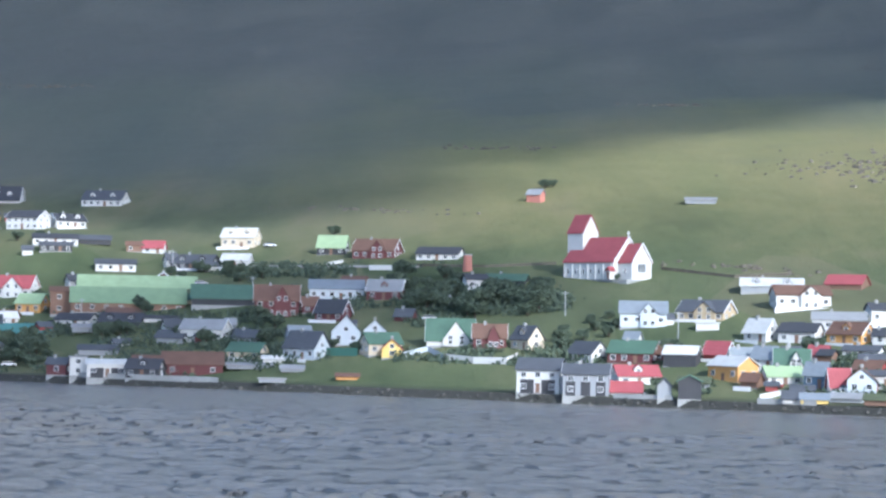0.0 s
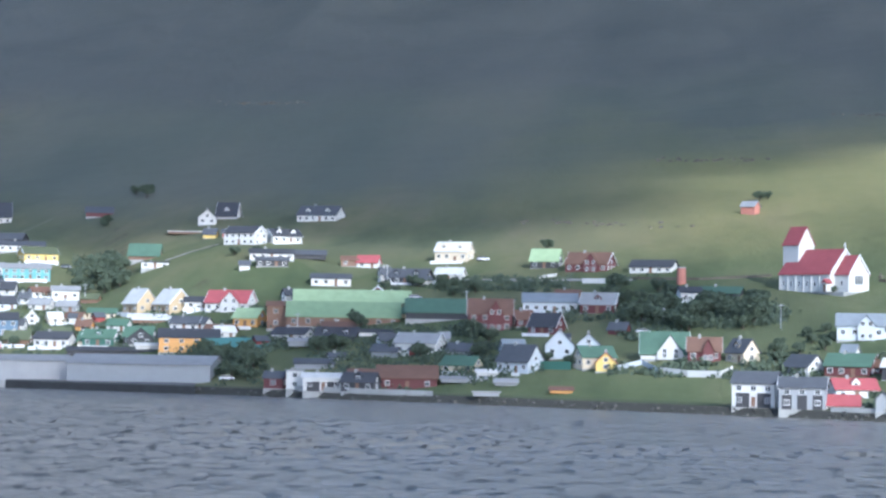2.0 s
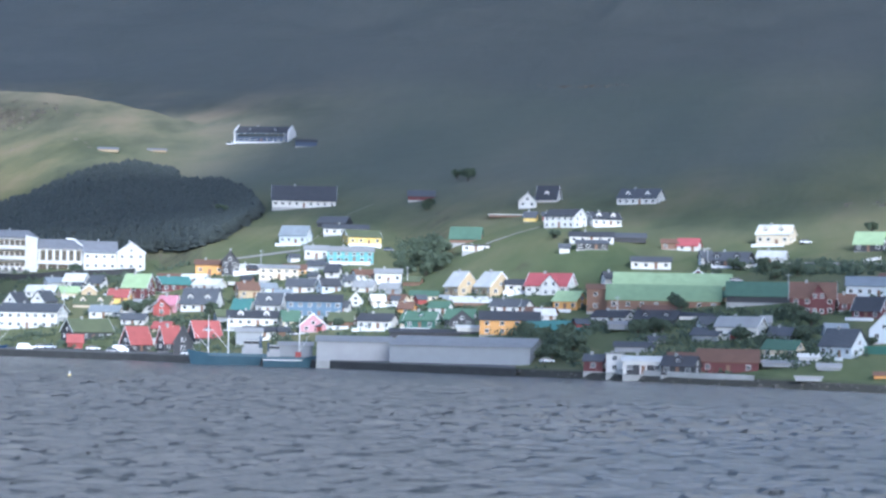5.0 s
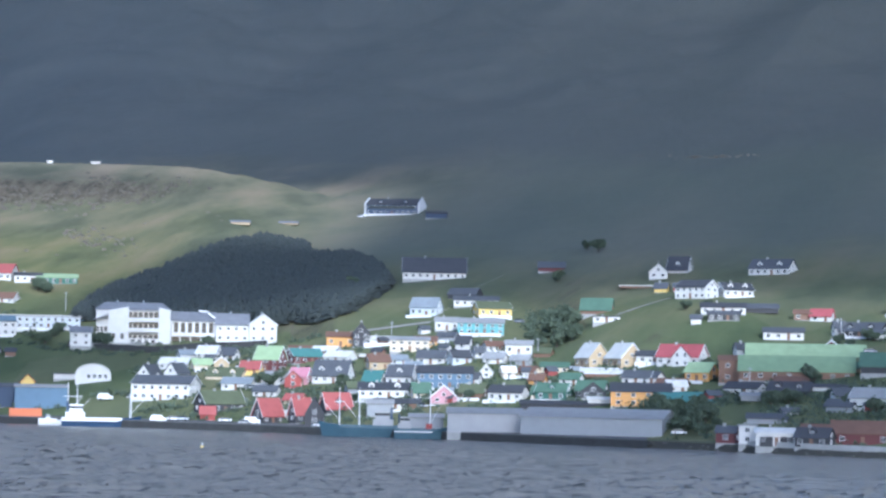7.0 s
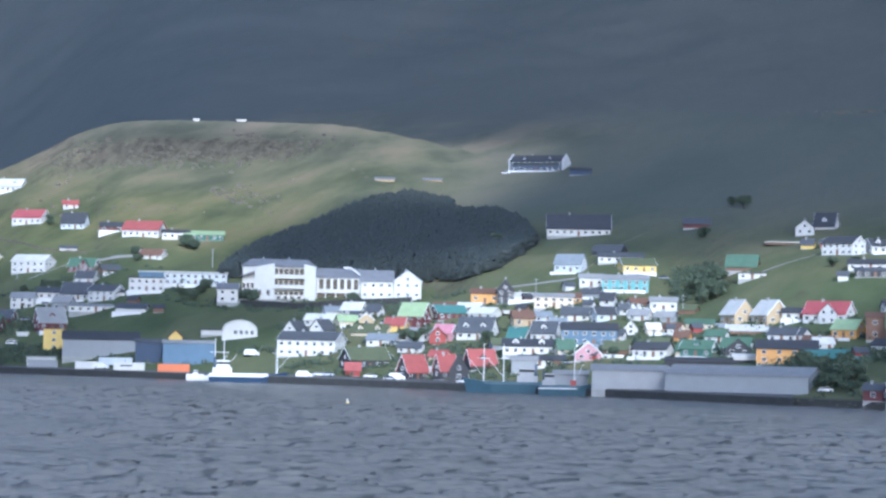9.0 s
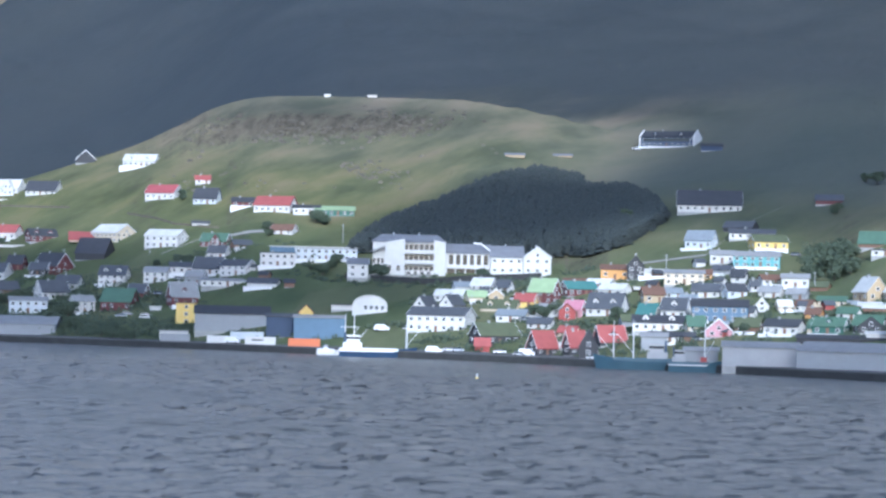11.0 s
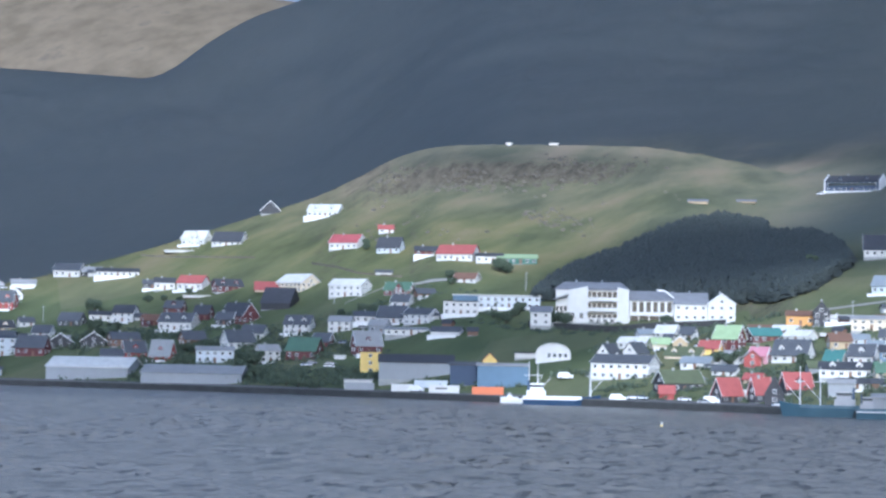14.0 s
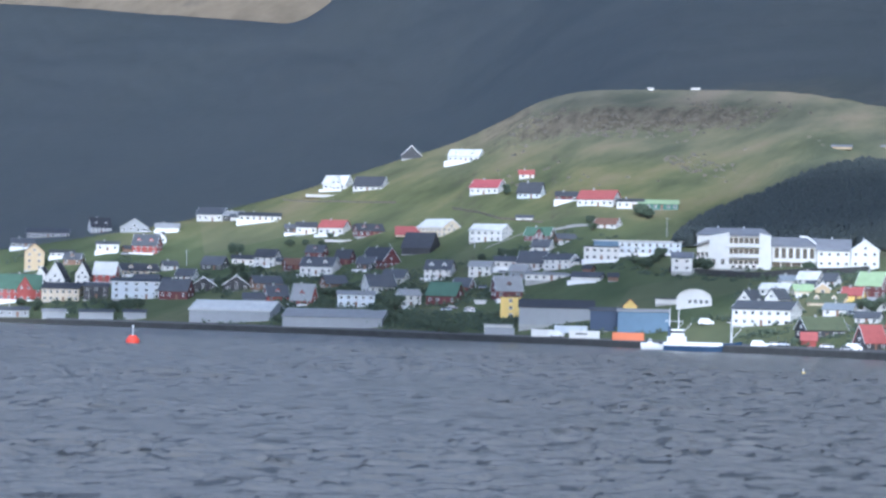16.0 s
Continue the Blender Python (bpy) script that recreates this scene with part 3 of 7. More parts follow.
# carport: its black walls stand in for the shade behind an open front
house(58.8, 556.1, 8.1, 5.0, 3.6, 1.8, -15, "K", "w", "low shed, black walls for shaded open front, white sheet gabled roof", "shed", glazed=False, boat_doors=1)
house(68.2, 559.7, 6.7, 4.1, 2.1, 2.8, -34, "R", "r", "low red house with a red gabled roof", "house", trim=True, terrace=True)
house(72.4, 551.5, 5.0, 3.1, 1.9, 2.8, 20, "W", "b", "low white house with a pale blue gabled roof", "house", trim=True, terrace=True, chimney=True)
house(47.8, 564.6, 11.6, 7.2, 3.1, 2.8, -18, "D", "G", "low dark red house with a green gabled roof", "house", chimney=True)
house(36.7, 570.1, 9.4, 5.8, 2.8, 2.8, -50, "W", "g", "low white house with a slate-grey gabled roof", "house", terrace=True)
house(23.2, 527.7, 10.1, 6.2, 5.8, 2.4, -14, "W", "g", "two-storey white house with a slate-grey gabled roof", "house", boat_doors=2)
house(33.4, 521.2, 10.4, 6.4, 5.2, 2.1, -5, "G", "g", "two-storey grey house with a slate-grey gabled roof", "house", trim=True, boat_doors=3, chimney=True)
house(46.0, 539.5, 10.3, 6.4, 3.1, 2.3, 18, "W", "r", "low white house with a red gabled roof", "house", dormers=1, terrace=True, chimney=True)
house(42.5, 523.9, 7.3, 4.5, 1.2, 2.1, 0, "W", "r", "low white shed with a red gabled roof", "shed", glazed=False)
house(50.1, 510.7, 3.8, 3.1, 3.1, 1.7, 90, "G", "g", "low grey shed with a slate-grey gabled roof", "shed", glazed=False)
house(55.4, 507.4, 6.3, 5.1, 4.3, 1.3, 90, "K", "G", "low black tarred shed with a green gabled roof", "shed", glazed=False, boat_doors=1)
house(86.1, 521.0, 5.4, 3.3, 3.7, 2.6, -28, "B", "b", "low blue house with a pale blue gabled roof", "house", chimney=True)
house(90.0, 515.6, 4.8, 3.0, 2.2, 3.4, 18, "W", "r", "low white house with a red gabled roof", "house", trim=True, terrace=True)
house(94.5, 511.9, 8.1, 6.5, 3.5, 2.6, 90, "L", "n", "low pale blue house with a brown gabled roof", "house", chimney=True)
house(99.3, 515.8, 5.7, 3.6, 3.3, 1.0, 0, "W", "g", "low white house with a slate-grey gabled roof", "house")
house(80.8, 492.8, 5.9, 3.7, 1.4, 1.1, 0, "Y", "b", "low yellow shed with a pale blue gabled roof", "shed", glazed=False)
house(76.3, 494.5, 4.2, 3.5, 1.4, 1.5, 0, "W", "g", "low white shed with a slate-grey gabled roof", "shed", glazed=False)
house(75.8, 522.2, 2.9, 3.5, 1.7, 0.7, 0, "R", "g", "low red shed with a slate-grey gabled roof", "shed", glazed=False)
house(34.3, 850.1, 5.9, 3.8, 3.6, 1.8, -30, "S", "s", "low salmon-red shed with a silver sheet gabled roof", "shed", glazed=False)
house(92.2, 817.3, 11.0, 7.1, 1.8, 0.9, 0, "G", "s", "low weathered grey shed with a silver sheet gabled roof", "shed", glazed=False)
house(102.1, 539.2, 6.3, 3.9, 1.6, 1.4, 0, "L", "g", "low pale blue shed with a slate-grey gabled roof", "shed", glazed=False)
house(48.4, 527.1, 5.2, 3.5, 1.3, 1.0, 0, "G", "t", "low grey shed with a turf gabled roof", "shed", glazed=False)
house(108.3, 561.3, 3.8, 2.4, 2.8, 1.4, -16, "W", "k", "low white house with a black gabled roof", "house", chimney=True)
house(91.2, 550.0, 4.8, 3.0, 1.9, 1.9, -22, "P", "r", "low pink house with a red gabled roof", "house", chimney=True)
house(2.4, 605.9, 12.6, 7.8, 2.1, 5.4, 0, "W", "G", "white house with a green gabled roof and gabled bay", "house", cross=6.9, trim=True)
house(12.7, 598.6, 8.6, 5.3, 3.3, 3.3, 0, "D", "n", "dark red house with a brown roof and gabled bay, white trim", "house", trim=True, cross=3.1, chimney=True)
house(22.3, 591.2, 8.1, 5.0, 3.5, 3.2, -55, "C", "g", "low cream house with a slate-grey gabled roof", "house", dormers=1, chimney=True)
house(-12.9, 598.1, 6.7, 5.3, 2.7, 2.5, 90, "Y", "o", "low yellow house with a orange-red gabled roof", "house", chimney=True)
house(-16.0, 602.3, 9.7, 6.0, 3.6, 2.7, 26, "C", "G", "low cream house with a green gabled roof", "house", chimney=True)
house(-18.2, 623.2, 7.7, 6.2, 2.8, 2.8, 90, "L", "g", "low pale blue house with a slate-grey gabled roof", "house", chimney=True)
house(-25.9, 619.5, 10.0, 8.0, 4.0, 4.3, 90, "L", "g", "low pale blue house with a slate-grey gabled roof", "house", dormers=1, terrace=True)
house(-35.7, 605.0, 10.8, 6.7, 3.8, 4.2, -40, "L", "g", "low pale blue house with a slate-grey gabled roof", "house", terrace=True, chimney=True)
house(-39.0, 625.1, 6.2, 3.8, 2.8, 2.8, 20, "L", "b", "low pale blue house with a pale blue gabled roof", "house", terrace=True)
house(-31.1, 653.5, 9.1, 5.6, 2.9, 3.6, -30, "D", "k", "dark red house with a black roof, white trim", "house", trim=True, terrace=True)
house(-31.7, 684.0, 16.3, 10.1, 3.7, 2.7, 0, "L", "b", "low pale blue house with a pale blue gabled roof", "house")
house(-16.6, 678.1, 10.5, 6.5, 3.2, 3.2, -15, "D", "s", "low dark red house with a silver sheet gabled roof", "house", trim=True, dormers=1, chimney=True)
house(-2.9, 660.3, 10.1, 6.3, 1.5, 2.5, 0, "G", "s", "low grey shed with a silver sheet gabled roof", "shed", glazed=False)
house(9.9, 683.4, 6.8, 4.2, 3.4, 1.5, 18, "W", "k", "low white house with a black gabled roof", "house", terrace=True, chimney=True)
house(19.4, 685.3, 12.6, 7.8, 1.9, 1.9, -12, "K", "G", "low black tarred house with a green gabled roof", "house", chimney=True)
house(-36.7, 762.1, 9.7, 6.0, 3.0, 3.8, -15, "K", "l", "low black tarred house with a light green gabled roof", "house")
house(-21.5, 748.5, 14.5, 9.0, 3.2, 3.7, -20, "D", "n", "dark red house with a brown roof and gabled bay, white trim", "house", trim=True, cross=5.2, chimney=True)
house(-0.8, 738.1, 14.0, 8.7, 2.4, 2.2, -15, "W", "k", "low white house with a black gabled roof", "house")
house(-69.8, 786.6, 11.9, 7.4, 4.3, 3.1, -20, "C", "w", "low cream house with a white sheet gabled roof", "house", dormers=2, terrace=True, chimney=True)
house(-67.7, 749.3, 8.9, 5.5, 3.0, 2.1, -15, "W", "w", "low white house with a white sheet gabled roof", "house", trim=True, terrace=True, chimney=True)
house(-81.4, 750.8, 14.2, 8.8, 2.6, 2.8, -22, "K", "g", "low black tarred house with a slate-grey gabled roof", "house", dormers=2, terrace=True, chimney=True)
house(-90.2, 755.4, 3.9, 2.4, 3.4, 1.9, 26, "W", "g", "low white house with a slate-grey gabled roof", "house", terrace=True, chimney=True)
house(-99.2, 782.7, 7.3, 4.5, 2.3, 2.3, -15, "W", "r", "low white house with a red gabled roof", "house")
house(-106.0, 784.3, 5.9, 3.6, 2.6, 1.2, 0, "N", "n", "low brown house with a brown gabled roof", "house")
house(-107.2, 747.4, 13.1, 8.1, 2.8, 1.5, 0, "W", "g", "low white house with a slate-grey gabled roof", "house")
house(-151.0, 829.0, 13.5, 8.4, 4.8, 2.5, -34, "W", "k", "two-storey white house with a black gabled roof", "house", trim=True)
house(-138.4, 837.7, 11.9, 7.4, 3.2, 2.5, 26, "W", "k", "low white house with a black gabled roof", "house", trim=True, dormers=2, terrace=True, chimney=True)
house(-180.5, 904.7, 9.1, 7.3, 3.4, 3.2, 90, "W", "g", "low white house with a slate-grey gabled roof", "house", chimney=True)
house(-173.8, 914.9, 8.8, 5.5, 2.1, 5.1, -20, "W", "k", "low white house with a black gabled roof", "house", trim=True, dormers=1)
house(-133.0, 896.9, 16.7, 10.3, 3.1, 3.8, -22, "W", "g", "low white house with a slate-grey gabled roof", "house", dormers=2, chimney=True)
house(-187.7, 826.3, 11.5, 7.2, 2.1, 4.2, -10, "N", "G", "low brown shed with a green gabled roof", "shed", glazed=False)
house(-178.7, 802.2, 9.8, 6.1, 2.4, 0.0, 0, "W", "g", "low white house with a slate-grey flat roof", "house", chimney=True)
house(-132.9, 781.1, 15.3, 9.5, 2.6, 1.6, 0, "W", "k", "low white house with a black gabled roof", "house", chimney=True)
house(-130.9, 770.6, 10.9, 6.7, 2.3, 1.2, 0, "K", "g", "low black tarred house with a slate-grey gabled roof", "house", chimney=True)
house(-121.5, 790.3, 12.3, 7.6, 2.0, 1.6, 0, "K", "g", "low black tarred shed with a slate-grey gabled roof", "shed", glazed=False)
house(-237.1, 954.4, 11.5, 6.5, 2.2, 2.4, 0, "D", "g", "low dark red shed with a slate-grey gabled roof", "shed", glazed=False)
house(-171.3, 865.5, 5.0, 3.1, 2.2, 2.0, -16, "Y", "g", "low yellow house with a slate-grey gabled roof", "house", chimney=True)
house(-184.4, 885.1, 14.8, 9.2, 1.2, 0.0, 0, "N", "w", "low brown shed with a white sheet flat roof", "shed", glazed=False)
house(-168.1, 733.8, 10.1, 7.6, 3.9, 4.6, -62, "A", "w", "low tan house with a white sheet gabled roof", "house", terrace=True, chimney=True)
house(-155.8, 726.4, 11.3, 8.2, 3.9, 4.6, -62, "A", "w", "low tan house with a white sheet gabled roof", "house", trim=True, chimney=True)
house(-135.2, 718.8, 14.6, 8.2, 3.6, 3.8, -24, "W", "r", "white house with a red roof and gabled bay, white trim", "house", trim=True, cross=6.4, chimney=True)
house(-148.1, 728.4, 8.1, 5.0, 2.8, 1.5, 0, "W", "k", "low white house with a black gabled roof", "house", terrace=True)
house(-125.1, 697.3, 9.0, 5.6, 3.5, 2.8, -34, "O", "l", "low orange house with a light green gabled roof", "house", terrace=True)
house(-94.8, 689.0, 34.5, 13.0, 3.4, 4.5, 0, "N", "m", "low brown warehouse with a mid-green gabled roof", "warehouse", pitch=4.0)
house(-96.0, 717.5, 37.0, 13.0, 1.3, 4.3, 0, "C", "l", "low cream warehouse with a light green gabled roof", "warehouse", glazed=False)
house(-113.5, 692.3, 10.8, 6.7, 7.3, 1.4, 0, "N", "n", "two-storey brown warehouse with a brown gabled roof", "warehouse", pitch=4.0)
house(-117.1, 725.5, 5.0, 3.1, 2.6, 1.8, 26, "W", "k", "low white house with a black gabled roof", "house", chimney=True)
house(-138.6, 670.7, 18.0, 11.2, 4.8, 2.5, 0, "O", "k", "two-storey orange warehouse with a black gabled roof", "warehouse", pitch=4.0)
house(-124.0, 667.9, 18.9, 11.7, 1.3, 2.7, 0, "E", "T", "low dark green warehouse with a turquoise gabled roof", "warehouse", glazed=False)
house(-107.8, 674.2, 11.2, 7.0, 2.5, 1.9, -28, "W", "k", "low white house with a black gabled roof", "house", chimney=True)
house(-93.5, 668.9, 12.7, 7.9, 2.0, 2.5, -16, "K", "k", "low black tarred house with a black gabled roof", "house", dormers=2)
house(-66.0, 639.2, 12.4, 7.7, 4.1, 2.7, -22, "W", "s", "low white house with a silver sheet gabled roof", "house", trim=True, chimney=True)
house(-51.9, 613.4, 9.9, 6.1, 2.4, 2.3, -28, "C", "G", "low cream house with a green gabled roof", "house", terrace=True)
house(-65.3, 600.3, 15.9, 9.8, 3.4, 3.1, 0, "D", "n", "low dark red warehouse with a brown gabled roof", "warehouse", pitch=4.0)
house(-94.9, 597.3, 4.5, 3.5, 5.1, 0.0, 0, "W", "s", "two-storey white house with a silver sheet flat roof", "house", chimney=True)
house(-86.6, 592.9, 10.7, 6.6, 3.6, 1.2, 0, "W", "w", "low white house with a white sheet gabled roof", "house", boat_doors=2, chimney=True)
house(-76.0, 587.2, 8.9, 5.5, 2.9, 2.3, -20, "K", "k", "low black tarred house with a black gabled roof", "house", dormers=1, chimney=True)
house(-100.7, 600.3, 5.3, 3.3, 3.3, 1.5, -16, "D", "g", "low dark red house with a slate-grey gabled roof", "house", chimney=True)
house(-48.3, 666.5, 12.9, 8.0, 5.3, 4.3, 0, "D", "n", "dark red house with a brown roof and gabled bay, white trim", "house", trim=True, cross=4.7, chimney=True)
house(-60.5, 687.3, 29.9, 13.0, 2.4, 4.1, 0, "K", "G", "low black tarred warehouse with a green gabled roof", "warehouse", glazed=False)
house(-89.3, 729.2, 9.1, 7.3, 1.5, 2.5, 90, "D", "w", "low dark red house with a white sheet gabled roof", "house", trim=True, chimney=True)
house(-83.6, 725.3, 5.4, 3.5, 1.4, 1.4, 0, "T", "s", "low turquoise house with a silver sheet gabled roof", "house", chimney=True)
house(-41.9, 567.7, 6.5, 4.0, 1.2, 0.0, 0, "G", "s", "low grey shed with a silver sheet flat roof", "shed", glazed=False)
house(-23.6, 578.2, 5.7, 3.6, 1.2, 0.7, 0, "O", "n", "low orange shed with a brown gabled roof", "shed", glazed=False)
house(-50.4, 601.1, 12.0, 7.4, 1.3, 0.6, 0, "G", "s", "low grey shed with a silver sheet gabled roof", "shed", glazed=False)
house(-44.8, 605.7, 5.1, 3.5, 1.4, 0.8, 0, "W", "w", "low white shed with a white sheet gabled roof", "shed", glazed=False)
house(-100.0, 664.6, 15.0, 9.3, 1.7, 1.0, 0, "G", "s", "low grey shed with a silver sheet gabled roof", "shed", glazed=False)
house(-82.6, 671.7, 10.1, 6.2, 1.5, 0.8, 0, "W", "k", "low white house with a black gabled roof", "house")
house(-94.4, 683.7, 12.0, 7.4, 1.5, 1.4, 0, "W", "n", "low white house with a brown gabled roof", "house", chimney=True)
house(-75.1, 694.5, 10.4, 6.4, 1.7, 1.7, 0, "A", "G", "low tan shed with a green gabled roof", "shed", glazed=False)
house(-170.2, 690.4, 10.1, 6.3, 3.2, 2.5, -20, "E", "G", "low dark green house with a green gabled roof", "house", trim=True, dormers=1, terrace=True, chimney=True)
house(-157.5, 688.4, 9.1, 5.7, 2.8, 2.8, -20, "K", "G", "low black tarred house with a green gabled roof", "house")
house(-160.6, 717.1, 11.7, 7.2, 1.5, 1.1, 0, "N", "w", "low brown shed with a white sheet gabled roof", "shed", glazed=False)
house(-141.8, 700.7, 7.5, 4.7, 2.5, 1.8, -34, "W", "g", "low white house with a slate-grey gabled roof", "house", terrace=True)
house(-130.9, 685.7, 6.1, 3.8, 2.4, 1.7, 18, "W", "w", "low white house with a white sheet gabled roof", "house", chimney=True)
house(-283.5, 933.1, 27.1, 13.0, 3.6, 6.3, 0, "W", "k", "low white house with a black gabled roof", "house", trim=True, chimney=True)
house(-260.6, 847.8, 11.0, 6.8, 4.0, 3.7, -22, "L", "b", "low pale blue house with a pale blue gabled roof", "house", terrace=True)
house(-255.9, 885.7, 12.2, 7.6, 2.1, 2.5, -22, "K", "g", "low black tarred house with a slate-grey gabled roof", "house")
house(-245.5, 865.7, 17.8, 11.1, 2.7, 1.8, 0, "W", "g", "low white house with a slate-grey gabled roof", "house", chimney=True)
house(-233.4, 845.5, 13.3, 8.3, 3.5, 2.6, 18, "Y", "t", "low yellow house with a turf gabled roof", "house", trim=True, terrace=True)
house(-242.7, 816.2, 8.9, 5.5, 3.8, 1.5, 0, "W", "s", "low white house with a silver sheet gabled roof", "house", chimney=True)
house(-226.8, 806.4, 17.0, 10.6, 4.6, 1.7, 0, "T", "s", "low turquoise house with a silver sheet gabled roof", "house", terrace=True, chimney=True)
house(-277.1, 794.8, 10.4, 6.5, 4.2, 1.7, 0, "O", "n", "low orange house with a brown gabled roof", "house", chimney=True)
house(-268.9, 794.0, 7.8, 6.2, 5.4, 3.7, 90, "K", "g", "two-storey black tarred house with a slate-grey gabled roof", "house", chimney=True)
house(-246.0, 780.8, 14.2, 8.8, 4.5, 1.2, 0, "C", "s", "low cream house with a silver sheet gabled roof", "house")
house(-204.0, 775.1, 9.5, 5.9, 4.0, 1.4, 0, "W", "s", "low white house with a silver sheet gabled roof", "house", terrace=True, chimney=True)
house(-290.7, 758.6, 9.9, 6.2, 4.8, 4.4, -30, "D", "l", "two-storey dark red house with a light green gabled roof", "house", trim=True, chimney=True)
house(-281.8, 769.0, 11.8, 7.3, 3.0, 2.6, 26, "D", "T", "low dark red house with a turquoise gabled roof", "house", trim=True, chimney=True)
house(-258.4, 734.2, 12.6, 7.8, 3.3, 5.0, -22, "W", "g", "low white house with a slate-grey gabled roof", "house", dormers=2)
house(-270.3, 734.6, 6.6, 4.1, 3.5, 2.7, -28, "P", "p", "low pink house with a pink gabled roof", "house", trim=True, terrace=True, chimney=True)
house(-271.5, 730.3, 7.2, 5.8, 3.5, 2.7, 90, "R", "n", "low red house with a brown gabled roof", "house", terrace=True)
house(-295.5, 752.6, 7.3, 4.5, 2.8, 2.6, -20, "Y", "o", "low yellow house with a orange-red gabled roof", "house", trim=True, chimney=True)
house(-323.5, 780.9, 8.2, 5.1, 2.5, 2.7, -30, "W", "w", "low white house with a white sheet gabled roof", "house", trim=True, chimney=True)
house(-314.2, 778.5, 6.0, 3.7, 2.5, 2.5, -34, "W", "g", "low white house with a slate-grey gabled roof", "house")
house(-302.5, 747.2, 13.1, 8.1, 1.6, 3.0, -22, "C", "t", "low cream house with a turf gabled roof", "house", dormers=2)
house(-313.3, 719.1, 20.8, 12.9, 6.2, 2.7, -18, "W", "g", "two-storey white house with a slate-grey gabled roof", "house", trim=True, chimney=True)
house(-330.0, 742.7, 8.6, 5.3, 4.4, 3.4, 60, "W", "g", "low white house with a slate-grey gabled roof", "house", chimney=True)
house(-319.7, 742.9, 8.9, 5.5, 4.4, 3.4, 60, "W", "g", "low white house with a slate-grey gabled roof", "house", chimney=True)
house(-285.1, 698.3, 14.4, 8.9, 3.7, 3.9, 26, "K", "t", "low black tarred house with a turf gabled roof", "house", trim=True, chimney=True)
house(-260.3, 678.0, 8.7, 5.4, 3.1, 5.0, 40, "K", "o", "black tarred house with a orange-red roof, white trim", "house", trim=True)
house(-250.0, 680.1, 6.7, 4.2, 3.6, 4.7, 35, "K", "o", "black tarred house with a orange-red roof, white trim", "house", trim=True, chimney=True)
house(-237.8, 659.1, 7.4, 5.9, 4.2, 5.2, 90, "K", "g", "low black tarred house with a slate-grey gabled roof", "house")
house(-241.7, 689.9, 9.3, 5.8, 2.2, 4.7, 26, "K", "o", "black tarred house with a orange-red roof, white trim", "house", trim=True, dormers=1)
house(-285.8, 689.9, 4.8, 3.5, 2.6, 2.2, 0, "R", "o", "low red shed with a orange-red gabled roof", "shed", glazed=False)
house(-231.1, 707.1, 17.0, 10.5, 3.3, 2.2, 0, "W", "k", "low white house with a black gabled roof", "house", dormers=2, chimney=True)
house(-241.2, 726.9, 7.1, 4.4, 1.9, 3.6, -34, "W", "T", "low white house with a turquoise gabled roof", "house", chimney=True)
house(-230.9, 724.5, 8.8, 5.5, 3.8, 3.6, -20, "W", "g", "low white house with a slate-grey gabled roof", "house", trim=True, dormers=1)
house(-213.3, 716.1, 18.2, 11.3, 5.6, 2.2, 0, "B", "k", "two-storey blue house with a black gabled roof", "house", terrace=True)
house(-230.3, 757.1, 9.7, 6.0, 2.6, 2.6, -10, "W", "g", "low white house with a slate-grey gabled roof", "house", chimney=True)
house(-217.8, 704.0, 5.8, 3.6, 2.6, 2.9, 18, "C", "G", "low cream house with a green gabled roof", "house", terrace=True, chimney=True)
house(-207.2, 694.7, 10.3, 8.3, 2.5, 3.6, 90, "P", "b", "low pink house with a pale blue gabled roof", "house", trim=True, dormers=1)
house(-185.4, 692.7, 11.3, 7.0, 3.2, 2.1, -22, "W", "k", "low white house with a black gabled roof", "house", terrace=True, chimney=True)
house(-172.3, 692.5, 10.1, 6.2, 2.1, 2.5, -15, "C", "G", "low cream house with a green gabled roof", "house", chimney=True)
house(-157.2, 687.8, 10.1, 8.0, 2.4, 3.1, 90, "K", "G", "low black tarred house with a green gabled roof", "house")
house(-203.3, 730.5, 5.6, 4.5, 2.3, 2.6, 90, "W", "w", "low white house with a white sheet gabled roof", "house", chimney=True)
house(-196.1, 731.5, 4.6, 2.9, 2.3, 1.7, 18, "C", "w", "low cream house with a white sheet gabled roof", "house", terrace=True)
house(-189.2, 732.6, 6.7, 4.2, 2.3, 1.7, -34, "C", "n", "low cream house with a brown gabled roof", "house", terrace=True)
house(-181.9, 715.9, 5.1, 3.1, 2.6, 1.8, -22, "O", "n", "low orange house with a brown gabled roof", "house", chimney=True)
house(-215.5, 763.8, 3.7, 2.4, 2.6, 1.8, 26, "W", "g", "low white house with a slate-grey gabled roof", "house", chimney=True)
house(-206.6, 753.5, 7.4, 4.6, 2.3, 1.9, -22, "W", "s", "low white house with a silver sheet gabled roof", "house", chimney=True)
house(-225.3, 779.1, 5.2, 3.2, 2.8, 2.4, -22, "W", "k", "low white house with a black gabled roof", "house")
house(-219.5, 753.7, 7.3, 4.5, 3.1, 2.3, 26, "L", "k", "low pale blue house with a black gabled roof", "house", trim=True)
house(-248.4, 752.2, 7.6, 4.7, 3.5, 2.4, 18, "A", "n", "low tan house with a brown gabled roof", "house", chimney=True)
house(-255.2, 773.9, 14.1, 8.8, 1.2, 0.0, 0, "W", "w", "low white shed with a white sheet flat roof", "shed", glazed=False)
house(-242.3, 788.0, 8.2, 5.1, 2.5, 1.6, 0, "O", "n", "low orange house with a brown gabled roof", "house")
house(-267.1, 766.4, 10.3, 6.4, 2.8, 2.0, -34, "W", "w", "low white house with a white sheet gabled roof", "house", chimney=True)
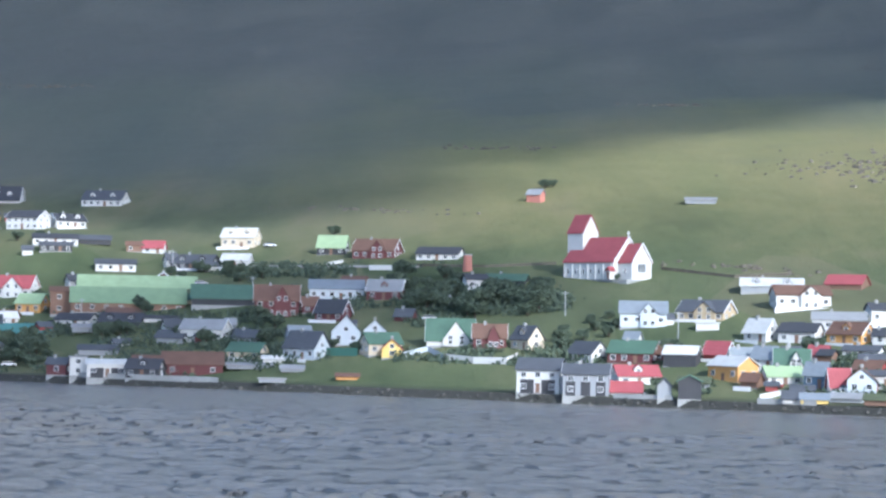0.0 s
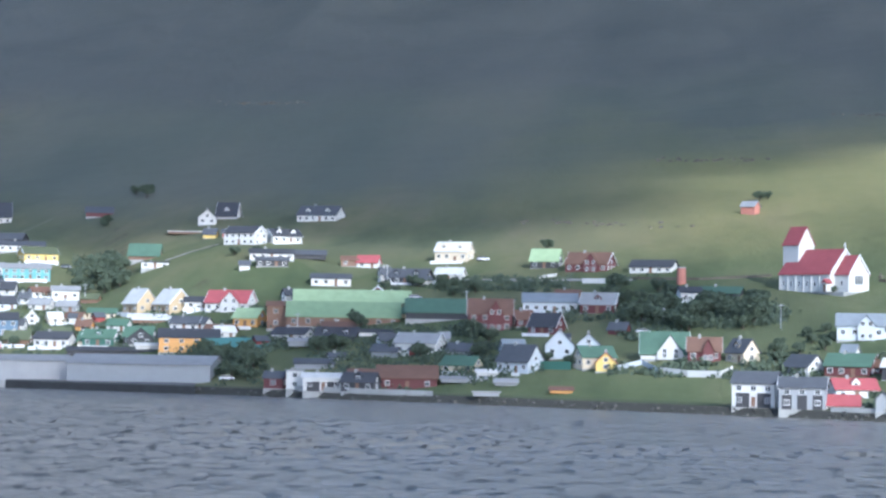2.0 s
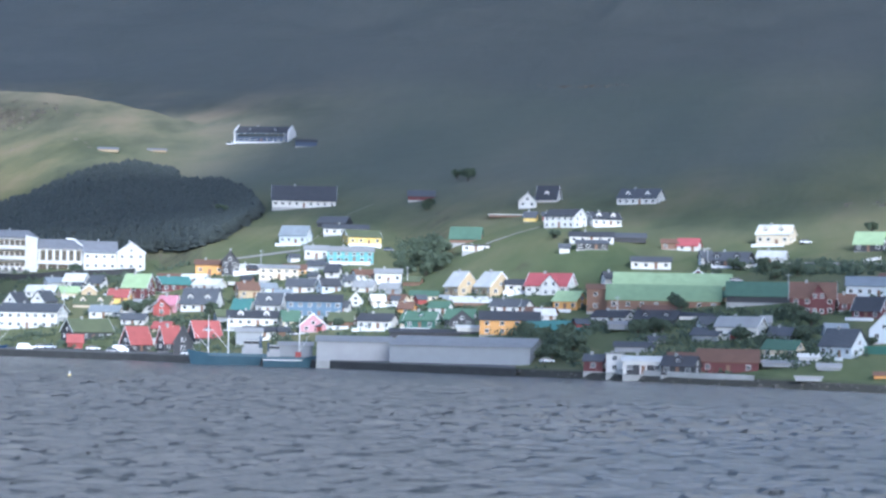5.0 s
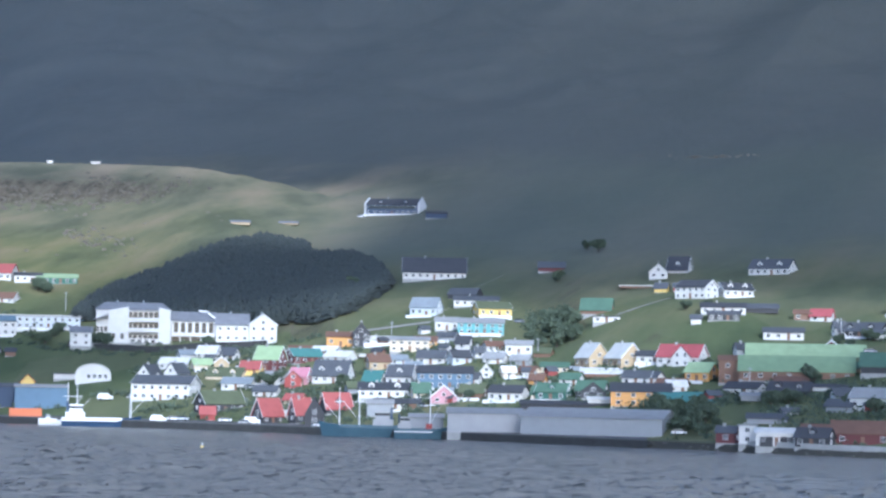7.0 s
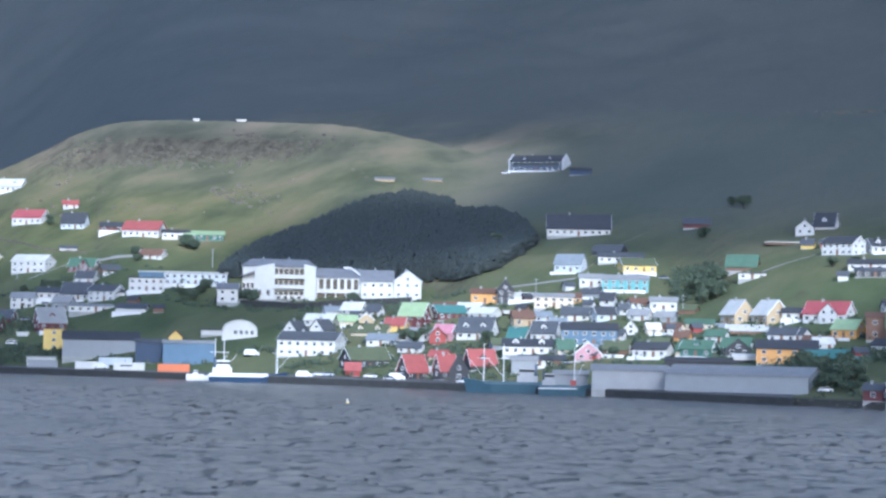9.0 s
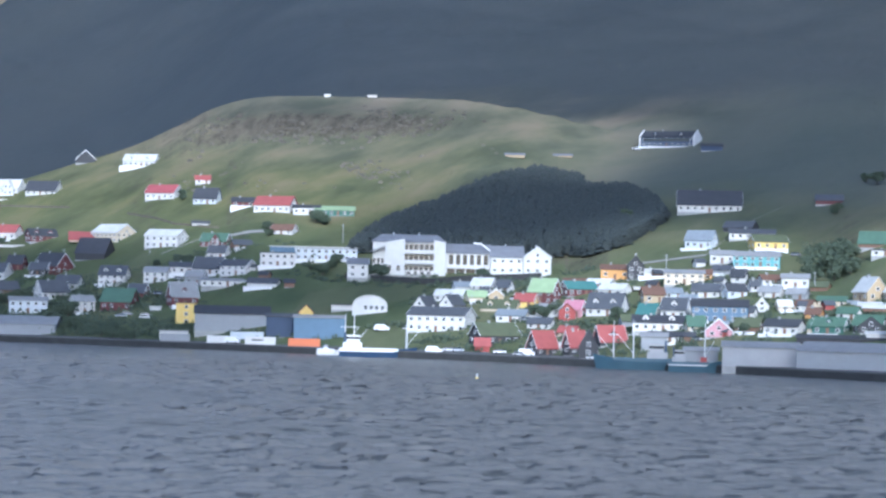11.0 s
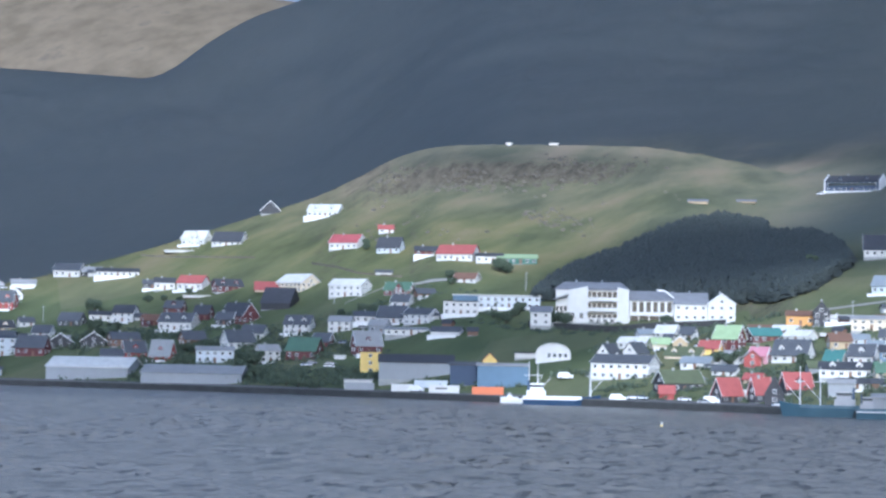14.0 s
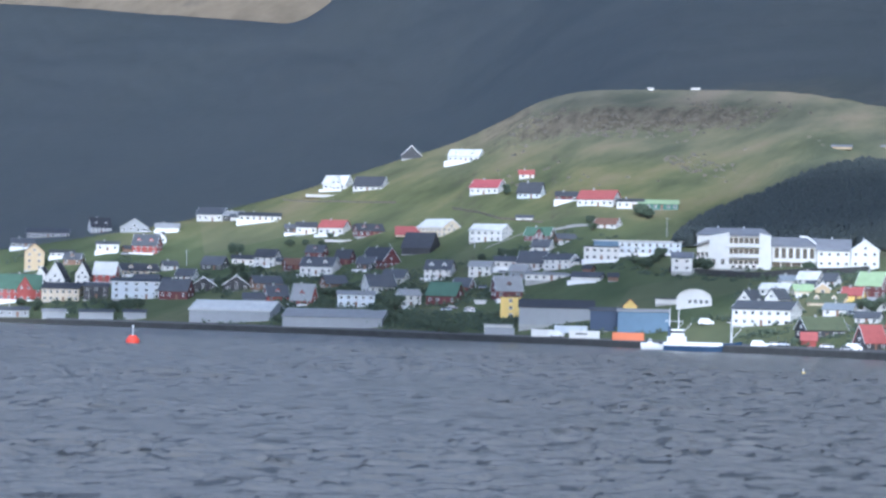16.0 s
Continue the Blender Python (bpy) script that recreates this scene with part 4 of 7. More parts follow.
house(-279.3, 736.7, 10.0, 6.2, 2.9, 2.0, -34, "W", "s", "low white house with a silver sheet gabled roof", "house", terrace=True)
house(-291.6, 730.7, 10.3, 6.4, 2.7, 2.0, -16, "W", "b", "low white house with a pale blue gabled roof", "house", chimney=True)
house(-319.5, 764.5, 7.2, 4.5, 2.1, 2.1, 18, "C", "l", "low cream house with a light green gabled roof", "house", terrace=True, chimney=True)
house(-230.7, 737.8, 6.0, 3.7, 3.4, 2.3, -22, "W", "b", "low white house with a pale blue gabled roof", "house", trim=True, terrace=True, chimney=True)
house(-261.7, 706.1, 6.4, 3.9, 1.9, 1.9, -28, "C", "o", "low cream house with a orange-red gabled roof", "house", chimney=True)
house(-198.6, 698.5, 8.0, 4.9, 2.5, 2.5, -16, "N", "t", "low brown house with a turf gabled roof", "house", terrace=True, chimney=True)
house(-223.2, 690.1, 10.8, 6.7, 2.5, 1.4, 0, "W", "k", "low white house with a black gabled roof", "house", terrace=True)
house(-224.6, 683.0, 8.2, 5.1, 4.3, 1.1, 0, "G", "s", "low grey shed with a silver sheet gabled roof", "shed", glazed=False)
house(-151.4, 679.2, 10.4, 6.4, 1.4, 0.7, 0, "W", "w", "low white shed with a white sheet gabled roof", "shed", glazed=False)
house(-181.6, 737.4, 9.4, 5.8, 2.3, 1.5, 0, "C", "G", "low cream house with a green gabled roof", "house")
house(-162.7, 721.0, 12.1, 7.5, 1.5, 1.1, 0, "N", "w", "low brown shed with a white sheet gabled roof", "shed", glazed=False)
house(-163.4, 674.5, 25.8, 13.0, 2.1, 1.0, 0, "K", "k", "low black tarred warehouse with a black gabled roof", "warehouse", glazed=False)
lodge = house(-366.5, 1134.4, 27.4, 17.0, 5.9, 3.5, -14, "V", "k", "navy house with a black roof, white trim", "house", trim=True, dormers=2, terrace=True, chimney=True)
for u in (-14.7, 14.2):
    part("end_wall", Shape().gabled(u, u + 0.5, -8.9, 8.9, -1.5, 6.7, 10.3), TRIM, lodge, "white rendered gable wall")
part("gallery_glazing", Shape().box(-12.5, 12.5, -8.62, -8.52, 3.6, 5.2), GLASS, lodge, "dark glazed gallery")
house(-340.4, 1122.0, 11.0, 6.8, 2.9, 1.2, 0, "V", "k", "low navy shed with a black gabled roof", "shed", glazed=False)
house(-413.5, 1034.0, 9.5, 5.6, 1.6, 0.9, 0, "A", "h", "low tan stone shed with a grey felt roof", "shed", glazed=False)
house(-401.7, 1069.2, 9.3, 5.0, 1.2, 0.8, 0, "A", "h", "low tan stone shed with a grey felt roof", "shed", glazed=False)
house(-643.3, 1009.1, 12.6, 10.1, 2.4, 4.7, 90, "K", "g", "low black tarred barn with a slate-grey roof and white verge boards", "shed", glazed=False, trim=True)
house(-600.9, 994.8, 16.6, 10.3, 3.5, 3.5, -18, "W", "w", "low white house with a white sheet gabled roof", "house", dormers=2, terrace=True, chimney=True)
house(-651.3, 953.3, 13.1, 8.1, 4.0, 4.0, -30, "W", "w", "white house with a white sheet roof and gabled bay", "house", trim=True, cross=5.5, terrace=True)
house(-628.2, 948.5, 15.6, 9.7, 2.8, 4.8, -22, "W", "k", "low white house with a black gabled roof", "house", trim=True)
house(-652.9, 942.7, 17.1, 10.6, 1.2, 0.0, 0, "W", "w", "low white warehouse with a white sheet flat roof", "warehouse", glazed=False)
house(-658.5, 897.2, 20.4, 12.7, 3.0, 1.7, 0, "W", "k", "low white house with a black gabled roof", "house", terrace=True, chimney=True)
house(-682.9, 891.2, 13.4, 8.3, 4.2, 3.3, -22, "W", "g", "low white house with a slate-grey gabled roof", "house", trim=True)
house(-672.9, 895.8, 9.6, 6.0, 2.8, 2.2, -20, "K", "s", "low black tarred house with a silver sheet gabled roof", "house", trim=True, chimney=True)
house(-618.2, 879.3, 9.6, 5.9, 4.0, 2.1, 0, "W", "k", "low white house with a black gabled roof", "house", chimney=True)
house(-600.7, 877.3, 13.0, 8.1, 4.2, 3.4, -28, "W", "o", "low white house with a orange-red gabled roof", "house", terrace=True, chimney=True)
house(-627.5, 880.0, 5.9, 3.7, 3.2, 1.6, 0, "K", "g", "low black tarred house with a slate-grey gabled roof", "house", terrace=True, chimney=True)
house(-578.9, 873.0, 12.7, 7.9, 3.1, 3.1, 18, "D", "k", "low dark red house with a black gabled roof", "house", dormers=2, chimney=True)
house(-537.5, 867.9, 16.5, 12.0, 4.8, 3.8, -48, "C", "w", "two-storey cream house with a white sheet gabled roof", "house", trim=True)
house(-553.1, 869.2, 14.3, 8.9, 1.5, 3.6, 0, "C", "o", "low cream shed with a orange-red gabled roof", "shed", glazed=False)
house(-530.5, 841.7, 13.5, 12.0, 3.4, 6.6, -22, "K", "k", "low black tarred warehouse with a black gabled roof", "warehouse", glazed=False)
house(-537.8, 820.5, 15.2, 9.4, 4.4, 5.4, -50, "D", "k", "dark red house with a black roof, white trim", "house", trim=True, chimney=True)
house(-499.0, 847.9, 15.8, 9.8, 5.6, 2.7, -28, "W", "w", "two-storey white house with a white sheet gabled roof", "house")
house(-614.3, 825.0, 10.2, 6.3, 3.3, 1.5, 0, "W", "k", "low white house with a black gabled roof", "house", chimney=True)
house(-600.5, 824.9, 10.3, 6.4, 4.8, 3.3, -30, "W", "k", "two-storey white house with a black gabled roof", "house", terrace=True)
house(-563.2, 812.0, 15.2, 9.4, 4.4, 3.9, -22, "W", "g", "low white house with a slate-grey gabled roof", "house", trim=True, dormers=2, terrace=True)
house(-496.2, 802.4, 11.4, 7.1, 4.7, 3.7, -20, "W", "g", "two-storey white house with a slate-grey gabled roof", "house", dormers=2, terrace=True)
house(-473.7, 798.2, 9.4, 5.8, 4.6, 2.1, -16, "W", "s", "two-storey white house with a silver sheet gabled roof", "house")
house(-466.9, 809.3, 12.5, 7.8, 3.2, 1.9, 0, "W", "g", "low white house with a slate-grey gabled roof", "house", terrace=True, chimney=True)
house(-454.5, 807.5, 11.9, 7.4, 3.2, 4.6, -22, "W", "g", "low white house with a slate-grey gabled roof", "house", trim=True, terrace=True, chimney=True)
house(-438.6, 801.9, 12.3, 7.6, 4.5, 2.3, -34, "W", "g", "low white house with a slate-grey gabled roof", "house", trim=True, chimney=True)
house(-436.1, 789.2, 21.0, 13.0, 2.5, 0.9, 0, "W", "s", "low white house with a silver sheet gabled roof", "house", chimney=True)
house(-426.7, 813.1, 14.1, 8.8, 5.9, 0.0, 0, "W", "g", "two-storey white house with a slate-grey flat roof", "house", terrace=True, chimney=True)
house(-413.0, 829.1, 25.3, 13.0, 5.1, 0.0, 0, "L", "s", "two-storey pale blue house with a silver sheet flat roof", "house", terrace=True)
house(-441.7, 763.9, 10.7, 6.6, 4.2, 5.3, 18, "D", "s", "dark red house with a silver sheet roof, white trim", "house", trim=True, dormers=1, terrace=True, chimney=True)
house(-398.3, 725.0, 27.1, 13.0, 6.6, 2.7, 0, "G", "k", "two-storey grey warehouse with a black gabled roof", "warehouse", glazed=False)
house(-357.0, 712.7, 17.8, 11.0, 7.9, 0.8, 0, "B", "s", "two-storey blue warehouse with a silver sheet gabled roof", "warehouse", glazed=False)
house(-373.4, 715.3, 10.4, 6.5, 7.6, 1.0, 0, "V", "g", "two-storey navy shed with a slate-grey gabled roof", "shed", glazed=False)
house(-540.5, 723.1, 33.7, 20.9, 5.4, 3.8, -18, "G", "w", "two-storey grey warehouse with a white sheet gabled roof", "warehouse", glazed=False)
house(-488.1, 715.5, 38.3, 23.7, 4.3, 3.0, -8, "G", "s", "low grey warehouse with a silver sheet gabled roof", "warehouse", glazed=False)
house(-616.6, 756.6, 25.2, 13.0, 8.0, 1.0, 0, "L", "g", "two-storey pale blue warehouse with a slate-grey gabled roof", "warehouse", pitch=4.0)
house(-636.5, 750.8, 10.7, 6.7, 5.9, 1.5, 0, "K", "g", "two-storey black tarred house with a slate-grey gabled roof", "house")
house(-671.4, 741.4, 18.4, 11.4, 5.5, 6.0, 0, "R", "G", "red house with a green roof and gabled bay, white trim", "house", trim=True, cross=6.6, terrace=True)
house(-669.1, 763.3, 12.4, 7.7, 5.5, 6.5, 78, "W", "k", "white house with a black roof, white trim", "house", trim=True, chimney=True)
house(-677.1, 762.7, 9.9, 6.2, 4.6, 5.1, 78, "W", "k", "low white house with a black gabled roof", "house", trim=True, chimney=True)
house(-648.3, 743.4, 16.4, 10.2, 6.1, 2.4, -16, "C", "k", "two-storey cream house with a black gabled roof", "house", chimney=True)
house(-661.6, 771.8, 9.6, 6.0, 5.0, 5.5, 80, "W", "k", "two-storey white house with a black gabled roof", "house")
house(-653.1, 776.9, 10.0, 6.2, 4.5, 5.0, -20, "R", "w", "low red house with a white sheet gabled roof", "house", trim=True, terrace=True)
house(-706.0, 788.9, 11.2, 8.9, 8.9, 3.9, 90, "A", "n", "two-storey tan house with a brown gabled roof", "house")
house(-673.2, 829.4, 12.0, 7.4, 4.5, 4.8, -20, "R", "g", "red house with a slate-grey roof, white trim", "house", trim=True, dormers=2, terrace=True, chimney=True)
house(-680.7, 847.7, 8.1, 6.5, 3.2, 2.7, 90, "W", "g", "low white house with a slate-grey gabled roof", "house", dormers=1)
house(-690.8, 822.1, 10.6, 6.6, 4.0, 1.1, 0, "W", "g", "low white house with a slate-grey gabled roof", "house", terrace=True, chimney=True)
house(-708.7, 811.0, 11.2, 7.0, 2.4, 1.1, 0, "W", "k", "low white house with a black gabled roof", "house", terrace=True)
house(-1029.4, 1216.1, 14.5, 9.0, 4.7, 6.3, 18, "W", "k", "two-storey white house with a black gabled roof", "house", dormers=2, chimney=True)
house(-692.7, 868.5, 11.6, 7.2, 2.2, 1.9, 0, "W", "s", "low white house with a silver sheet gabled roof", "house", terrace=True, chimney=True)
house(-704.7, 858.3, 17.2, 13.8, 2.8, 4.4, 90, "G", "g", "low grey house with a slate-grey gabled roof", "house")
house(-1053.9, 1191.0, 29.2, 13.0, 3.5, 3.2, 0, "G", "g", "low grey house with a slate-grey gabled roof", "house", trim=True)
house(-649.9, 794.4, 17.4, 10.8, 2.5, 3.1, 18, "C", "k", "low cream house with a black gabled roof", "house", trim=True, dormers=2, terrace=True)
house(-599.9, 759.4, 12.8, 8.0, 4.3, 4.8, -22, "D", "g", "low dark red house with a slate-grey gabled roof", "house", chimney=True)
house(-600.0, 777.9, 14.0, 11.2, 2.4, 3.9, 90, "K", "s", "low black tarred house with a silver sheet gabled roof", "house", trim=True, dormers=2, terrace=True)
house(-584.3, 780.3, 13.9, 11.1, 2.9, 3.9, 90, "K", "s", "low black tarred house with a silver sheet gabled roof", "house", trim=True, terrace=True, chimney=True)
house(-468.0, 761.3, 12.9, 8.0, 4.2, 4.9, -25, "D", "G", "low dark red house with a green gabled roof", "house")
house(-511.5, 779.9, 12.2, 7.6, 3.7, 4.6, 26, "W", "g", "low white house with a slate-grey gabled roof", "house", trim=True, chimney=True)
house(-482.8, 757.4, 8.8, 5.4, 5.3, 2.2, 26, "W", "s", "two-storey white house with a silver sheet gabled roof", "house", terrace=True, chimney=True)
house(-507.4, 757.3, 14.9, 9.2, 5.4, 1.4, 0, "L", "s", "two-storey pale blue house with a silver sheet gabled roof", "house")
house(-534.2, 759.5, 9.4, 5.8, 2.8, 6.0, -28, "R", "s", "low red house with a silver sheet gabled roof", "house", dormers=1, terrace=True, chimney=True)
house(-550.4, 762.3, 9.0, 5.6, 3.3, 4.2, 18, "R", "g", "low red house with a slate-grey gabled roof", "house", trim=True, dormers=1, chimney=True)
house(-644.8, 708.8, 12.4, 7.7, 3.3, 1.2, 0, "G", "g", "low grey house with a slate-grey gabled roof", "house", chimney=True)
house(-622.6, 708.3, 9.4, 5.8, 3.3, 0.9, 0, "G", "s", "low grey shed with a silver sheet gabled roof", "shed", glazed=False)
house(-606.2, 715.3, 13.9, 8.6, 3.3, 0.9, 0, "G", "g", "low grey shed with a slate-grey gabled roof", "shed", glazed=False)
house(-592.8, 723.5, 9.3, 5.8, 3.2, 0.9, 0, "G", "g", "low grey shed with a slate-grey gabled roof", "shed", glazed=False)
house(-546.0, 924.6, 15.0, 9.3, 4.0, 3.7, -28, "W", "r", "low white house with a red gabled roof", "house", trim=True, chimney=True)
house(-542.6, 954.8, 7.1, 4.4, 2.5, 1.9, 0, "W", "o", "low white house with a orange-red gabled roof", "house", chimney=True)
house(-518.9, 917.8, 11.3, 7.0, 3.4, 4.7, -22, "L", "k", "low pale blue house with a black gabled roof", "house", chimney=True)
house(-494.3, 907.1, 10.2, 6.4, 2.6, 2.0, 0, "D", "k", "low dark red house with a black gabled roof", "house", terrace=True, chimney=True)
house(-471.7, 895.6, 17.0, 10.5, 4.0, 4.0, -20, "W", "o", "low white house with a orange-red gabled roof", "house", chimney=True)
house(-457.7, 898.4, 12.0, 7.4, 3.5, 1.2, 0, "W", "k", "low white house with a black gabled roof", "house", chimney=True)
house(-445.7, 902.1, 17.5, 10.8, 3.0, 1.7, 0, "E", "l", "low dark green house with a light green gabled roof", "house")
house(-449.7, 862.0, 10.0, 6.2, 2.4, 2.4, -22, "W", "n", "low white house with a brown gabled roof", "house", trim=True)
house(-501.7, 881.8, 7.5, 4.7, 1.5, 1.0, 0, "W", "g", "low white shed with a slate-grey gabled roof", "shed", glazed=False)
house(-475.7, 849.6, 11.5, 7.4, 2.6, 3.4, -20, "D", "G", "dark red house with a green gabled roof and gabled bay", "house", cross=4.4, trim=True, chimney=True)
house(-414.9, 712.0, 10.2, 6.3, 3.3, 0.0, 0, "W", "s", "low white shed with a silver sheet flat roof", "shed", glazed=False)
house(-434.6, 806.9, 2.5, 3.5, 1.8, 0.9, 0, "W", "g", "low white shed with a slate-grey gabled roof", "shed", glazed=False)
house(-595.3, 828.9, 5.1, 3.5, 2.0, 1.5, 0, "W", "g", "low white shed with a slate-grey gabled roof", "shed", glazed=False)
house(-590.3, 865.8, 13.0, 8.1, 1.2, 0.0, 0, "W", "w", "low white shed with a white sheet flat roof", "shed", glazed=False)
house(-452.3, 792.4, 7.7, 4.8, 4.1, 2.3, -28, "G", "s", "low grey house with a silver sheet gabled roof", "house")
house(-571.0, 783.3, 12.6, 7.8, 3.4, 2.9, 18, "N", "g", "low brown house with a slate-grey gabled roof", "house", chimney=True)
house(-538.2, 786.1, 10.1, 6.3, 3.3, 3.3, 26, "N", "g", "low brown house with a slate-grey gabled roof", "house", terrace=True)
house(-543.4, 819.2, 8.3, 5.1, 3.4, 2.9, -28, "K", "g", "low black tarred house with a slate-grey gabled roof", "house", trim=True, terrace=True, chimney=True)
house(-692.4, 766.4, 10.2, 6.4, 3.1, 2.0, 0, "W", "k", "low white house with a black gabled roof", "house", trim=True, chimney=True)
house(-378.2, 744.1, 6.2, 5.0, 2.1, 2.5, 90, "Y", "o", "low yellow shed with a orange-red gabled roof", "shed", glazed=False)
house(-365.3, 755.0, 14.6, 9.0, 2.1, 0.0, 0, "W", "g", "low white house with a slate-grey flat roof", "house")
house(-141.5, 627.8, 40.9, 24.0, 5.4, 2.4, -12, "G", "s", "two-storey grey warehouse with a silver sheet gabled roof", "warehouse", glazed=False)
house(-177.3, 636.2, 21.6, 13.0, 5.9, 1.5, 0, "M", "s", "two-storey pale grey warehouse with a silver sheet gabled roof", "warehouse", glazed=False)
house(-423.6, 735.6, 7.6, 4.7, 8.4, 0.0, 0, "Y", "n", "two-storey yellow warehouse with a brown flat roof", "warehouse", pitch=4.0)
house(-197.4, 644.3, 10.0, 6.2, 4.3, 1.0, 0, "G", "s", "low grey shed with a silver sheet gabled roof", "shed", glazed=False)
house(-257.3, 685.3, 5.4, 3.5, 1.8, 1.5, 0, "W", "w", "low white shed with a white sheet gabled roof", "shed", glazed=False)
house(-556.7, 1114.2, 3.1, 3.5, 1.5, 0.0, 0, "W", "w", "low white shed with a white sheet flat roof", "shed", glazed=False)
house(-535.6, 1126.7, 4.9, 3.5, 1.2, 0.0, 0, "W", "w", "low white shed with a white sheet flat roof", "shed", glazed=False)
house(-311.4, 763.5, 6.6, 5.3, 2.9, 2.0, 90, "A", "n", "low tan house with a brown gabled roof", "house", trim=True, terrace=True, chimney=True)
house(-330.2, 766.0, 10.8, 6.7, 2.5, 2.1, -20, "W", "w", "low white house with a white sheet gabled roof", "house")
house(-277.1, 779.3, 8.9, 5.5, 2.5, 1.6, -20, "W", "w", "low white house with a white sheet gabled roof", "house")
house(-287.6, 781.1, 8.3, 5.1, 2.5, 1.7, 0, "D", "n", "low dark red house with a brown gabled roof", "house")
house(-332.4, 781.5, 6.6, 4.1, 2.1, 1.7, 20, "W", "b", "low white house with a pale blue gabled roof", "house", chimney=True)
house(-276.5, 718.7, 8.3, 5.1, 2.3, 1.9, -20, "W", "g", "low white house with a slate-grey gabled roof", "house")
house(-244.9, 717.5, 5.9, 3.6, 2.3, 1.9, 20, "G", "t", "low grey shed with a turf gabled roof", "shed", glazed=False)
house(-197.6, 754.0, 6.7, 4.2, 2.3, 1.7, -20, "G", "s", "low grey house with a silver sheet gabled roof", "house", chimney=True)
house(-169.6, 711.3, 6.8, 4.2, 2.4, 1.8, -25, "W", "G", "low white house with a green gabled roof", "house")
house(-187.5, 708.7, 5.5, 3.5, 1.8, 1.5, 0, "N", "t", "low brown shed with a turf gabled roof", "shed", glazed=False)
house(-205.6, 719.6, 6.4, 4.0, 2.6, 1.9, -20, "W", "g", "low white house with a slate-grey gabled roof", "house", chimney=True)
house(-243.5, 758.5, 6.9, 4.3, 2.4, 1.6, 20, "L", "b", "low pale blue house with a pale blue gabled roof", "house", chimney=True)
house(-262.4, 796.6, 10.4, 6.4, 2.1, 1.2, 0, "W", "w", "low white house with a white sheet gabled roof", "house", terrace=True, chimney=True)
house(-236.2, 795.9, 7.0, 4.4, 2.1, 1.6, -25, "G", "g", "low grey house with a slate-grey gabled roof", "house", terrace=True, chimney=True)
house(-213.5, 775.5, 6.8, 4.2, 2.4, 1.6, 25, "W", "n", "low white house with a brown gabled roof", "house", terrace=True, chimney=True)
house(-194.3, 772.4, 6.2, 3.8, 2.0, 1.6, -20, "N", "t", "low brown shed with a turf gabled roof", "shed", glazed=False)
house(-145.6, 700.9, 9.2, 5.7, 2.8, 2.1, -20, "W", "g", "low white house with a slate-grey gabled roof", "house", trim=True, terrace=True, chimney=True)
house(-132.5, 688.2, 9.1, 5.6, 2.4, 1.7, -20, "D", "n", "low dark red house with a brown gabled roof", "house")
house(49.4, 588.2, 3.8, 2.4, 1.8, 1.5, -25, "W", "b", "low white house with a pale blue gabled roof", "house", terrace=True)
house(59.4, 532.5, 7.3, 4.5, 1.6, 1.3, -10, "G", "t", "low grey shed with a turf gabled roof", "shed", glazed=False)
house(71.9, 527.2, 4.5, 2.8, 2.1, 1.6, -30, "N", "n", "low brown house with a brown gabled roof", "house", terrace=True)
house(82.0, 517.0, 5.2, 3.5, 1.3, 1.0, 0, "W", "g", "low white shed with a slate-grey gabled roof", "shed", glazed=False)
house(88.9, 498.3, 6.9, 4.3, 1.3, 1.0, -10, "G", "s", "low grey shed with a silver sheet gabled roof", "shed", glazed=False)
house(93.1, 484.4, 5.6, 3.5, 1.7, 1.0, -10, "N", "t", "low brown shed with a turf gabled roof", "shed", glazed=False)
house(99.6, 529.2, 6.9, 4.3, 1.9, 1.9, -25, "R", "n", "low red house with a brown gabled roof", "house", terrace=True, chimney=True)
house(84.8, 552.5, 4.7, 2.9, 1.9, 1.7, 25, "D", "g", "low dark red house with a slate-grey gabled roof", "house", chimney=True)
house(61.3, 562.6, 5.1, 3.5, 1.7, 1.1, 0, "D", "g", "low dark red house with a slate-grey gabled roof", "house", chimney=True)
house(54.6, 565.4, 5.3, 3.3, 2.3, 2.0, -25, "D", "n", "low dark red house with a brown gabled roof", "house", chimney=True)
house(-75.5, 641.2, 8.2, 5.1, 2.2, 1.9, -25, "G", "g", "low grey house with a slate-grey gabled roof", "house")
house(-78.5, 615.3, 9.2, 5.7, 1.8, 1.5, 0, "D", "n", "low dark red shed with a brown gabled roof", "shed", glazed=False)
house(-95.4, 634.9, 11.1, 6.9, 1.9, 1.3, 0, "G", "g", "low grey shed with a slate-grey gabled roof", "shed", glazed=False)
house(-90.3, 643.4, 5.0, 3.1, 1.4, 1.1, 20, "W", "g", "low white house with a slate-grey gabled roof", "house", chimney=True)
house(-54.0, 633.0, 6.7, 4.2, 2.2, 1.9, -25, "G", "g", "low grey house with a slate-grey gabled roof", "house", chimney=True)
house(-62.4, 654.4, 6.5, 4.0, 2.0, 1.6, 0, "G", "s", "low grey shed with a silver sheet gabled roof", "shed", glazed=False)
house(-77.4, 656.6, 5.6, 3.5, 2.0, 2.0, 25, "W", "g", "low white house with a slate-grey gabled roof", "house", terrace=True)
house(-38.6, 592.7, 5.9, 3.7, 1.2, 0.9, 0, "G", "s", "low grey shed with a silver sheet gabled roof", "shed", glazed=False)
house(-68.8, 700.6, 10.5, 6.5, 1.7, 1.7, 0, "N", "n", "low brown shed with a brown gabled roof", "shed", glazed=False)
house(-27.0, 701.3, 7.6, 4.7, 2.1, 1.7, -20, "N", "n", "low brown house with a brown gabled roof", "house", chimney=True)
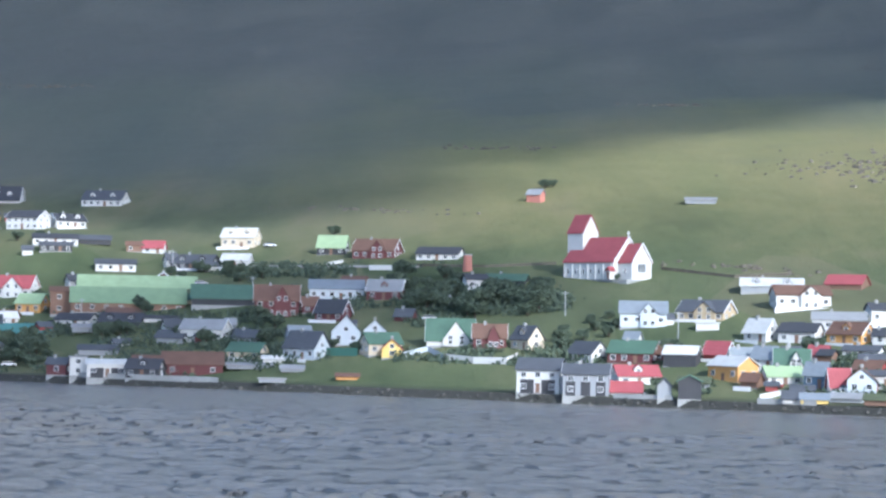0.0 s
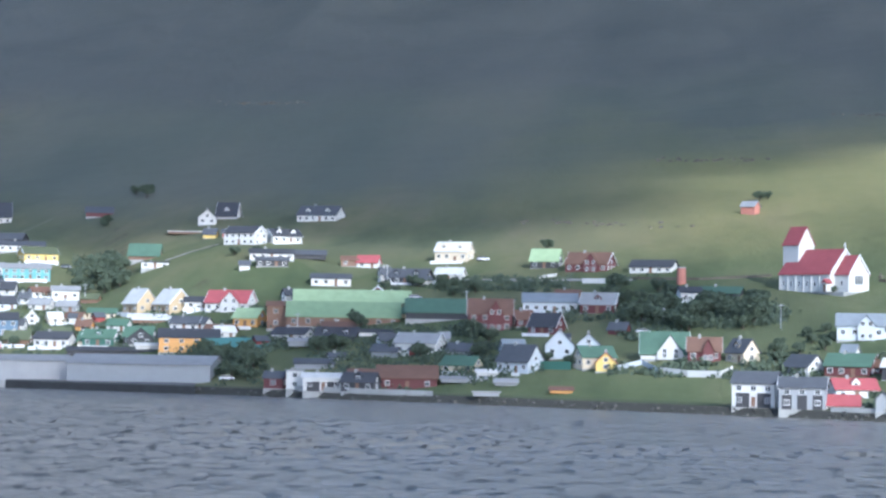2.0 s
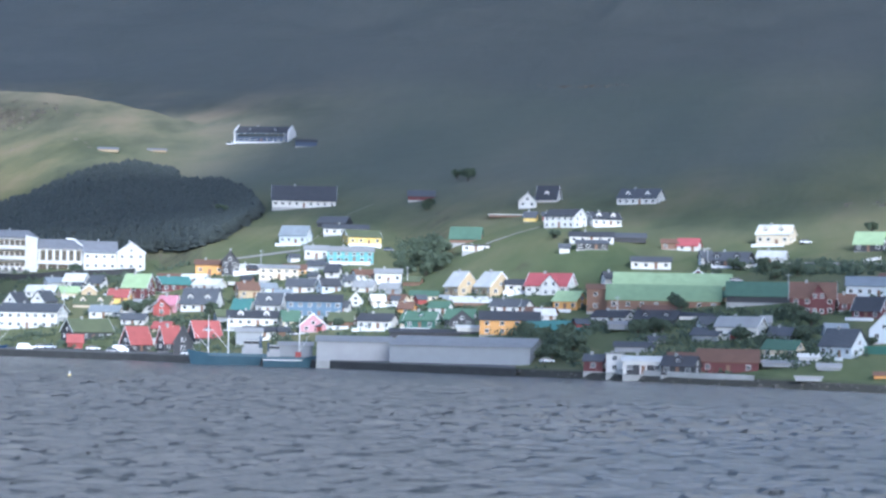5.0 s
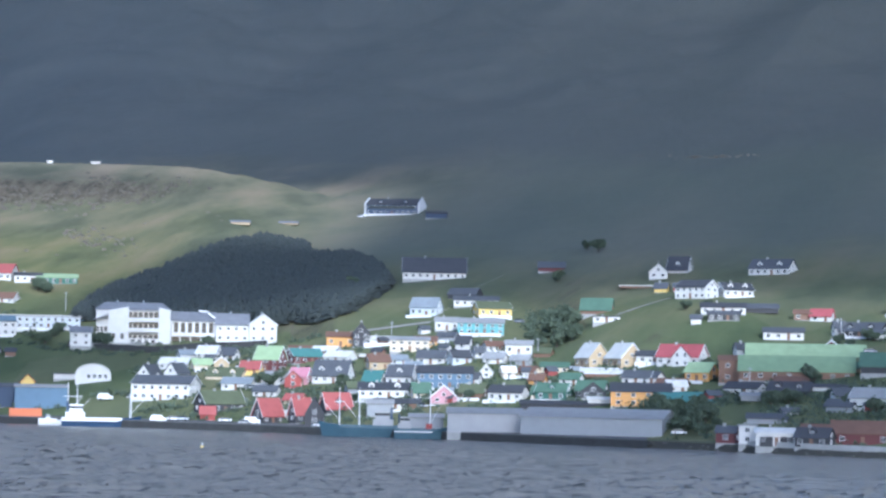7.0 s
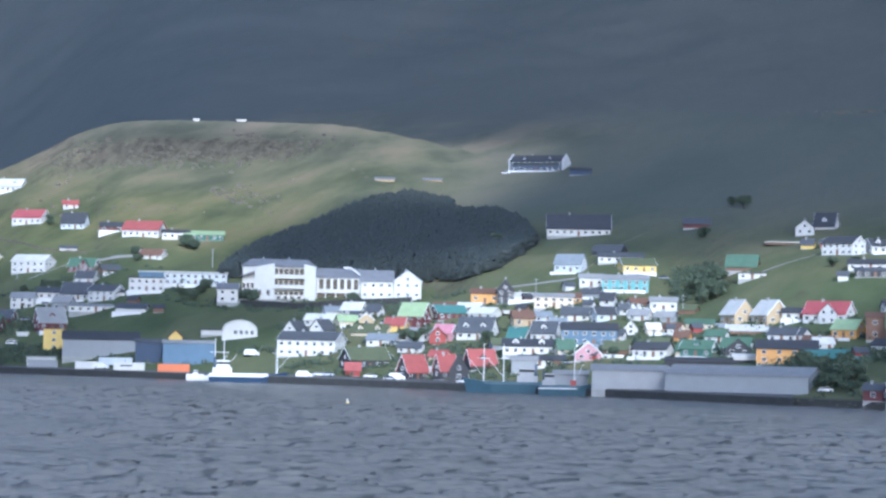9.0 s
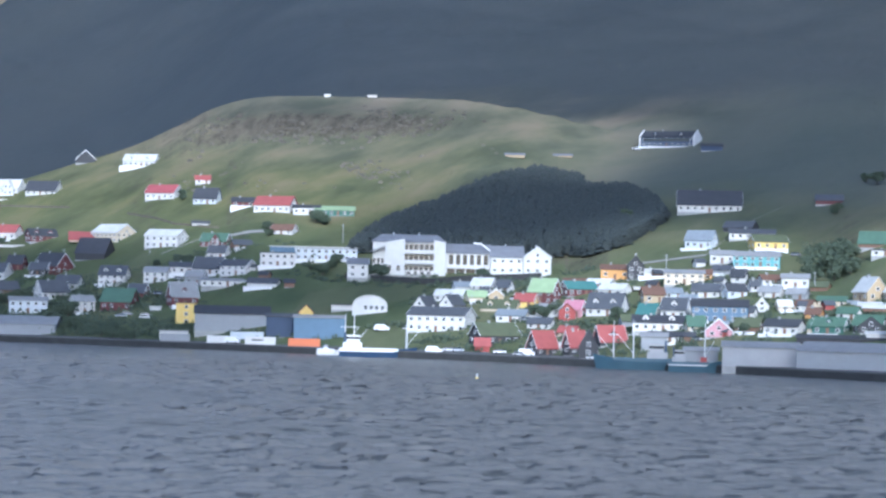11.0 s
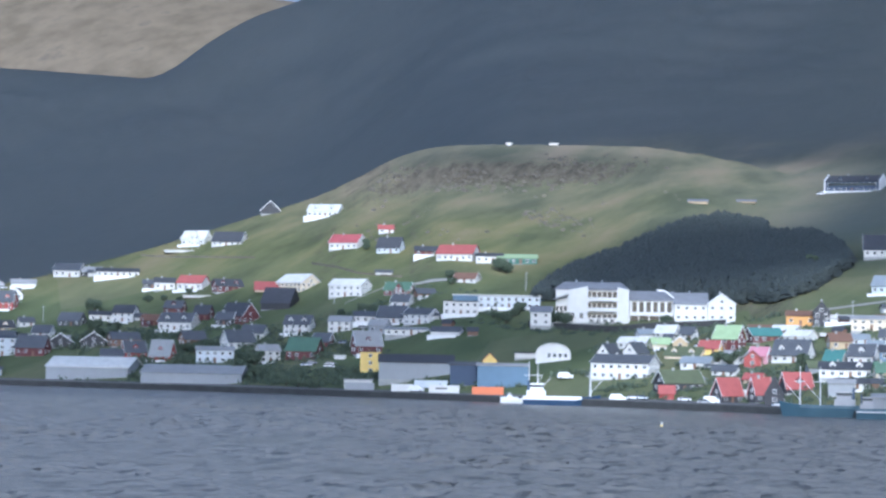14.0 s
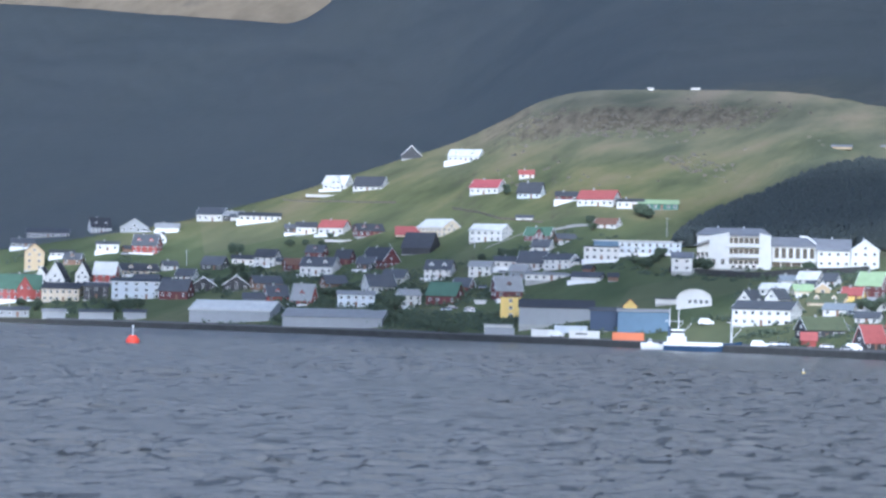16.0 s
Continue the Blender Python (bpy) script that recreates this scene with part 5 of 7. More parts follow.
house(-10.2, 644.2, 5.5, 3.4, 1.9, 1.9, -25, "D", "g", "low dark red house with a slate-grey gabled roof", "house", chimney=True)
house(-38.9, 668.6, 5.7, 3.5, 2.7, 2.3, 25, "D", "n", "low dark red house with a brown gabled roof", "house", trim=True, chimney=True)
house(-416.3, 782.4, 11.7, 7.3, 2.2, 1.8, -15, "W", "g", "low white house with a slate-grey gabled roof", "house", terrace=True)
house(-584.3, 839.5, 8.7, 5.4, 3.6, 3.0, -25, "D", "g", "low dark red house with a slate-grey gabled roof", "house", dormers=1)
house(-582.9, 820.2, 8.7, 5.4, 3.0, 2.5, 20, "D", "n", "low dark red house with a brown gabled roof", "house")
house(-562.2, 829.5, 7.6, 4.7, 3.5, 3.5, -30, "D", "k", "low dark red house with a black gabled roof", "house", chimney=True)
house(-513.5, 795.6, 10.0, 6.2, 3.3, 3.3, -25, "W", "g", "low white house with a slate-grey gabled roof", "house", chimney=True)
house(-558.0, 757.7, 9.3, 5.8, 2.8, 2.3, 0, "G", "g", "low grey shed with a slate-grey gabled roof", "shed", glazed=False)
house(-469.8, 777.8, 7.7, 4.8, 3.2, 3.2, -30, "D", "g", "low dark red house with a slate-grey gabled roof", "house", trim=True, terrace=True)
house(-620.0, 791.6, 8.5, 5.3, 3.0, 3.0, -25, "W", "g", "low white house with a slate-grey gabled roof", "house", trim=True)
house(-642.7, 808.1, 6.7, 4.1, 2.6, 2.0, 20, "W", "g", "low white house with a slate-grey gabled roof", "house", chimney=True)
house(-692.7, 800.6, 8.2, 5.1, 3.1, 2.6, -20, "N", "g", "low brown house with a slate-grey gabled roof", "house", trim=True, dormers=1, chimney=True)
house(-741.5, 820.1, 11.0, 6.8, 2.7, 2.2, 0, "G", "g", "low grey house with a slate-grey gabled roof", "house", terrace=True, chimney=True)
house(-621.7, 814.0, 10.8, 6.7, 3.0, 3.6, -30, "K", "g", "low black tarred house with a slate-grey gabled roof", "house")
house(-630.2, 777.0, 11.0, 6.8, 3.5, 2.5, -15, "N", "g", "low brown house with a slate-grey gabled roof", "house", chimney=True)
house(-450.2, 758.2, 4.4, 3.5, 1.7, 0.0, 0, "W", "w", "low white shed with a white sheet flat roof", "shed", glazed=False)
house(-463.2, 829.9, 8.1, 5.0, 3.3, 2.8, -25, "W", "g", "low white house with a slate-grey gabled roof", "house", trim=True, terrace=True, chimney=True)
house(-459.0, 841.7, 8.3, 5.1, 1.9, 1.9, 20, "N", "g", "low brown house with a slate-grey gabled roof", "house", terrace=True)
house(59.7, 607.3, 3.5, 3.0, 2.2, 1.2, 25, "W", "g", "small white garden shed with a slate-grey roof", "shed", glazed=False)
house(90.5, 581.4, 3.8, 3.0, 2.2, 1.2, 25, "N", "k", "small brown garden shed with a black roof", "shed", glazed=False)
house(92.7, 546.7, 3.9, 3.0, 2.2, 1.2, -30, "N", "k", "small brown garden shed with a black roof", "shed", glazed=False)
parked.append((60.7, 558.6, 13, 3))
house(57.3, 561.7, 3.9, 3.0, 2.2, 1.2, -30, "N", "k", "small brown garden shed with a black roof", "shed", glazed=False)
house(95.9, 512.5, 3.5, 3.0, 2.2, 1.2, -30, "R", "g", "small red garden shed with a slate-grey roof", "shed", glazed=False)
parked.append((92.2, 515.0, -11, 3))
house(84.6, 549.0, 3.7, 3.0, 2.2, 1.2, -30, "N", "k", "small brown garden shed with a black roof", "shed", glazed=False)
parked.append((21.0, 596.4, -28, 4))
parked.append((-59.8, 785.5, 27, 3))
house(-76.0, 746.5, 4.1, 3.0, 2.2, 1.2, 25, "W", "g", "small white garden shed with a slate-grey roof", "shed", glazed=False)
house(-181.7, 911.3, 3.5, 3.0, 2.2, 1.2, -30, "R", "g", "small red garden shed with a slate-grey roof", "shed", glazed=False)
house(-139.8, 767.0, 3.5, 3.0, 2.2, 1.2, 0, "W", "g", "small white garden shed with a slate-grey roof", "shed", glazed=False)
house(-164.5, 864.8, 4.0, 3.0, 2.2, 1.2, 0, "R", "g", "small red garden shed with a slate-grey roof", "shed", glazed=False)
house(-116.9, 670.6, 4.1, 3.0, 2.2, 1.2, 25, "R", "g", "small red garden shed with a slate-grey roof", "shed", glazed=False)
house(-55.7, 638.2, 4.4, 3.0, 2.2, 1.2, 25, "W", "g", "small white garden shed with a slate-grey roof", "shed", glazed=False)
parked.append((-76.7, 724.0, 23, 4))
parked.append((-222.6, 846.4, -12, 4))
house(-250.2, 811.8, 3.7, 3.0, 2.2, 1.2, 25, "W", "g", "small white garden shed with a slate-grey roof", "shed", glazed=False)
house(-260.8, 794.6, 3.2, 3.0, 2.2, 1.2, 25, "N", "k", "small brown garden shed with a black roof", "shed", glazed=False)
house(-256.0, 775.5, 4.1, 3.0, 2.2, 1.2, -30, "N", "k", "small brown garden shed with a black roof", "shed", glazed=False)
house(-298.3, 753.5, 4.5, 3.0, 2.2, 1.2, -30, "W", "g", "small white garden shed with a slate-grey roof", "shed", glazed=False)
house(-319.9, 774.0, 3.5, 3.0, 2.2, 1.2, -30, "W", "g", "small white garden shed with a slate-grey roof", "shed", glazed=False)
house(-215.4, 690.1, 3.3, 3.0, 2.2, 1.2, 0, "N", "k", "small brown garden shed with a black roof", "shed", glazed=False)
house(-181.6, 732.5, 3.3, 3.0, 2.2, 1.2, 25, "R", "g", "small red garden shed with a slate-grey roof", "shed", glazed=False)
house(-231.1, 775.3, 3.4, 3.0, 2.2, 1.2, -30, "W", "g", "small white garden shed with a slate-grey roof", "shed", glazed=False)
parked.append((-249.5, 783.7, 12, 3))
parked.append((-287.0, 731.6, 0, 4))
house(-223.5, 737.9, 3.8, 3.0, 2.2, 1.2, -30, "W", "g", "small white garden shed with a slate-grey roof", "shed", glazed=False)
house(-205.7, 694.4, 4.2, 3.0, 2.2, 1.2, -30, "R", "g", "small red garden shed with a slate-grey roof", "shed", glazed=False)
parked.append((-213.6, 691.0, -11, 4))
house(-189.6, 733.3, 4.0, 3.0, 2.2, 1.2, 0, "W", "g", "small white garden shed with a slate-grey roof", "shed", glazed=False)
parked.append((-382.7, 1126.9, 16, 3))
house(-673.1, 896.1, 4.0, 3.0, 2.2, 1.2, 0, "W", "g", "small white garden shed with a slate-grey roof", "shed", glazed=False)
house(-664.6, 899.5, 3.3, 3.0, 2.2, 1.2, 25, "N", "k", "small brown garden shed with a black roof", "shed", glazed=False)
house(-590.9, 881.5, 3.7, 3.0, 2.2, 1.2, -30, "N", "k", "small brown garden shed with a black roof", "shed", glazed=False)
house(-620.7, 882.4, 2.9, 3.0, 2.2, 1.2, 0, "R", "g", "small red garden shed with a slate-grey roof", "shed", glazed=False)
house(-591.9, 828.7, 3.5, 3.0, 2.2, 1.2, -30, "N", "k", "small brown garden shed with a black roof", "shed", glazed=False)
parked.append((-465.2, 800.9, 36, 4))
house(-422.4, 794.4, 4.1, 3.0, 2.2, 1.2, -30, "N", "k", "small brown garden shed with a black roof", "shed", glazed=False)
house(-669.0, 767.1, 3.3, 3.0, 2.2, 1.2, -30, "W", "g", "small white garden shed with a slate-grey roof", "shed", glazed=False)
parked.append((-679.6, 821.5, 46, 4))
house(-682.4, 826.5, 4.2, 3.0, 2.2, 1.2, 25, "N", "k", "small brown garden shed with a black roof", "shed", glazed=False)
parked.append((-699.1, 860.8, 24, 3))
parked.append((-303.9, 764.4, 46, 3))
house(-337.9, 760.4, 4.5, 3.0, 2.2, 1.2, 25, "N", "k", "small brown garden shed with a black roof", "shed", glazed=False)
parked.append((-283.4, 713.9, 30, 4))
parked.append((78.2, 551.4, -16, 4))
house(-67.2, 640.1, 2.8, 3.0, 2.2, 1.2, -30, "R", "g", "small red garden shed with a slate-grey roof", "shed", glazed=False)
parked.append((-3.5, 642.3, 6, 3))
house(-406.7, 785.2, 4.0, 3.0, 2.2, 1.2, 0, "N", "k", "small brown garden shed with a black roof", "shed", glazed=False)
# the blue wall paint here carries the bluish shade on the front
house(-421.5, 838.0, 39.0, 7.0, 2.9, 0.0, 0, "B", "w", "long low hospital annexe, wall blue-grey for shade, white flat roof", "annexe", glazed=False)
parked.append((-462.0, 780.1, 49, 4))
house(-625.2, 784.9, 3.5, 3.0, 2.2, 1.2, 0, "N", "k", "small brown garden shed with a black roof", "shed", glazed=False)

# ---- the church ----
def church(x, y, az):
    t = thing("church", pose(x, y, ground(x, y) - 2.0, 0, 0, az - 45), "white church with red roofs on its grassy terrace", "church")
    part("foundation", Shape().box(-12.1, 14.6, -6.1, 6.1, -4, 1.0), CONCRETE, t)
    part("nave_wall", Shape().gabled(-12, 9, -6.2, 6.2, 1.0, 6.4, 13.6), WALL["W"], t)
    part("nave_roof", Shape().slopes(-12, 9, -6.2, 6.2, 6.4, 13.6, 0.35, 0.25), ROOF["r"], t, "red sheet roof")
    part("choir_wall", Shape().gabled(9.02, 14.7, -4.2, 4.2, 1.0, 6.2, 11.6), WALL["W"], t)
    part("choir_roof", Shape().slopes(9.4, 14.7, -4.2, 4.2, 6.2, 11.6, 0.3, 0.25), ROOF["r"], t, "red sheet roof")
    part("tower_wall", Shape().gabled(-13.5, -7.0, -3.3, 3.3, 1.0, 15.4, 20.6), WALL["W"], t)
    part("tower_roof", Shape().slopes(-13.5, -7.0, -3.3, 3.3, 15.4, 20.6, 0.3, 0.25), ROOF["r"], t, "steep red tower roof")
    for e, half, lo, hi in ((9.36, 6.2, 6.4, 13.6), (15.06, 4.2, 6.2, 11.6)):
        for k in (-1, 1):
            q = [(k * half, lo - 0.2), (0, hi - 0.2), (0, hi + 0.5), (k * half, lo + 0.5)]
            part("bargeboard", Shape().hexa([(e, p, z) for p, z in q], [(e + 0.12, p, z) for p, z in q]), TRIM, t, "white verge board")
    for i in range(6):
        window(t, -10.2 + 3.3 * i, -6.2, 2.7, 0.8, 1.5)
    for i in range(7):
        part("buttress", Shape().box(-11.9 + 3.3 * i, -11.5 + 3.3 * i, -6.45, -6.2, 1.0, 5.6), WALL["W"], t)
    for a in (-1.1, 0, 1.1):
        window(t, 14.7, a, 3.2, 0.9, 2.6, 90)
    window(t, 12.0, -4.2, 2.8, 0.8, 1.5)
    part("porch", Shape().box(8.2, 9.6, -8.2, -6.2, 1.0, 3.6), WALL["W"], t)
    part("porch_roof", Shape().slopes(8.0, 9.8, -8.4, -6.2, 3.6, 4.7, 0.2, 0.15, True), ROOF["r"], t)
    part("door", DOOR, None, t).matrix_local = pose(8.9, -8.2, 1.05)
    part("cross", Shape().box(8.9, 9.1, -0.1, 0.1, 13.8, 15.6).box(8.9, 9.1, -0.5, 0.5, 14.8, 15.0), TRIM, t)


church(49.4, 687.0, -4.1)


# ---- the hospital ----
def hipped(x0, x1, y0, y1, z0, z1, inset, over=0.6):
    """A low hipped roof slab with a short ridge along x."""
    m = (y0 + y1) / 2
    eave = [(x0 - over, y0 - over), (x1 + over, y0 - over), (x1 + over, y1 + over), (x0 - over, y1 + over)]
    ridge = [(x0 + inset, m - 0.6), (x1 - inset, m - 0.6), (x1 - inset, m + 0.6), (x0 + inset, m + 0.6)]
    s = Shape().hexa([(*p, z0 + 0.3) for p in eave], [(*p, z0) for p in eave])
    return s.hexa([(*p, z1) for p in ridge], [(*p, z0 + 0.31) for p in eave])


def hospital(x, y, az):
    t = thing("hospital", pose(x, y, ground(x, y), 0, 0, az), "long white three-storey hospital with grey roofs and balconies", "hospital")
    # low gabled lodge beside the main block
    wing(t, -23.6, -15.6, -3, 8, 5.6, 2.2, "W", "h", -1, base=6, door=False, sink=1.4, storeys=2, trim=True)
    part("foundation", Shape().box(-15.3, 14.6, -2.7, 13.2, -6, 0.35), CONCRETE, t)
    part("wall", Shape().box(-14, 14.4, 0, 13, 0.36, 13.2), WALL["W"], t)
    part("roof", hipped(-14, 14.4, 0, 13, 13.2, 16.4, 3.2), ROOF["h"], t, "grey hipped felt roof")
    # stair tower and end pier, both with sloping tops, stand proud of the front
    for name, u0, u1, lo, hi in (("stair_tower", -9.3, -1.5, 13.0, 14.6), ("end_pier", 9.9, 14.5, 14.4, 13.4)):
        part(name, Shape().hexa([(u0, -2.6, lo), (u1, -2.6, hi), (u1, 1.5, hi), (u0, 1.5, lo)], [(u0, -2.6, 0.36), (u1, -2.6, 0.36), (u1, 1.5, 0.36), (u0, 1.5, 0.36)]), WALL["W"], t)
    part("shed_roof", Shape().hexa([(-15.2, -2.6, 9.4), (-9.3, -2.6, 11.4), (-9.3, 0, 11.4), (-15.2, 0, 9.4)], [(-15.2, -2.6, 9.0), (-9.3, -2.6, 11.0), (-9.3, 0, 11.0), (-15.2, 0, 9.0)]), ROOF["h"], t)
    for k in range(3):
        window(t, -13.4 + 1.6 * k, 0, 4.8, 1.1, 2.0)
    for k in range(2):
        window(t, -7.3 + 3.4 * k, -2.6, 2.0, 1.3, 2.2)
    for k, dark in enumerate((1.6, 2.0, 2.3)):
        z = 1.0 + 4.0 * k
        part("balcony_glazing", Shape().box(-1.4, 9.8, -0.12, 0, z + 1.2, z + 1.3 + dark), GLASS, t, "dark recessed balcony glazing")
        for i in range(5):
            part("mullion", Shape().box(-0.1 + 2.0 * i, 0.15 + 2.0 * i, -0.25, -0.12, z + 1.1, z + 1.3 + dark), TRIM, t)
        part("balcony", Shape().box(-1.5, 9.9, -2.2, 0, z - 0.2, z + 0.1).box(-1.5, 9.9, -2.2, -2.0, z + 0.1, z + 1.3), WALL["W"], t)
    for i in range(4):
        window(t, 0.2 + 2.6 * i, -2.2, 0.75, 1.5, 1.2)
    # glazed gallery between the blocks
    wing(t, 14.6, 31.9, 2, 13, 9.6, 3.4, "W", "h", 0, base=6, glazed=False)
    part("gallery_glazing", Shape().box(15, 31.6, 1.86, 2, 5.0, 8.9), GLASS, t, "dark gallery glazing")
    for i in range(7):
        part("gallery_fin", Shape().box(14.9 + 2.7 * i, 15.9 + 2.7 * i, 0.9, 1.84, 4.4, 9.2), WALL["W"], t, "white upright fin")
    part("gallery_slab", Shape().box(14.6, 31.9, 0.3, 1.98, 3.5, 4.4), WALL["W"], t)
    # a dark sheet on the wall stands for the shade of the open recess
    part("undercroft", Shape().box(15.2, 28.4, 1.8, 1.98, 0.6, 3.4), GLASS, t, "dark glass sheet standing for the shade below the gallery")
    for i in range(3):
        part("column", Shape().box(18.2 + 4.0 * i, 18.6 + 4.0 * i, 0.4, 0.8, 0.0, 3.5), WALL["W"], t)
    part("parapet", Shape().hexa([(25.4, 1.6, 13.9), (28.6, 1.6, 13.6), (28.6, 2.4, 13.6), (25.4, 2.4, 13.9)], [(25.4, 1.6, 13.2), (28.6, 1.6, 13.0), (28.6, 2.4, 13.0), (25.4, 2.4, 13.2)]).hexa([(28.6, 1.6, 13.6), (32.4, 1.6, 10.6), (32.4, 2.4, 10.6), (28.6, 2.4, 13.6)], [(28.6, 1.6, 12.9), (32.4, 1.6, 9.9), (32.4, 2.4, 9.9), (28.6, 2.4, 12.9)]), TRIM, t, "white sloping parapet")
    # east wing with its gable
    wing(t, 32.1, 44.9, -1.5, 11, 11.0, 4.2, "W", "h", 0, base=6, door=False, storeys=3, sink=2.6)
    wing(t, 45.0, 55.6, -3, 11, 11.2, 3.9, "W", "h", 1, base=6, across=True, storeys=3, door=False, sink=2.6, trim=True)
    for u in (-6, 4, 38, 50):
        part("roof_vent", Shape().drum(u, 6.2, 12, 17.2 if u < 10 else 13.6, 0.3, 0.3, 8), STEEL, t)


hospital(-368.0, 810.8, 24.4)


def arched_hall(x, y, az, span, rise, wallh, depth):
    t = thing("arched_hall", pose(x, y, ground(x, y), 0, 0, az), "white hall with an arched roof", "hall")
    n, s, r = 14, Shape(), Shape()
    ring = [(span / 2 * math.cos(math.pi * i / n), wallh + rise * math.sin(math.pi * i / n)) for i in range(n + 1)]
    k = len(ring) + 2
    for v in (0, depth):
        s.v += [(p, v, z) for p, z in [(span / 2, -3)] + ring + [(-span / 2, -3)]]
    s.f += [tuple(range(k))[::-1], tuple(range(k, 2 * k))] + [(i, i + 1, k + i + 1, k + i) for i in range(k - 1)]
    part("wall", s, WALL["W"], t)
    for i in range(n):
        (p, a), (q, b) = ring[i], ring[i + 1]
        r.hexa([(p, -0.4, a + 0.05), (q, -0.4, b + 0.05), (q, -0.4, b + 0.3), (p, -0.4, a + 0.3)], [(p, depth, a + 0.05), (q, depth, b + 0.05), (q, depth, b + 0.3), (p, depth, a + 0.3)])
    part("roof", r, ROOF["w"], t)
    for i in range(4):
        window(t, -1.5 + 2.0 * i, 0, 1.6, 1.1, 1.4)


arched_hall(-355.5, 750.3, 25.3, 12.8, 3.9, 2.7, 14)


# ---- the harbour ----
def shore_strip(name, a0, a1, s0, s1, z0, z1, material, label):
    """A wall that follows the waterline between two bearings."""
    s = Shape()
    az = np.arange(a0, a1, 0.5)
    for a, b in zip(az[:-1], az[1:]):
        e = []
        for c in (a, b):
            d0, d1, r = float(shore(c)) + s0, float(shore(c)) + s1, radians(c)
            e.append([(-d0 * math.sin(r), d0 * math.cos(r), z0), (-d0 * math.sin(r), d0 * math.cos(r), z1), (-d1 * math.sin(r), d1 * math.cos(r), z1), (-d1 * math.sin(r), d1 * math.cos(r), z0)])
        s.hexa(e[0], e[1])
    tagged(new(name, s.mesh(name, material)), label, "quay", kind="structure")


shore_strip("quay", 11.5, 42, -1.5, 6, -2, 2.0, WEED, "dark weed-stained concrete quay wall")
shore_strip("quay_deck", 11.5, 42, -1.3, 24, 1.9, 2.35, ASPHALT, "grey asphalt quay apron")


def vessel(x, y, az, length, beam, free, hull, label, house_at=-0.2, masts=(0.1,), cargo=None):
    """A moored fishing vessel, bow towards +x."""
    t = thing("fishing_vessel", pose(x, y, 0, 0, 0, az), label, "ship", "moored vessels")
    n, s = 16, Shape()
    for lift, k in ((-1.2, 0.72), (free, 1.0)):
        for side in (-1, 1):
            for i in range(n + 1):
                u = i / n
                w = beam / 2 * k * min(1, (1 - u) * 3.2 + 0.02) ** 0.6
                s.v.append((length * (u - 0.5) + (1.5 * u ** 3 if lift > 0 else 0), side * w, lift + (free * 0.7 * u ** 3 if lift > 0 else 0)))
    m = n + 1
    for i in range(n):
        s.f += [(i, i + 1, 2 * m + i + 1, 2 * m + i), (m + i + 1, m + i, 3 * m + i, 3 * m + i + 1), (2 * m + i, 2 * m + i + 1, 3 * m + i + 1, 3 * m + i)]
    s.f += [(0, 2 * m, 3 * m, m)]
    part("hull", s, hull, t, soft=False)
    h = length * house_at
    part("bulwark", Shape().box(-length / 2, length * 0.3, -beam / 2, -beam / 2 + 0.15, free, free + 0.8).box(-length / 2, length * 0.3, beam / 2 - 0.15, beam / 2, free, free + 0.8), TRIM if hull is NAVY else hull, t)
    upper = WALL["M"] if hull is HULL else TRIM
    k = min(1.0, length / 18)
    part("deckhouse", Shape().box(h - length * 0.13, h + length * 0.13, -beam * 0.36, beam * 0.36, free, free + 2.6 * k), upper, t)
    bridge = part("wheelhouse", Shape().box(h - length * 0.08, h + length * 0.1, -beam * 0.3, beam * 0.3, free + 2.6 * k, free + 5.0 * k), upper, t)
    part("wheelhouse_window", Shape().box(h - length * 0.085, h + length * 0.105, -beam * 0.31, beam * 0.31, free + 3.7 * k, free + 4.5 * k), GLASS, bridge)
    part("funnel", Shape().box(h - length * 0.12, h - length * 0.09, -0.6 * k, 0.6 * k, free + 2.6 * k, free + 6.0 * k), NAVY, t)
    for q in masts:
        part("mast", Shape().drum(length * q, 0, free, free + 12, 0.2, 0.1, 8).box(length * q - 1.6, length * q + 1.6, -0.1, 0.1, free + 7.5, free + 7.7), TRIM, t)
        part("boom", Shape().hexa([(length * q, -0.1, free + 2), (length * q, 0.1, free + 2), (length * q, 0.1, free + 2.2), (length * q, -0.1, free + 2.2)], [(length * (q + 0.18), -0.1, free + 7), (length * (q + 0.18), 0.1, free + 7), (length * (q + 0.18), 0.1, free + 7.2), (length * (q + 0.18), -0.1, free + 7.2)]), TRIM, t)
    part("rubbing_strake", Shape().box(-length / 2, length * 0.25, -beam / 2 - 0.12, -beam / 2, free - 0.3, free), TRIM, t)
    if cargo:
        part("net_drum", Shape().box(length * 0.12, length * 0.24, -beam * 0.3, beam * 0.3, free, free + 2.2), cargo, t)


def container(x, y, az, length, material, label, bars=False):
    t = thing("container", pose(x, y, ground(x, y) + 0.35, 0, 0, az), label, "container", "quay containers")
    s = Shape().box(-length / 2, length / 2, -1.2, 1.2, 0, 2.6)
    part("body", s, material, t)
    for i in range(int(length / 0.6)):
        u = -length / 2 + 0.2 + 0.6 * i
        part("rib", Shape().box(u, u + 0.25, -1.25, -1.2, 0.15, 2.45), material, t)
    if bars:
        part("lettering", Shape().box(-length * 0.28, length * 0.1, -1.29, -1.25, 1.3, 1.8), WALL["K"], t, "dark lettering bar")


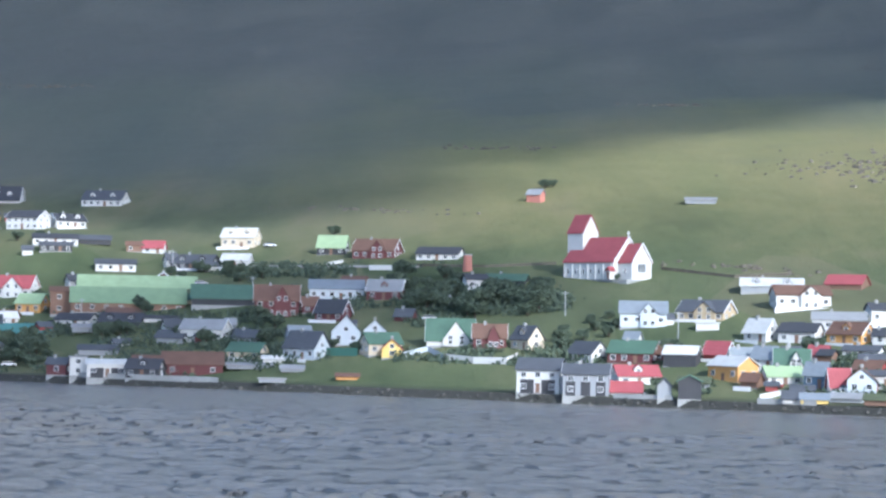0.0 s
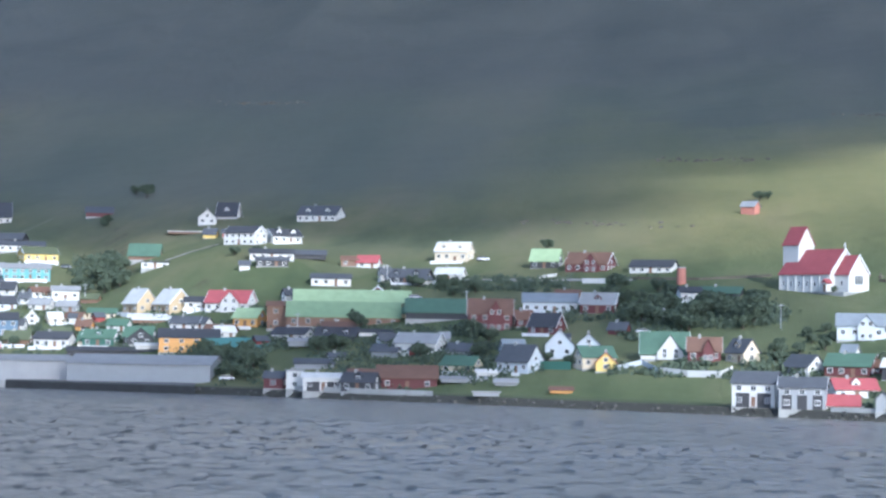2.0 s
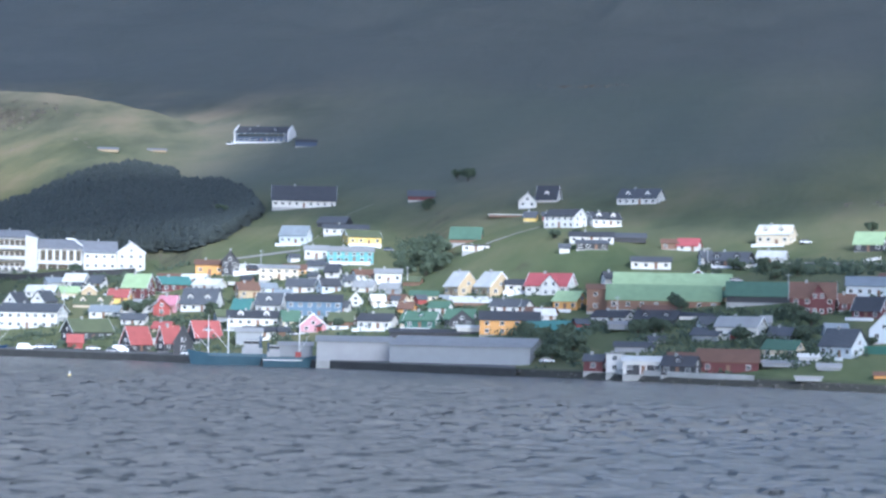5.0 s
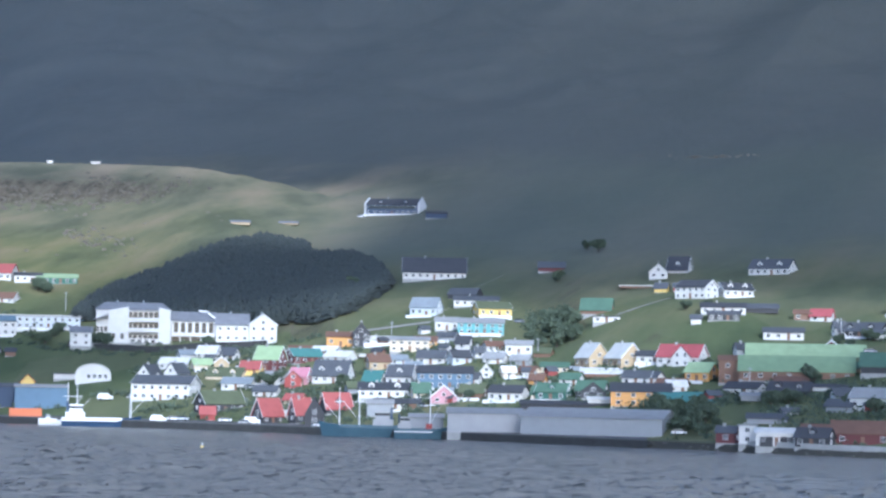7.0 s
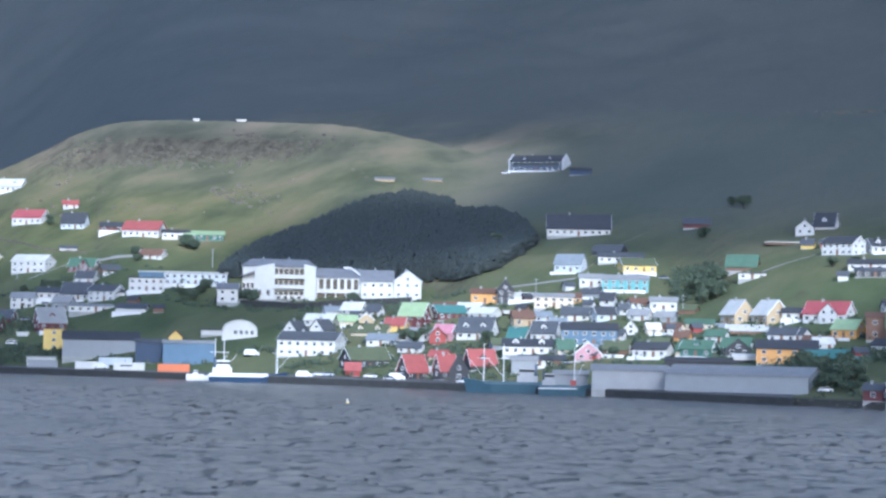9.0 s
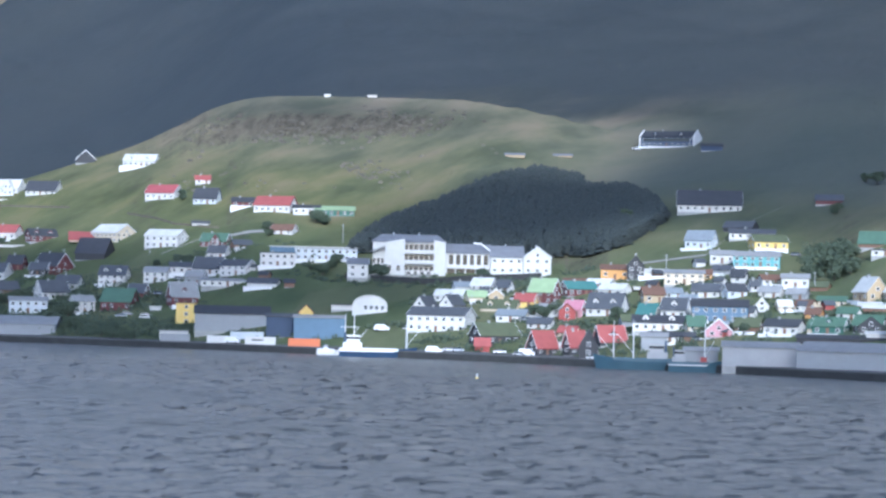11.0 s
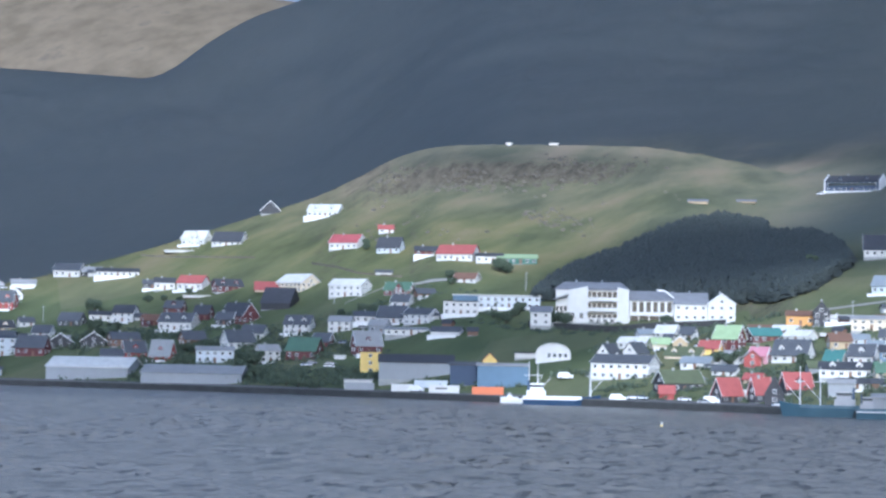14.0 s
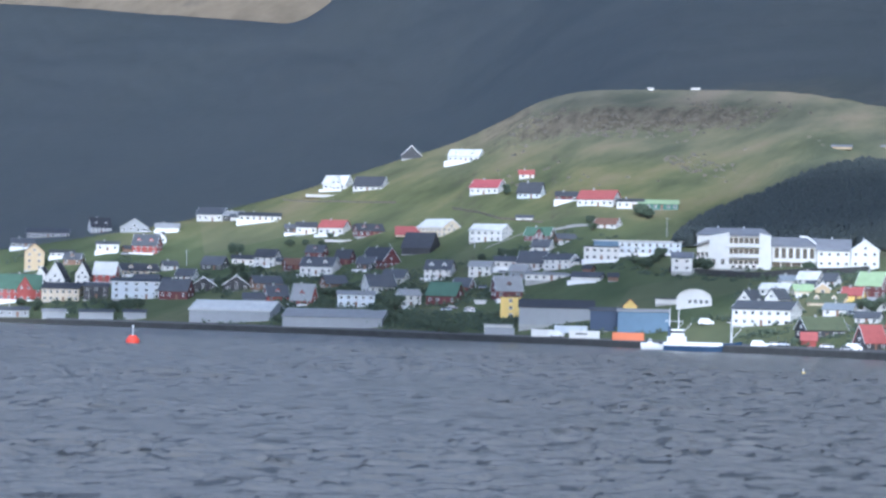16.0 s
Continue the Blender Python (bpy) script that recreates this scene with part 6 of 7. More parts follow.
def car(x, y, az, material, label, big=False):
    t = thing("van" if big else "car", pose(x, y, ground(x, y) + 0.3, 0, 0, az), label, "vehicle", "parked vehicles")
    l, h = (5.4, 2.3) if big else (4.2, 1.45)
    part("body", Shape().box(-l / 2, l / 2, -0.9, 0.9, 0.3, h * 0.6), material, t)
    part("cabin", Shape().hexa([(-l * 0.4, -0.8, h), (l * 0.2, -0.8, h), (l * 0.2, 0.8, h), (-l * 0.4, 0.8, h)], [(-l * 0.46, -0.88, h * 0.6), (l * 0.34, -0.88, h * 0.6), (l * 0.34, 0.88, h * 0.6), (-l * 0.46, 0.88, h * 0.6)]), GLASS if not big else material, t)
    for a in (-0.3, 0.3):
        for b in (-0.85, 0.85):
            w = part("wheel", Shape().drum(0, 0, -0.12, 0.12, 0.34, 0.34), WALL["K"], t)
            w.matrix_local = pose(l * a, b, 0.34, 90, 0, 0)


def buoy(x, y, r, material, label):
    t = thing("buoy", pose(x, y, 0), label, "buoy")
    part("float", Shape().drum(0, 0, -0.5, r * 0.45, r * 0.95, r, 16).drum(0, 0, r * 0.45, r * 1.1, r, r * 0.5, 16), material, t, soft=False)
    part("mast", Shape().drum(0, 0, r * 1.1, r * 2.2, 0.16, 0.1, 8), TRIM, t)
    part("lantern", Shape().drum(0, 0, r * 2.2, r * 2.6, 0.25, 0.25, 8), TRIM, t)


vessel(-216.9, 643.9, 198.6, 23.6, 6.5, 2.6, HULL, "blue-green fishing vessel with white deckhouse at the quay", house_at=-0.25, masts=(0.05, 0.3))
vessel(-197.0, 636.5, 17.2, 14.9, 6.0, 2.2, HULL, "dark teal coaster with rusty red net drum at the quay", house_at=-0.3, masts=(0.2,), cargo=WALL["R"])
vessel(-317.2, 674.9, 25.2, 24.0, 6.0, 2.0, NAVY, "navy and white fishing vessel with tall masts", house_at=-0.32, masts=(-0.42, -0.3, 0.42))
vessel(-337.5, 680.6, 26.4, 7.5, 3.4, 1.2, TRIM, "small white open boat at the quay", house_at=-0.1, masts=())
container(-369.9, 693.5, 28.1, 10.5, WALL["W"], "white quay container with dark lettering", True)
container(-351.1, 689.8, 27.0, 10.7, ORANGE, "orange steel container on the quay", False)
container(-388.5, 697.0, 29.1, 7.5, WALL["W"], "white container among quay clutter", False)
container(-408.3, 701.6, 30.2, 10.5, WALL["G"], "grey-white container on the quay", False)
container(-385.3, 712.5, 28.4, 12.0, WALL["L"], "pale blue stacked container on the quay", False)
car(-297.5, 677.0, 23, TRIM, "white van parked on the quay", True)
car(-262.0, 668.5, 21, TRIM, "white van parked on the quay", True)
car(-383.4, 698.2, 13, TRIM, "white van parked on the quay", True)
car(-295.3, 684.4, 28, TRIM, "white car parked by the quay", False)
car(-292.7, 685.3, 6, WALL["L"], "pale car parked by the quay", False)
car(-449.6, 750.1, 30, TRIM, "white car parked beside a house", False)
car(-460.2, 753.8, 34, WALL["G"], "grey car parked beside a house", False)
car(-461.1, 751.1, 51, TRIM, "white car parked beside a house", False)
car(-275.7, 680.1, 30, TRIM, "white car parked on the waterfront", False)
car(-263.9, 667.6, 16, WALL["G"], "grey car parked on the waterfront", False)
car(-448.1, 746.7, 34, TRIM, "white car parked on the slope", False)
car(-631.7, 724.5, 29, TRIM, "white car parked by the shore road", False)
car(-338.1, 723.5, 30, TRIM, "white van parked behind the quay", True)
car(-119.4, 630.7, 17, TRIM, "white car parked by the warehouse", False)
car(76.7, 524.9, -20, WALL["R"], "red car parked below the houses", False)
car(-236.1, 658.6, 39, TRIM, "white car parked by red-roofed sheds", False)
buoy(-441.3, 538.0, 2.07, RUST, "red navigation buoy with a pale mast afloat")
buoy(-217.3, 521.5, 0.45, WALL["Y"], "small yellow mooring buoy afloat")
for x, y, a, k in parked:
    car(x, y, a, TRIM if k == 3 else WALL["G"], "white car parked beside a house" if k == 3 else "grey car parked beside a house")


# ---- walls, tracks and small works on the slope ----
def low_wall(pts, h, thick, material, label, name="low_wall"):
    """A wall or fence run between points of the plan, standing on the ground."""
    s = Shape()
    for (xa, ya), (xb, yb) in zip(pts[:-1], pts[1:]):
        n = max(1, int(math.hypot(xb - xa, yb - ya) / 4))
        for i in range(n):
            e = []
            for u in (i / n, (i + 1) / n):
                x, y = xa + (xb - xa) * u, ya + (yb - ya) * u
                z = ground(x, y)
                e.append([(x, y, z - 0.6), (x, y, z + h), (x, y + thick, z + h), (x, y + thick, z - 0.6)])
            s.hexa(e[0], e[1])
    tagged(new(name, s.mesh(name, material)), label, "wall")


def track(pts, width, label):
    """A gravel road draped over the slope."""
    v, f = [], []
    for (xa, ya), (xb, yb) in zip(pts[:-1], pts[1:]):
        n = max(1, int(math.hypot(xb - xa, yb - ya) / 3))
        for i in range(n + 1):
            x, y = xa + (xb - xa) * i / n, ya + (yb - ya) * i / n
            for k in (-0.5, 0.5):
                v.append((x, y + k * width, ground(x, y + k * width) + 0.12))
    f = [(2 * i, 2 * i + 2, 2 * i + 3, 2 * i + 1) for i in range(len(v) // 2 - 1)]
    me = bpy.data.meshes.new("road")
    me.from_pydata(v, [], f)
    me.materials.append(ROAD)
    tagged(new("road", me), label, "road", kind="structure")


def brick_tower(x, y, az, w, h):
    t = thing("brick_kiln_tower", pose(x, y, ground(x, y) - 0.5, 0, 0, az), "squat orange-red brick tower beside a house", "tower")
    part("shaft", Shape().drum(0, 0, 0, h, w / 2, w * 0.44, 12), WALL["S"], t)
    part("coping", Shape().drum(0, 0, h, h + 0.4, w * 0.5, w * 0.5, 12), CONCRETE, t)


def pole(x, y, h):
    t = thing("utility_pole", pose(x, y, ground(x, y)), "slender grey utility pole on the slope", "pole", "utility poles")
    part("shaft", Shape().drum(0, 0, -0.5, h, 0.14, 0.1, 8), STEEL, t)
    part("crossarm", Shape().box(-0.9, 0.9, -0.08, 0.08, h - 0.6, h - 0.45), STEEL, t)


low_wall([(1.0, 590.2), (8.2, 583.1), (16.6, 578.7), (19.6, 583.6)], 1.7, 0.3, WALL["W"], "long white garden wall above the shore meadow", "low_wall")
low_wall([(-32.2, 609.9), (-22.2, 605.3)], 2.2, 0.3, WALL["E"], "dark green board fence beside a house", "board_fence")
low_wall([(-10.1, 598.0), (-3.5, 602.8), (1.0, 590.2)], 1.4, 0.3, WALL["L"], "pale blue garden fence", "board_fence")
low_wall([(-23.6, 730.3), (-11.8, 725.3)], 1.6, 0.3, WALL["W"], "white terrace wall on the slope", "low_wall")
low_wall([(-392.1, 804.1), (-368.7, 800.4), (-345.5, 795.9), (-309.0, 802.4)], 2.4, 0.3, WEED, "dark retaining wall below the hospital", "retaining_wall")
low_wall([(-38.0, 744.1), (-32.6, 747.1)], 1.0, 0.3, WALL["W"], "short white terrace wall", "low_wall")
low_wall([(39.2, 517.6), (51.9, 509.6)], 0.9, 0.3, CONCRETE, "pale concrete slip along the waterline", "low_wall")
low_wall([(69.3, 498.7), (81.1, 491.6)], 1.0, 0.3, CONCRETE, "pale concrete slip along the waterline", "low_wall")
low_wall([(72.2, 515.7), (78.5, 519.5)], 1.0, 0.3, WALL["W"], "white wall above the shore", "low_wall")
low_wall([(-673.5, 936.5), (-637.3, 934.0), (-599.7, 927.4)], 0.9, 0.3, ROCK, "dry stone field wall on the hill", "low_wall")
low_wall([(-557.9, 911.7), (-517.5, 884.9), (-490.3, 877.9)], 0.9, 0.3, ROCK, "dry stone field wall on the hill", "low_wall")
low_wall([(66.3, 691.5), (85.7, 668.9), (101.8, 665.8)], 0.9, 0.3, ROCK, "dry stone field wall behind the church", "low_wall")
low_wall([(-15.2, 735.3), (13.7, 719.4), (35.7, 715.5)], 0.8, 0.3, ROCK, "dry stone field wall on the slope", "low_wall")
low_wall([(-97.3, 598.6), (-81.1, 589.9), (-56.1, 576.0)], 1.1, 0.3, CONCRETE, "pale concrete slip along the waterline", "low_wall")
track([(-177.5, 813.6), (-171.8, 820.3), (-166.0, 832.6), (-163.1, 841.8)], 3.5, "pale gravel track climbing past white houses")
track([(-288.2, 820.0), (-270.6, 828.3), (-255.0, 836.2), (-258.4, 894.3), (-255.6, 945.0)], 4, "pale gravel road climbing between the houses")
track([(-472.4, 865.8), (-456.1, 866.3), (-490.1, 862.7), (-496.5, 839.8)], 3.5, "pale track on the hillside")
track([(-89.0, 751.6), (-62.7, 751.5), (-34.1, 740.4), (-6.5, 729.3)], 4, "pale road along the upper houses")
brick_tower(7.8, 716.1, -1, 3.0, 5.3)
pole(-309.0, 680.2, 9)
pole(-313.3, 745.6, 7)
pole(34.2, 632.3, 7)
pole(61.2, 590.0, 7)
pole(-89.0, 751.6, 7)
pole(-107.8, 682.0, 7)
pole(-196.7, 773.6, 7)
pole(-260.2, 803.4, 7)
pole(-642.1, 819.5, 7)
pole(-542.8, 835.9, 7)
pole(-503.3, 841.8, 7)
pole(-317.1, 821.2, 8)
pole(-420.7, 860.0, 8)
pole(-57.9, 696.6, 7)


# ---- trees ----
def leaf_tree(seed):
    """A wind-bent broadleaf: tapered trunk, limbs, and a crown of many small leaf clumps; built at unit height."""
    rng = random.Random(seed)
    t = thing("tree", pose(0, 0, -50), "low wind-bent broadleaf tree with dark green crown", "tree", "village trees")
    s = Shape().drum(0, 0, -0.1, 0.45, 0.05, 0.03, 7)
    lumps = []
    for i in range(9):
        a, r = 2.4 * i + rng.random(), 0.16 + 0.22 * rng.random()
        c = Vector((r * math.cos(a), r * math.sin(a), 0.38 + 0.42 * rng.random()))
        lumps.append((c, 0.15 + 0.13 * rng.random()))
        w = 0.015
        s.hexa([(-w, -w, 0.3), (w, -w, 0.3), (w, w, 0.3), (-w, w, 0.3)], [(c.x - w / 2, c.y - w / 2, c.z), (c.x + w / 2, c.y - w / 2, c.z), (c.x + w / 2, c.y + w / 2, c.z), (c.x - w / 2, c.y + w / 2, c.z)])
    part("trunk", s, BARK, t)
    g = Shape()
    for c, r in lumps:
        for _ in range(60):
            d = Vector((rng.gauss(0, 1), rng.gauss(0, 1), rng.gauss(0, 1))).normalized() * r * (0.55 + 0.5 * rng.random())
            p = c + d
            q = Euler((rng.random() * 6, rng.random() * 6, rng.random() * 6)).to_matrix()
            k = len(g.v)
            for u, v in ((-1, -0.6), (1, -0.7), (0.8, 0.8), (-0.9, 0.6)):
                g.v.append(p + q @ Vector((u * 0.075, v * 0.075, 0.02 * u * v)))
            g.f.append((k, k + 1, k + 2, k + 3))
    part("crown", g, LEAF, t, "dark green leaves with gaps")
    return t


TREES = [leaf_tree(i) for i in range(5)]
placed = []


def tree(x, y, h, k):
    placed.append((x, y, h, k % 5))


tree(21.0, 659.1, 4.9, 0)
tree(9.2, 651.5, 6.6, 4)
tree(21.6, 654.2, 4.6, 0)
tree(25.8, 652.0, 4.5, 4)
tree(-8.8, 658.8, 5.0, 3)
tree(-6.3, 660.1, 4.5, 4)
tree(-2.2, 659.4, 5.0, 3)
tree(23.9, 652.0, 4.4, 0)
tree(-0.0, 657.3, 4.9, 3)
tree(20.3, 654.9, 5.2, 3)
tree(21.7, 655.7, 4.4, 2)
tree(-0.2, 668.4, 5.8, 3)
tree(23.8, 649.0, 4.1, 1)
tree(3.2, 672.2, 6.1, 4)
tree(26.4, 643.1, 4.8, 4)
tree(21.3, 659.5, 4.3, 2)
tree(19.7, 662.3, 5.5, 0)
tree(12.6, 659.4, 5.1, 3)
tree(5.0, 649.2, 4.8, 4)
tree(9.3, 639.9, 5.4, 2)
tree(-4.2, 659.0, 6.2, 4)
tree(16.1, 665.7, 6.7, 1)
tree(7.2, 641.5, 5.3, 1)
tree(15.2, 668.2, 5.8, 3)
tree(15.5, 661.9, 5.1, 3)
tree(27.4, 643.5, 6.1, 4)
tree(9.0, 655.2, 5.3, 1)
tree(14.4, 660.5, 5.1, 4)
tree(24.0, 637.2, 4.5, 1)
tree(-7.7, 667.7, 5.1, 1)
tree(1.3, 705.7, 4.0, 2)
tree(4.7, 691.5, 4.7, 0)
tree(-12.0, 711.5, 5.8, 3)
tree(0.5, 706.0, 4.4, 4)
tree(-13.3, 702.2, 4.3, 4)
tree(-9.5, 684.5, 5.4, 4)
tree(-4.9, 690.7, 4.0, 4)
tree(-14.7, 698.9, 4.8, 2)
tree(0.1, 679.2, 4.9, 1)
tree(-194.3, 812.6, 7.3, 4)
tree(-195.9, 819.0, 5.4, 2)
tree(-204.5, 823.8, 6.5, 2)
tree(-195.8, 823.9, 4.6, 4)
tree(-193.7, 789.1, 4.9, 1)
tree(-192.9, 794.2, 4.0, 0)
tree(-188.4, 790.1, 5.2, 2)
tree(-53.1, 660.3, 5.3, 0)
tree(-47.4, 649.3, 4.7, 4)
tree(-48.3, 634.8, 4.1, 1)
tree(-48.6, 632.1, 4.3, 3)
tree(-52.3, 652.2, 4.7, 2)
tree(-23.1, 612.7, 2.5, 3)
tree(-29.1, 618.8, 2.5, 3)
tree(-29.8, 617.8, 2.6, 1)
tree(-96.4, 660.2, 4.2, 3)
tree(-97.2, 655.0, 4.3, 0)
tree(-93.0, 660.0, 3.4, 2)
tree(-99.8, 662.7, 3.8, 0)
tree(-93.1, 663.7, 3.9, 2)
tree(-90.8, 658.9, 4.0, 0)
tree(-128.7, 654.3, 5.6, 4)
tree(-126.5, 661.8, 4.1, 1)
tree(-132.6, 666.7, 4.9, 4)
tree(-119.7, 655.5, 3.8, 2)
tree(-119.7, 661.8, 4.6, 4)
tree(-119.1, 649.4, 5.1, 3)
tree(-120.1, 660.2, 3.9, 2)
tree(-118.2, 631.9, 5.0, 0)
tree(-113.1, 628.6, 3.8, 0)
tree(-109.4, 635.4, 3.3, 1)
tree(-115.7, 641.1, 5.5, 0)
tree(-114.2, 643.5, 5.5, 0)
tree(-111.2, 629.0, 3.2, 0)
tree(-91.2, 693.0, 4.8, 1)
tree(-91.1, 689.2, 4.7, 4)
tree(-89.3, 700.1, 3.0, 4)
tree(-88.6, 685.7, 3.8, 2)
tree(-77.4, 744.9, 3.2, 0)
tree(-84.4, 736.0, 3.2, 4)
tree(-65.5, 740.2, 3.5, 3)
tree(-57.8, 728.7, 4.0, 4)
tree(-64.5, 725.4, 3.1, 2)
tree(-80.0, 747.9, 3.9, 4)
tree(-59.7, 739.6, 2.7, 2)
tree(-88.6, 742.5, 3.3, 0)
tree(-70.2, 746.1, 3.9, 1)
tree(-68.5, 737.2, 3.3, 4)
tree(42.2, 885.1, 3.2, 4)
tree(39.0, 881.3, 3.8, 0)
tree(40.4, 619.2, 2.8, 3)
tree(46.8, 611.0, 2.4, 3)
tree(47.3, 609.7, 2.8, 1)
tree(41.1, 609.5, 2.9, 1)
tree(45.8, 623.5, 2.7, 2)
tree(30.6, 589.1, 3.4, 4)
tree(33.1, 591.7, 2.6, 2)
tree(91.4, 566.6, 2.8, 0)
tree(90.3, 562.8, 2.9, 4)
tree(93.1, 563.0, 3.0, 0)
tree(56.2, 565.0, 2.9, 0)
tree(57.0, 568.7, 4.8, 0)
tree(59.1, 561.2, 3.9, 3)
tree(47.5, 518.1, 2.2, 4)
tree(50.9, 536.0, 3.0, 1)
tree(47.9, 531.0, 2.7, 2)
tree(51.5, 677.0, 2.9, 0)
tree(-202.0, 815.5, 5.4, 4)
tree(-194.4, 799.6, 5.3, 0)
tree(-195.8, 806.3, 6.1, 3)
tree(-189.6, 797.6, 4.9, 0)
tree(-201.2, 814.3, 7.3, 0)
tree(-199.5, 824.6, 6.4, 0)
tree(-200.5, 817.7, 4.6, 4)
tree(-204.4, 814.4, 3.5, 3)
tree(-207.6, 806.4, 4.7, 0)
tree(-201.6, 793.4, 5.1, 2)
tree(-338.4, 814.6, 4.4, 4)
tree(-333.0, 804.8, 3.8, 3)
tree(-336.1, 812.8, 3.4, 3)
tree(-387.4, 817.6, 4.4, 0)
tree(-418.3, 828.8, 4.0, 3)
tree(-404.4, 818.2, 3.7, 1)
tree(-411.8, 812.9, 2.8, 4)
tree(-408.1, 829.6, 2.6, 3)
tree(-406.6, 826.5, 4.3, 1)
tree(-286.1, 742.2, 3.7, 0)
tree(-281.8, 733.6, 4.9, 4)
tree(-279.2, 739.1, 4.7, 1)
tree(-252.0, 731.0, 2.7, 2)
tree(-254.4, 731.8, 4.3, 2)
tree(-210.5, 699.7, 3.3, 1)
tree(-211.2, 703.8, 2.9, 4)
tree(-210.8, 702.4, 4.0, 2)
tree(-206.8, 704.0, 3.0, 0)
tree(-199.7, 698.9, 3.4, 3)
tree(-287.3, 739.6, 4.2, 0)
tree(-592.9, 806.1, 5.5, 1)
tree(-594.8, 797.2, 4.6, 0)
tree(-585.7, 796.4, 4.2, 0)
tree(-586.3, 796.4, 5.5, 3)
tree(-598.3, 796.2, 3.8, 0)
tree(-603.8, 806.8, 6.2, 1)
tree(-594.0, 795.6, 3.8, 2)
tree(-518.8, 753.6, 4.8, 1)
tree(-528.1, 773.3, 5.5, 2)
tree(-527.4, 780.7, 4.5, 0)
tree(-534.4, 774.6, 4.2, 0)
tree(-517.7, 752.3, 3.6, 2)
tree(-472.0, 730.9, 4.8, 2)
tree(-471.4, 733.7, 5.1, 4)
tree(-482.8, 736.0, 6.5, 2)
tree(-487.1, 755.6, 4.3, 2)
tree(-486.3, 753.2, 6.7, 1)
tree(-427.7, 702.1, 4.0, 4)
tree(-439.1, 710.1, 3.7, 3)
tree(-448.1, 716.2, 4.1, 0)
tree(-429.5, 702.3, 3.4, 3)
tree(-424.9, 701.7, 3.5, 2)
tree(-403.5, 807.2, 4.7, 2)
tree(-406.7, 824.8, 3.9, 2)
tree(-408.3, 812.8, 3.1, 1)
tree(-405.4, 817.9, 3.6, 3)
tree(-402.8, 807.5, 3.7, 0)
tree(-442.6, 885.6, 5.0, 3)
tree(-454.2, 903.7, 3.6, 4)
tree(-451.2, 896.6, 3.7, 4)
tree(-447.3, 887.7, 5.7, 1)
tree(-442.0, 885.1, 3.9, 3)
tree(-477.0, 821.2, 4.2, 4)
tree(-474.0, 822.7, 4.6, 1)
tree(-487.1, 820.2, 3.7, 1)
tree(-482.5, 829.5, 3.0, 0)
tree(-472.3, 818.4, 4.2, 4)
tree(-454.7, 857.8, 3.5, 1)
tree(-462.1, 869.4, 3.5, 1)
tree(-459.9, 869.2, 3.6, 2)
tree(-608.5, 742.0, 3.4, 4)
tree(-617.2, 736.5, 3.1, 4)
tree(-609.0, 732.2, 2.9, 4)
tree(-606.1, 735.7, 3.5, 4)
tree(-604.6, 739.8, 4.8, 0)
tree(-617.5, 740.1, 3.1, 0)
tree(-649.5, 727.1, 4.4, 4)
tree(-654.1, 733.6, 3.8, 3)
tree(-661.4, 731.9, 4.1, 2)
tree(-561.5, 735.7, 4.5, 0)
tree(-559.1, 738.6, 3.4, 3)
tree(-421.6, 744.2, 4.3, 3)
tree(-606.7, 862.1, 2.9, 3)
tree(-597.1, 861.3, 2.4, 3)
tree(-599.9, 872.6, 3.1, 1)
tree(-540.9, 932.8, 3.2, 3)
tree(-526.2, 934.3, 3.6, 4)
tree(-536.1, 924.6, 3.1, 3)
tree(-613.0, 858.8, 3.7, 3)
tree(-627.6, 838.4, 6.6, 0)
tree(-140.9, 796.9, 2.9, 1)
tree(-148.0, 792.1, 3.7, 4)
tree(-302.3, 784.7, 3.3, 1)
tree(-295.8, 774.2, 3.4, 4)
tree(30.8, 599.7, 3.3, 1)
tree(32.4, 607.0, 3.0, 0)
tree(44.0, 599.1, 3.4, 4)
tree(32.4, 599.9, 3.1, 3)
tree(37.3, 598.1, 3.1, 3)
tree(-65.9, 638.2, 4.3, 3)
tree(-66.1, 643.5, 4.4, 3)
tree(-66.4, 643.2, 4.4, 0)
tree(-65.4, 653.5, 4.9, 1)
tree(-73.8, 645.9, 4.5, 4)
tree(-38.5, 802.5, 4.0, 1)
tree(-38.3, 804.8, 3.0, 0)
tree(-20.9, 608.0, 2.7, 0)
tree(-20.7, 607.9, 3.7, 4)
tree(-312.6, 911.3, 6.6, 1)
tree(-223.8, 986.2, 5.9, 0)
tree(-231.2, 996.7, 4.5, 4)
tree(-228.7, 934.1, 4.6, 4)
tree(-229.7, 933.0, 3.5, 1)
tree(27.4, 664.0, 5.1, 2)
tree(30.0, 662.2, 4.2, 1)
tree(27.0, 650.4, 5.2, 4)
tree(30.4, 667.1, 5.2, 0)
tree(16.1, 669.7, 4.1, 0)
tree(28.0, 670.8, 4.7, 4)
tree(23.3, 654.3, 4.9, 0)
tree(17.5, 661.9, 6.0, 0)
tree(22.0, 670.3, 3.8, 1)
tree(-376.5, 804.0, 6.5, 3)
tree(-381.0, 806.5, 5.2, 1)
tree(-383.4, 808.2, 6.0, 0)

for i, (x, y, h, k) in enumerate(placed):
    m = pose(x, y, ground(x, y) - 0.1, 0, 0, 77 * i)
    if i < 5:
        o = TREES[i]
        o.matrix_world = m @ Matrix.Scale(h, 4)
    else:
        o = copy_thing(TREES[k], m)
        o.scale = (h * 1.15, h * 1.15, h)


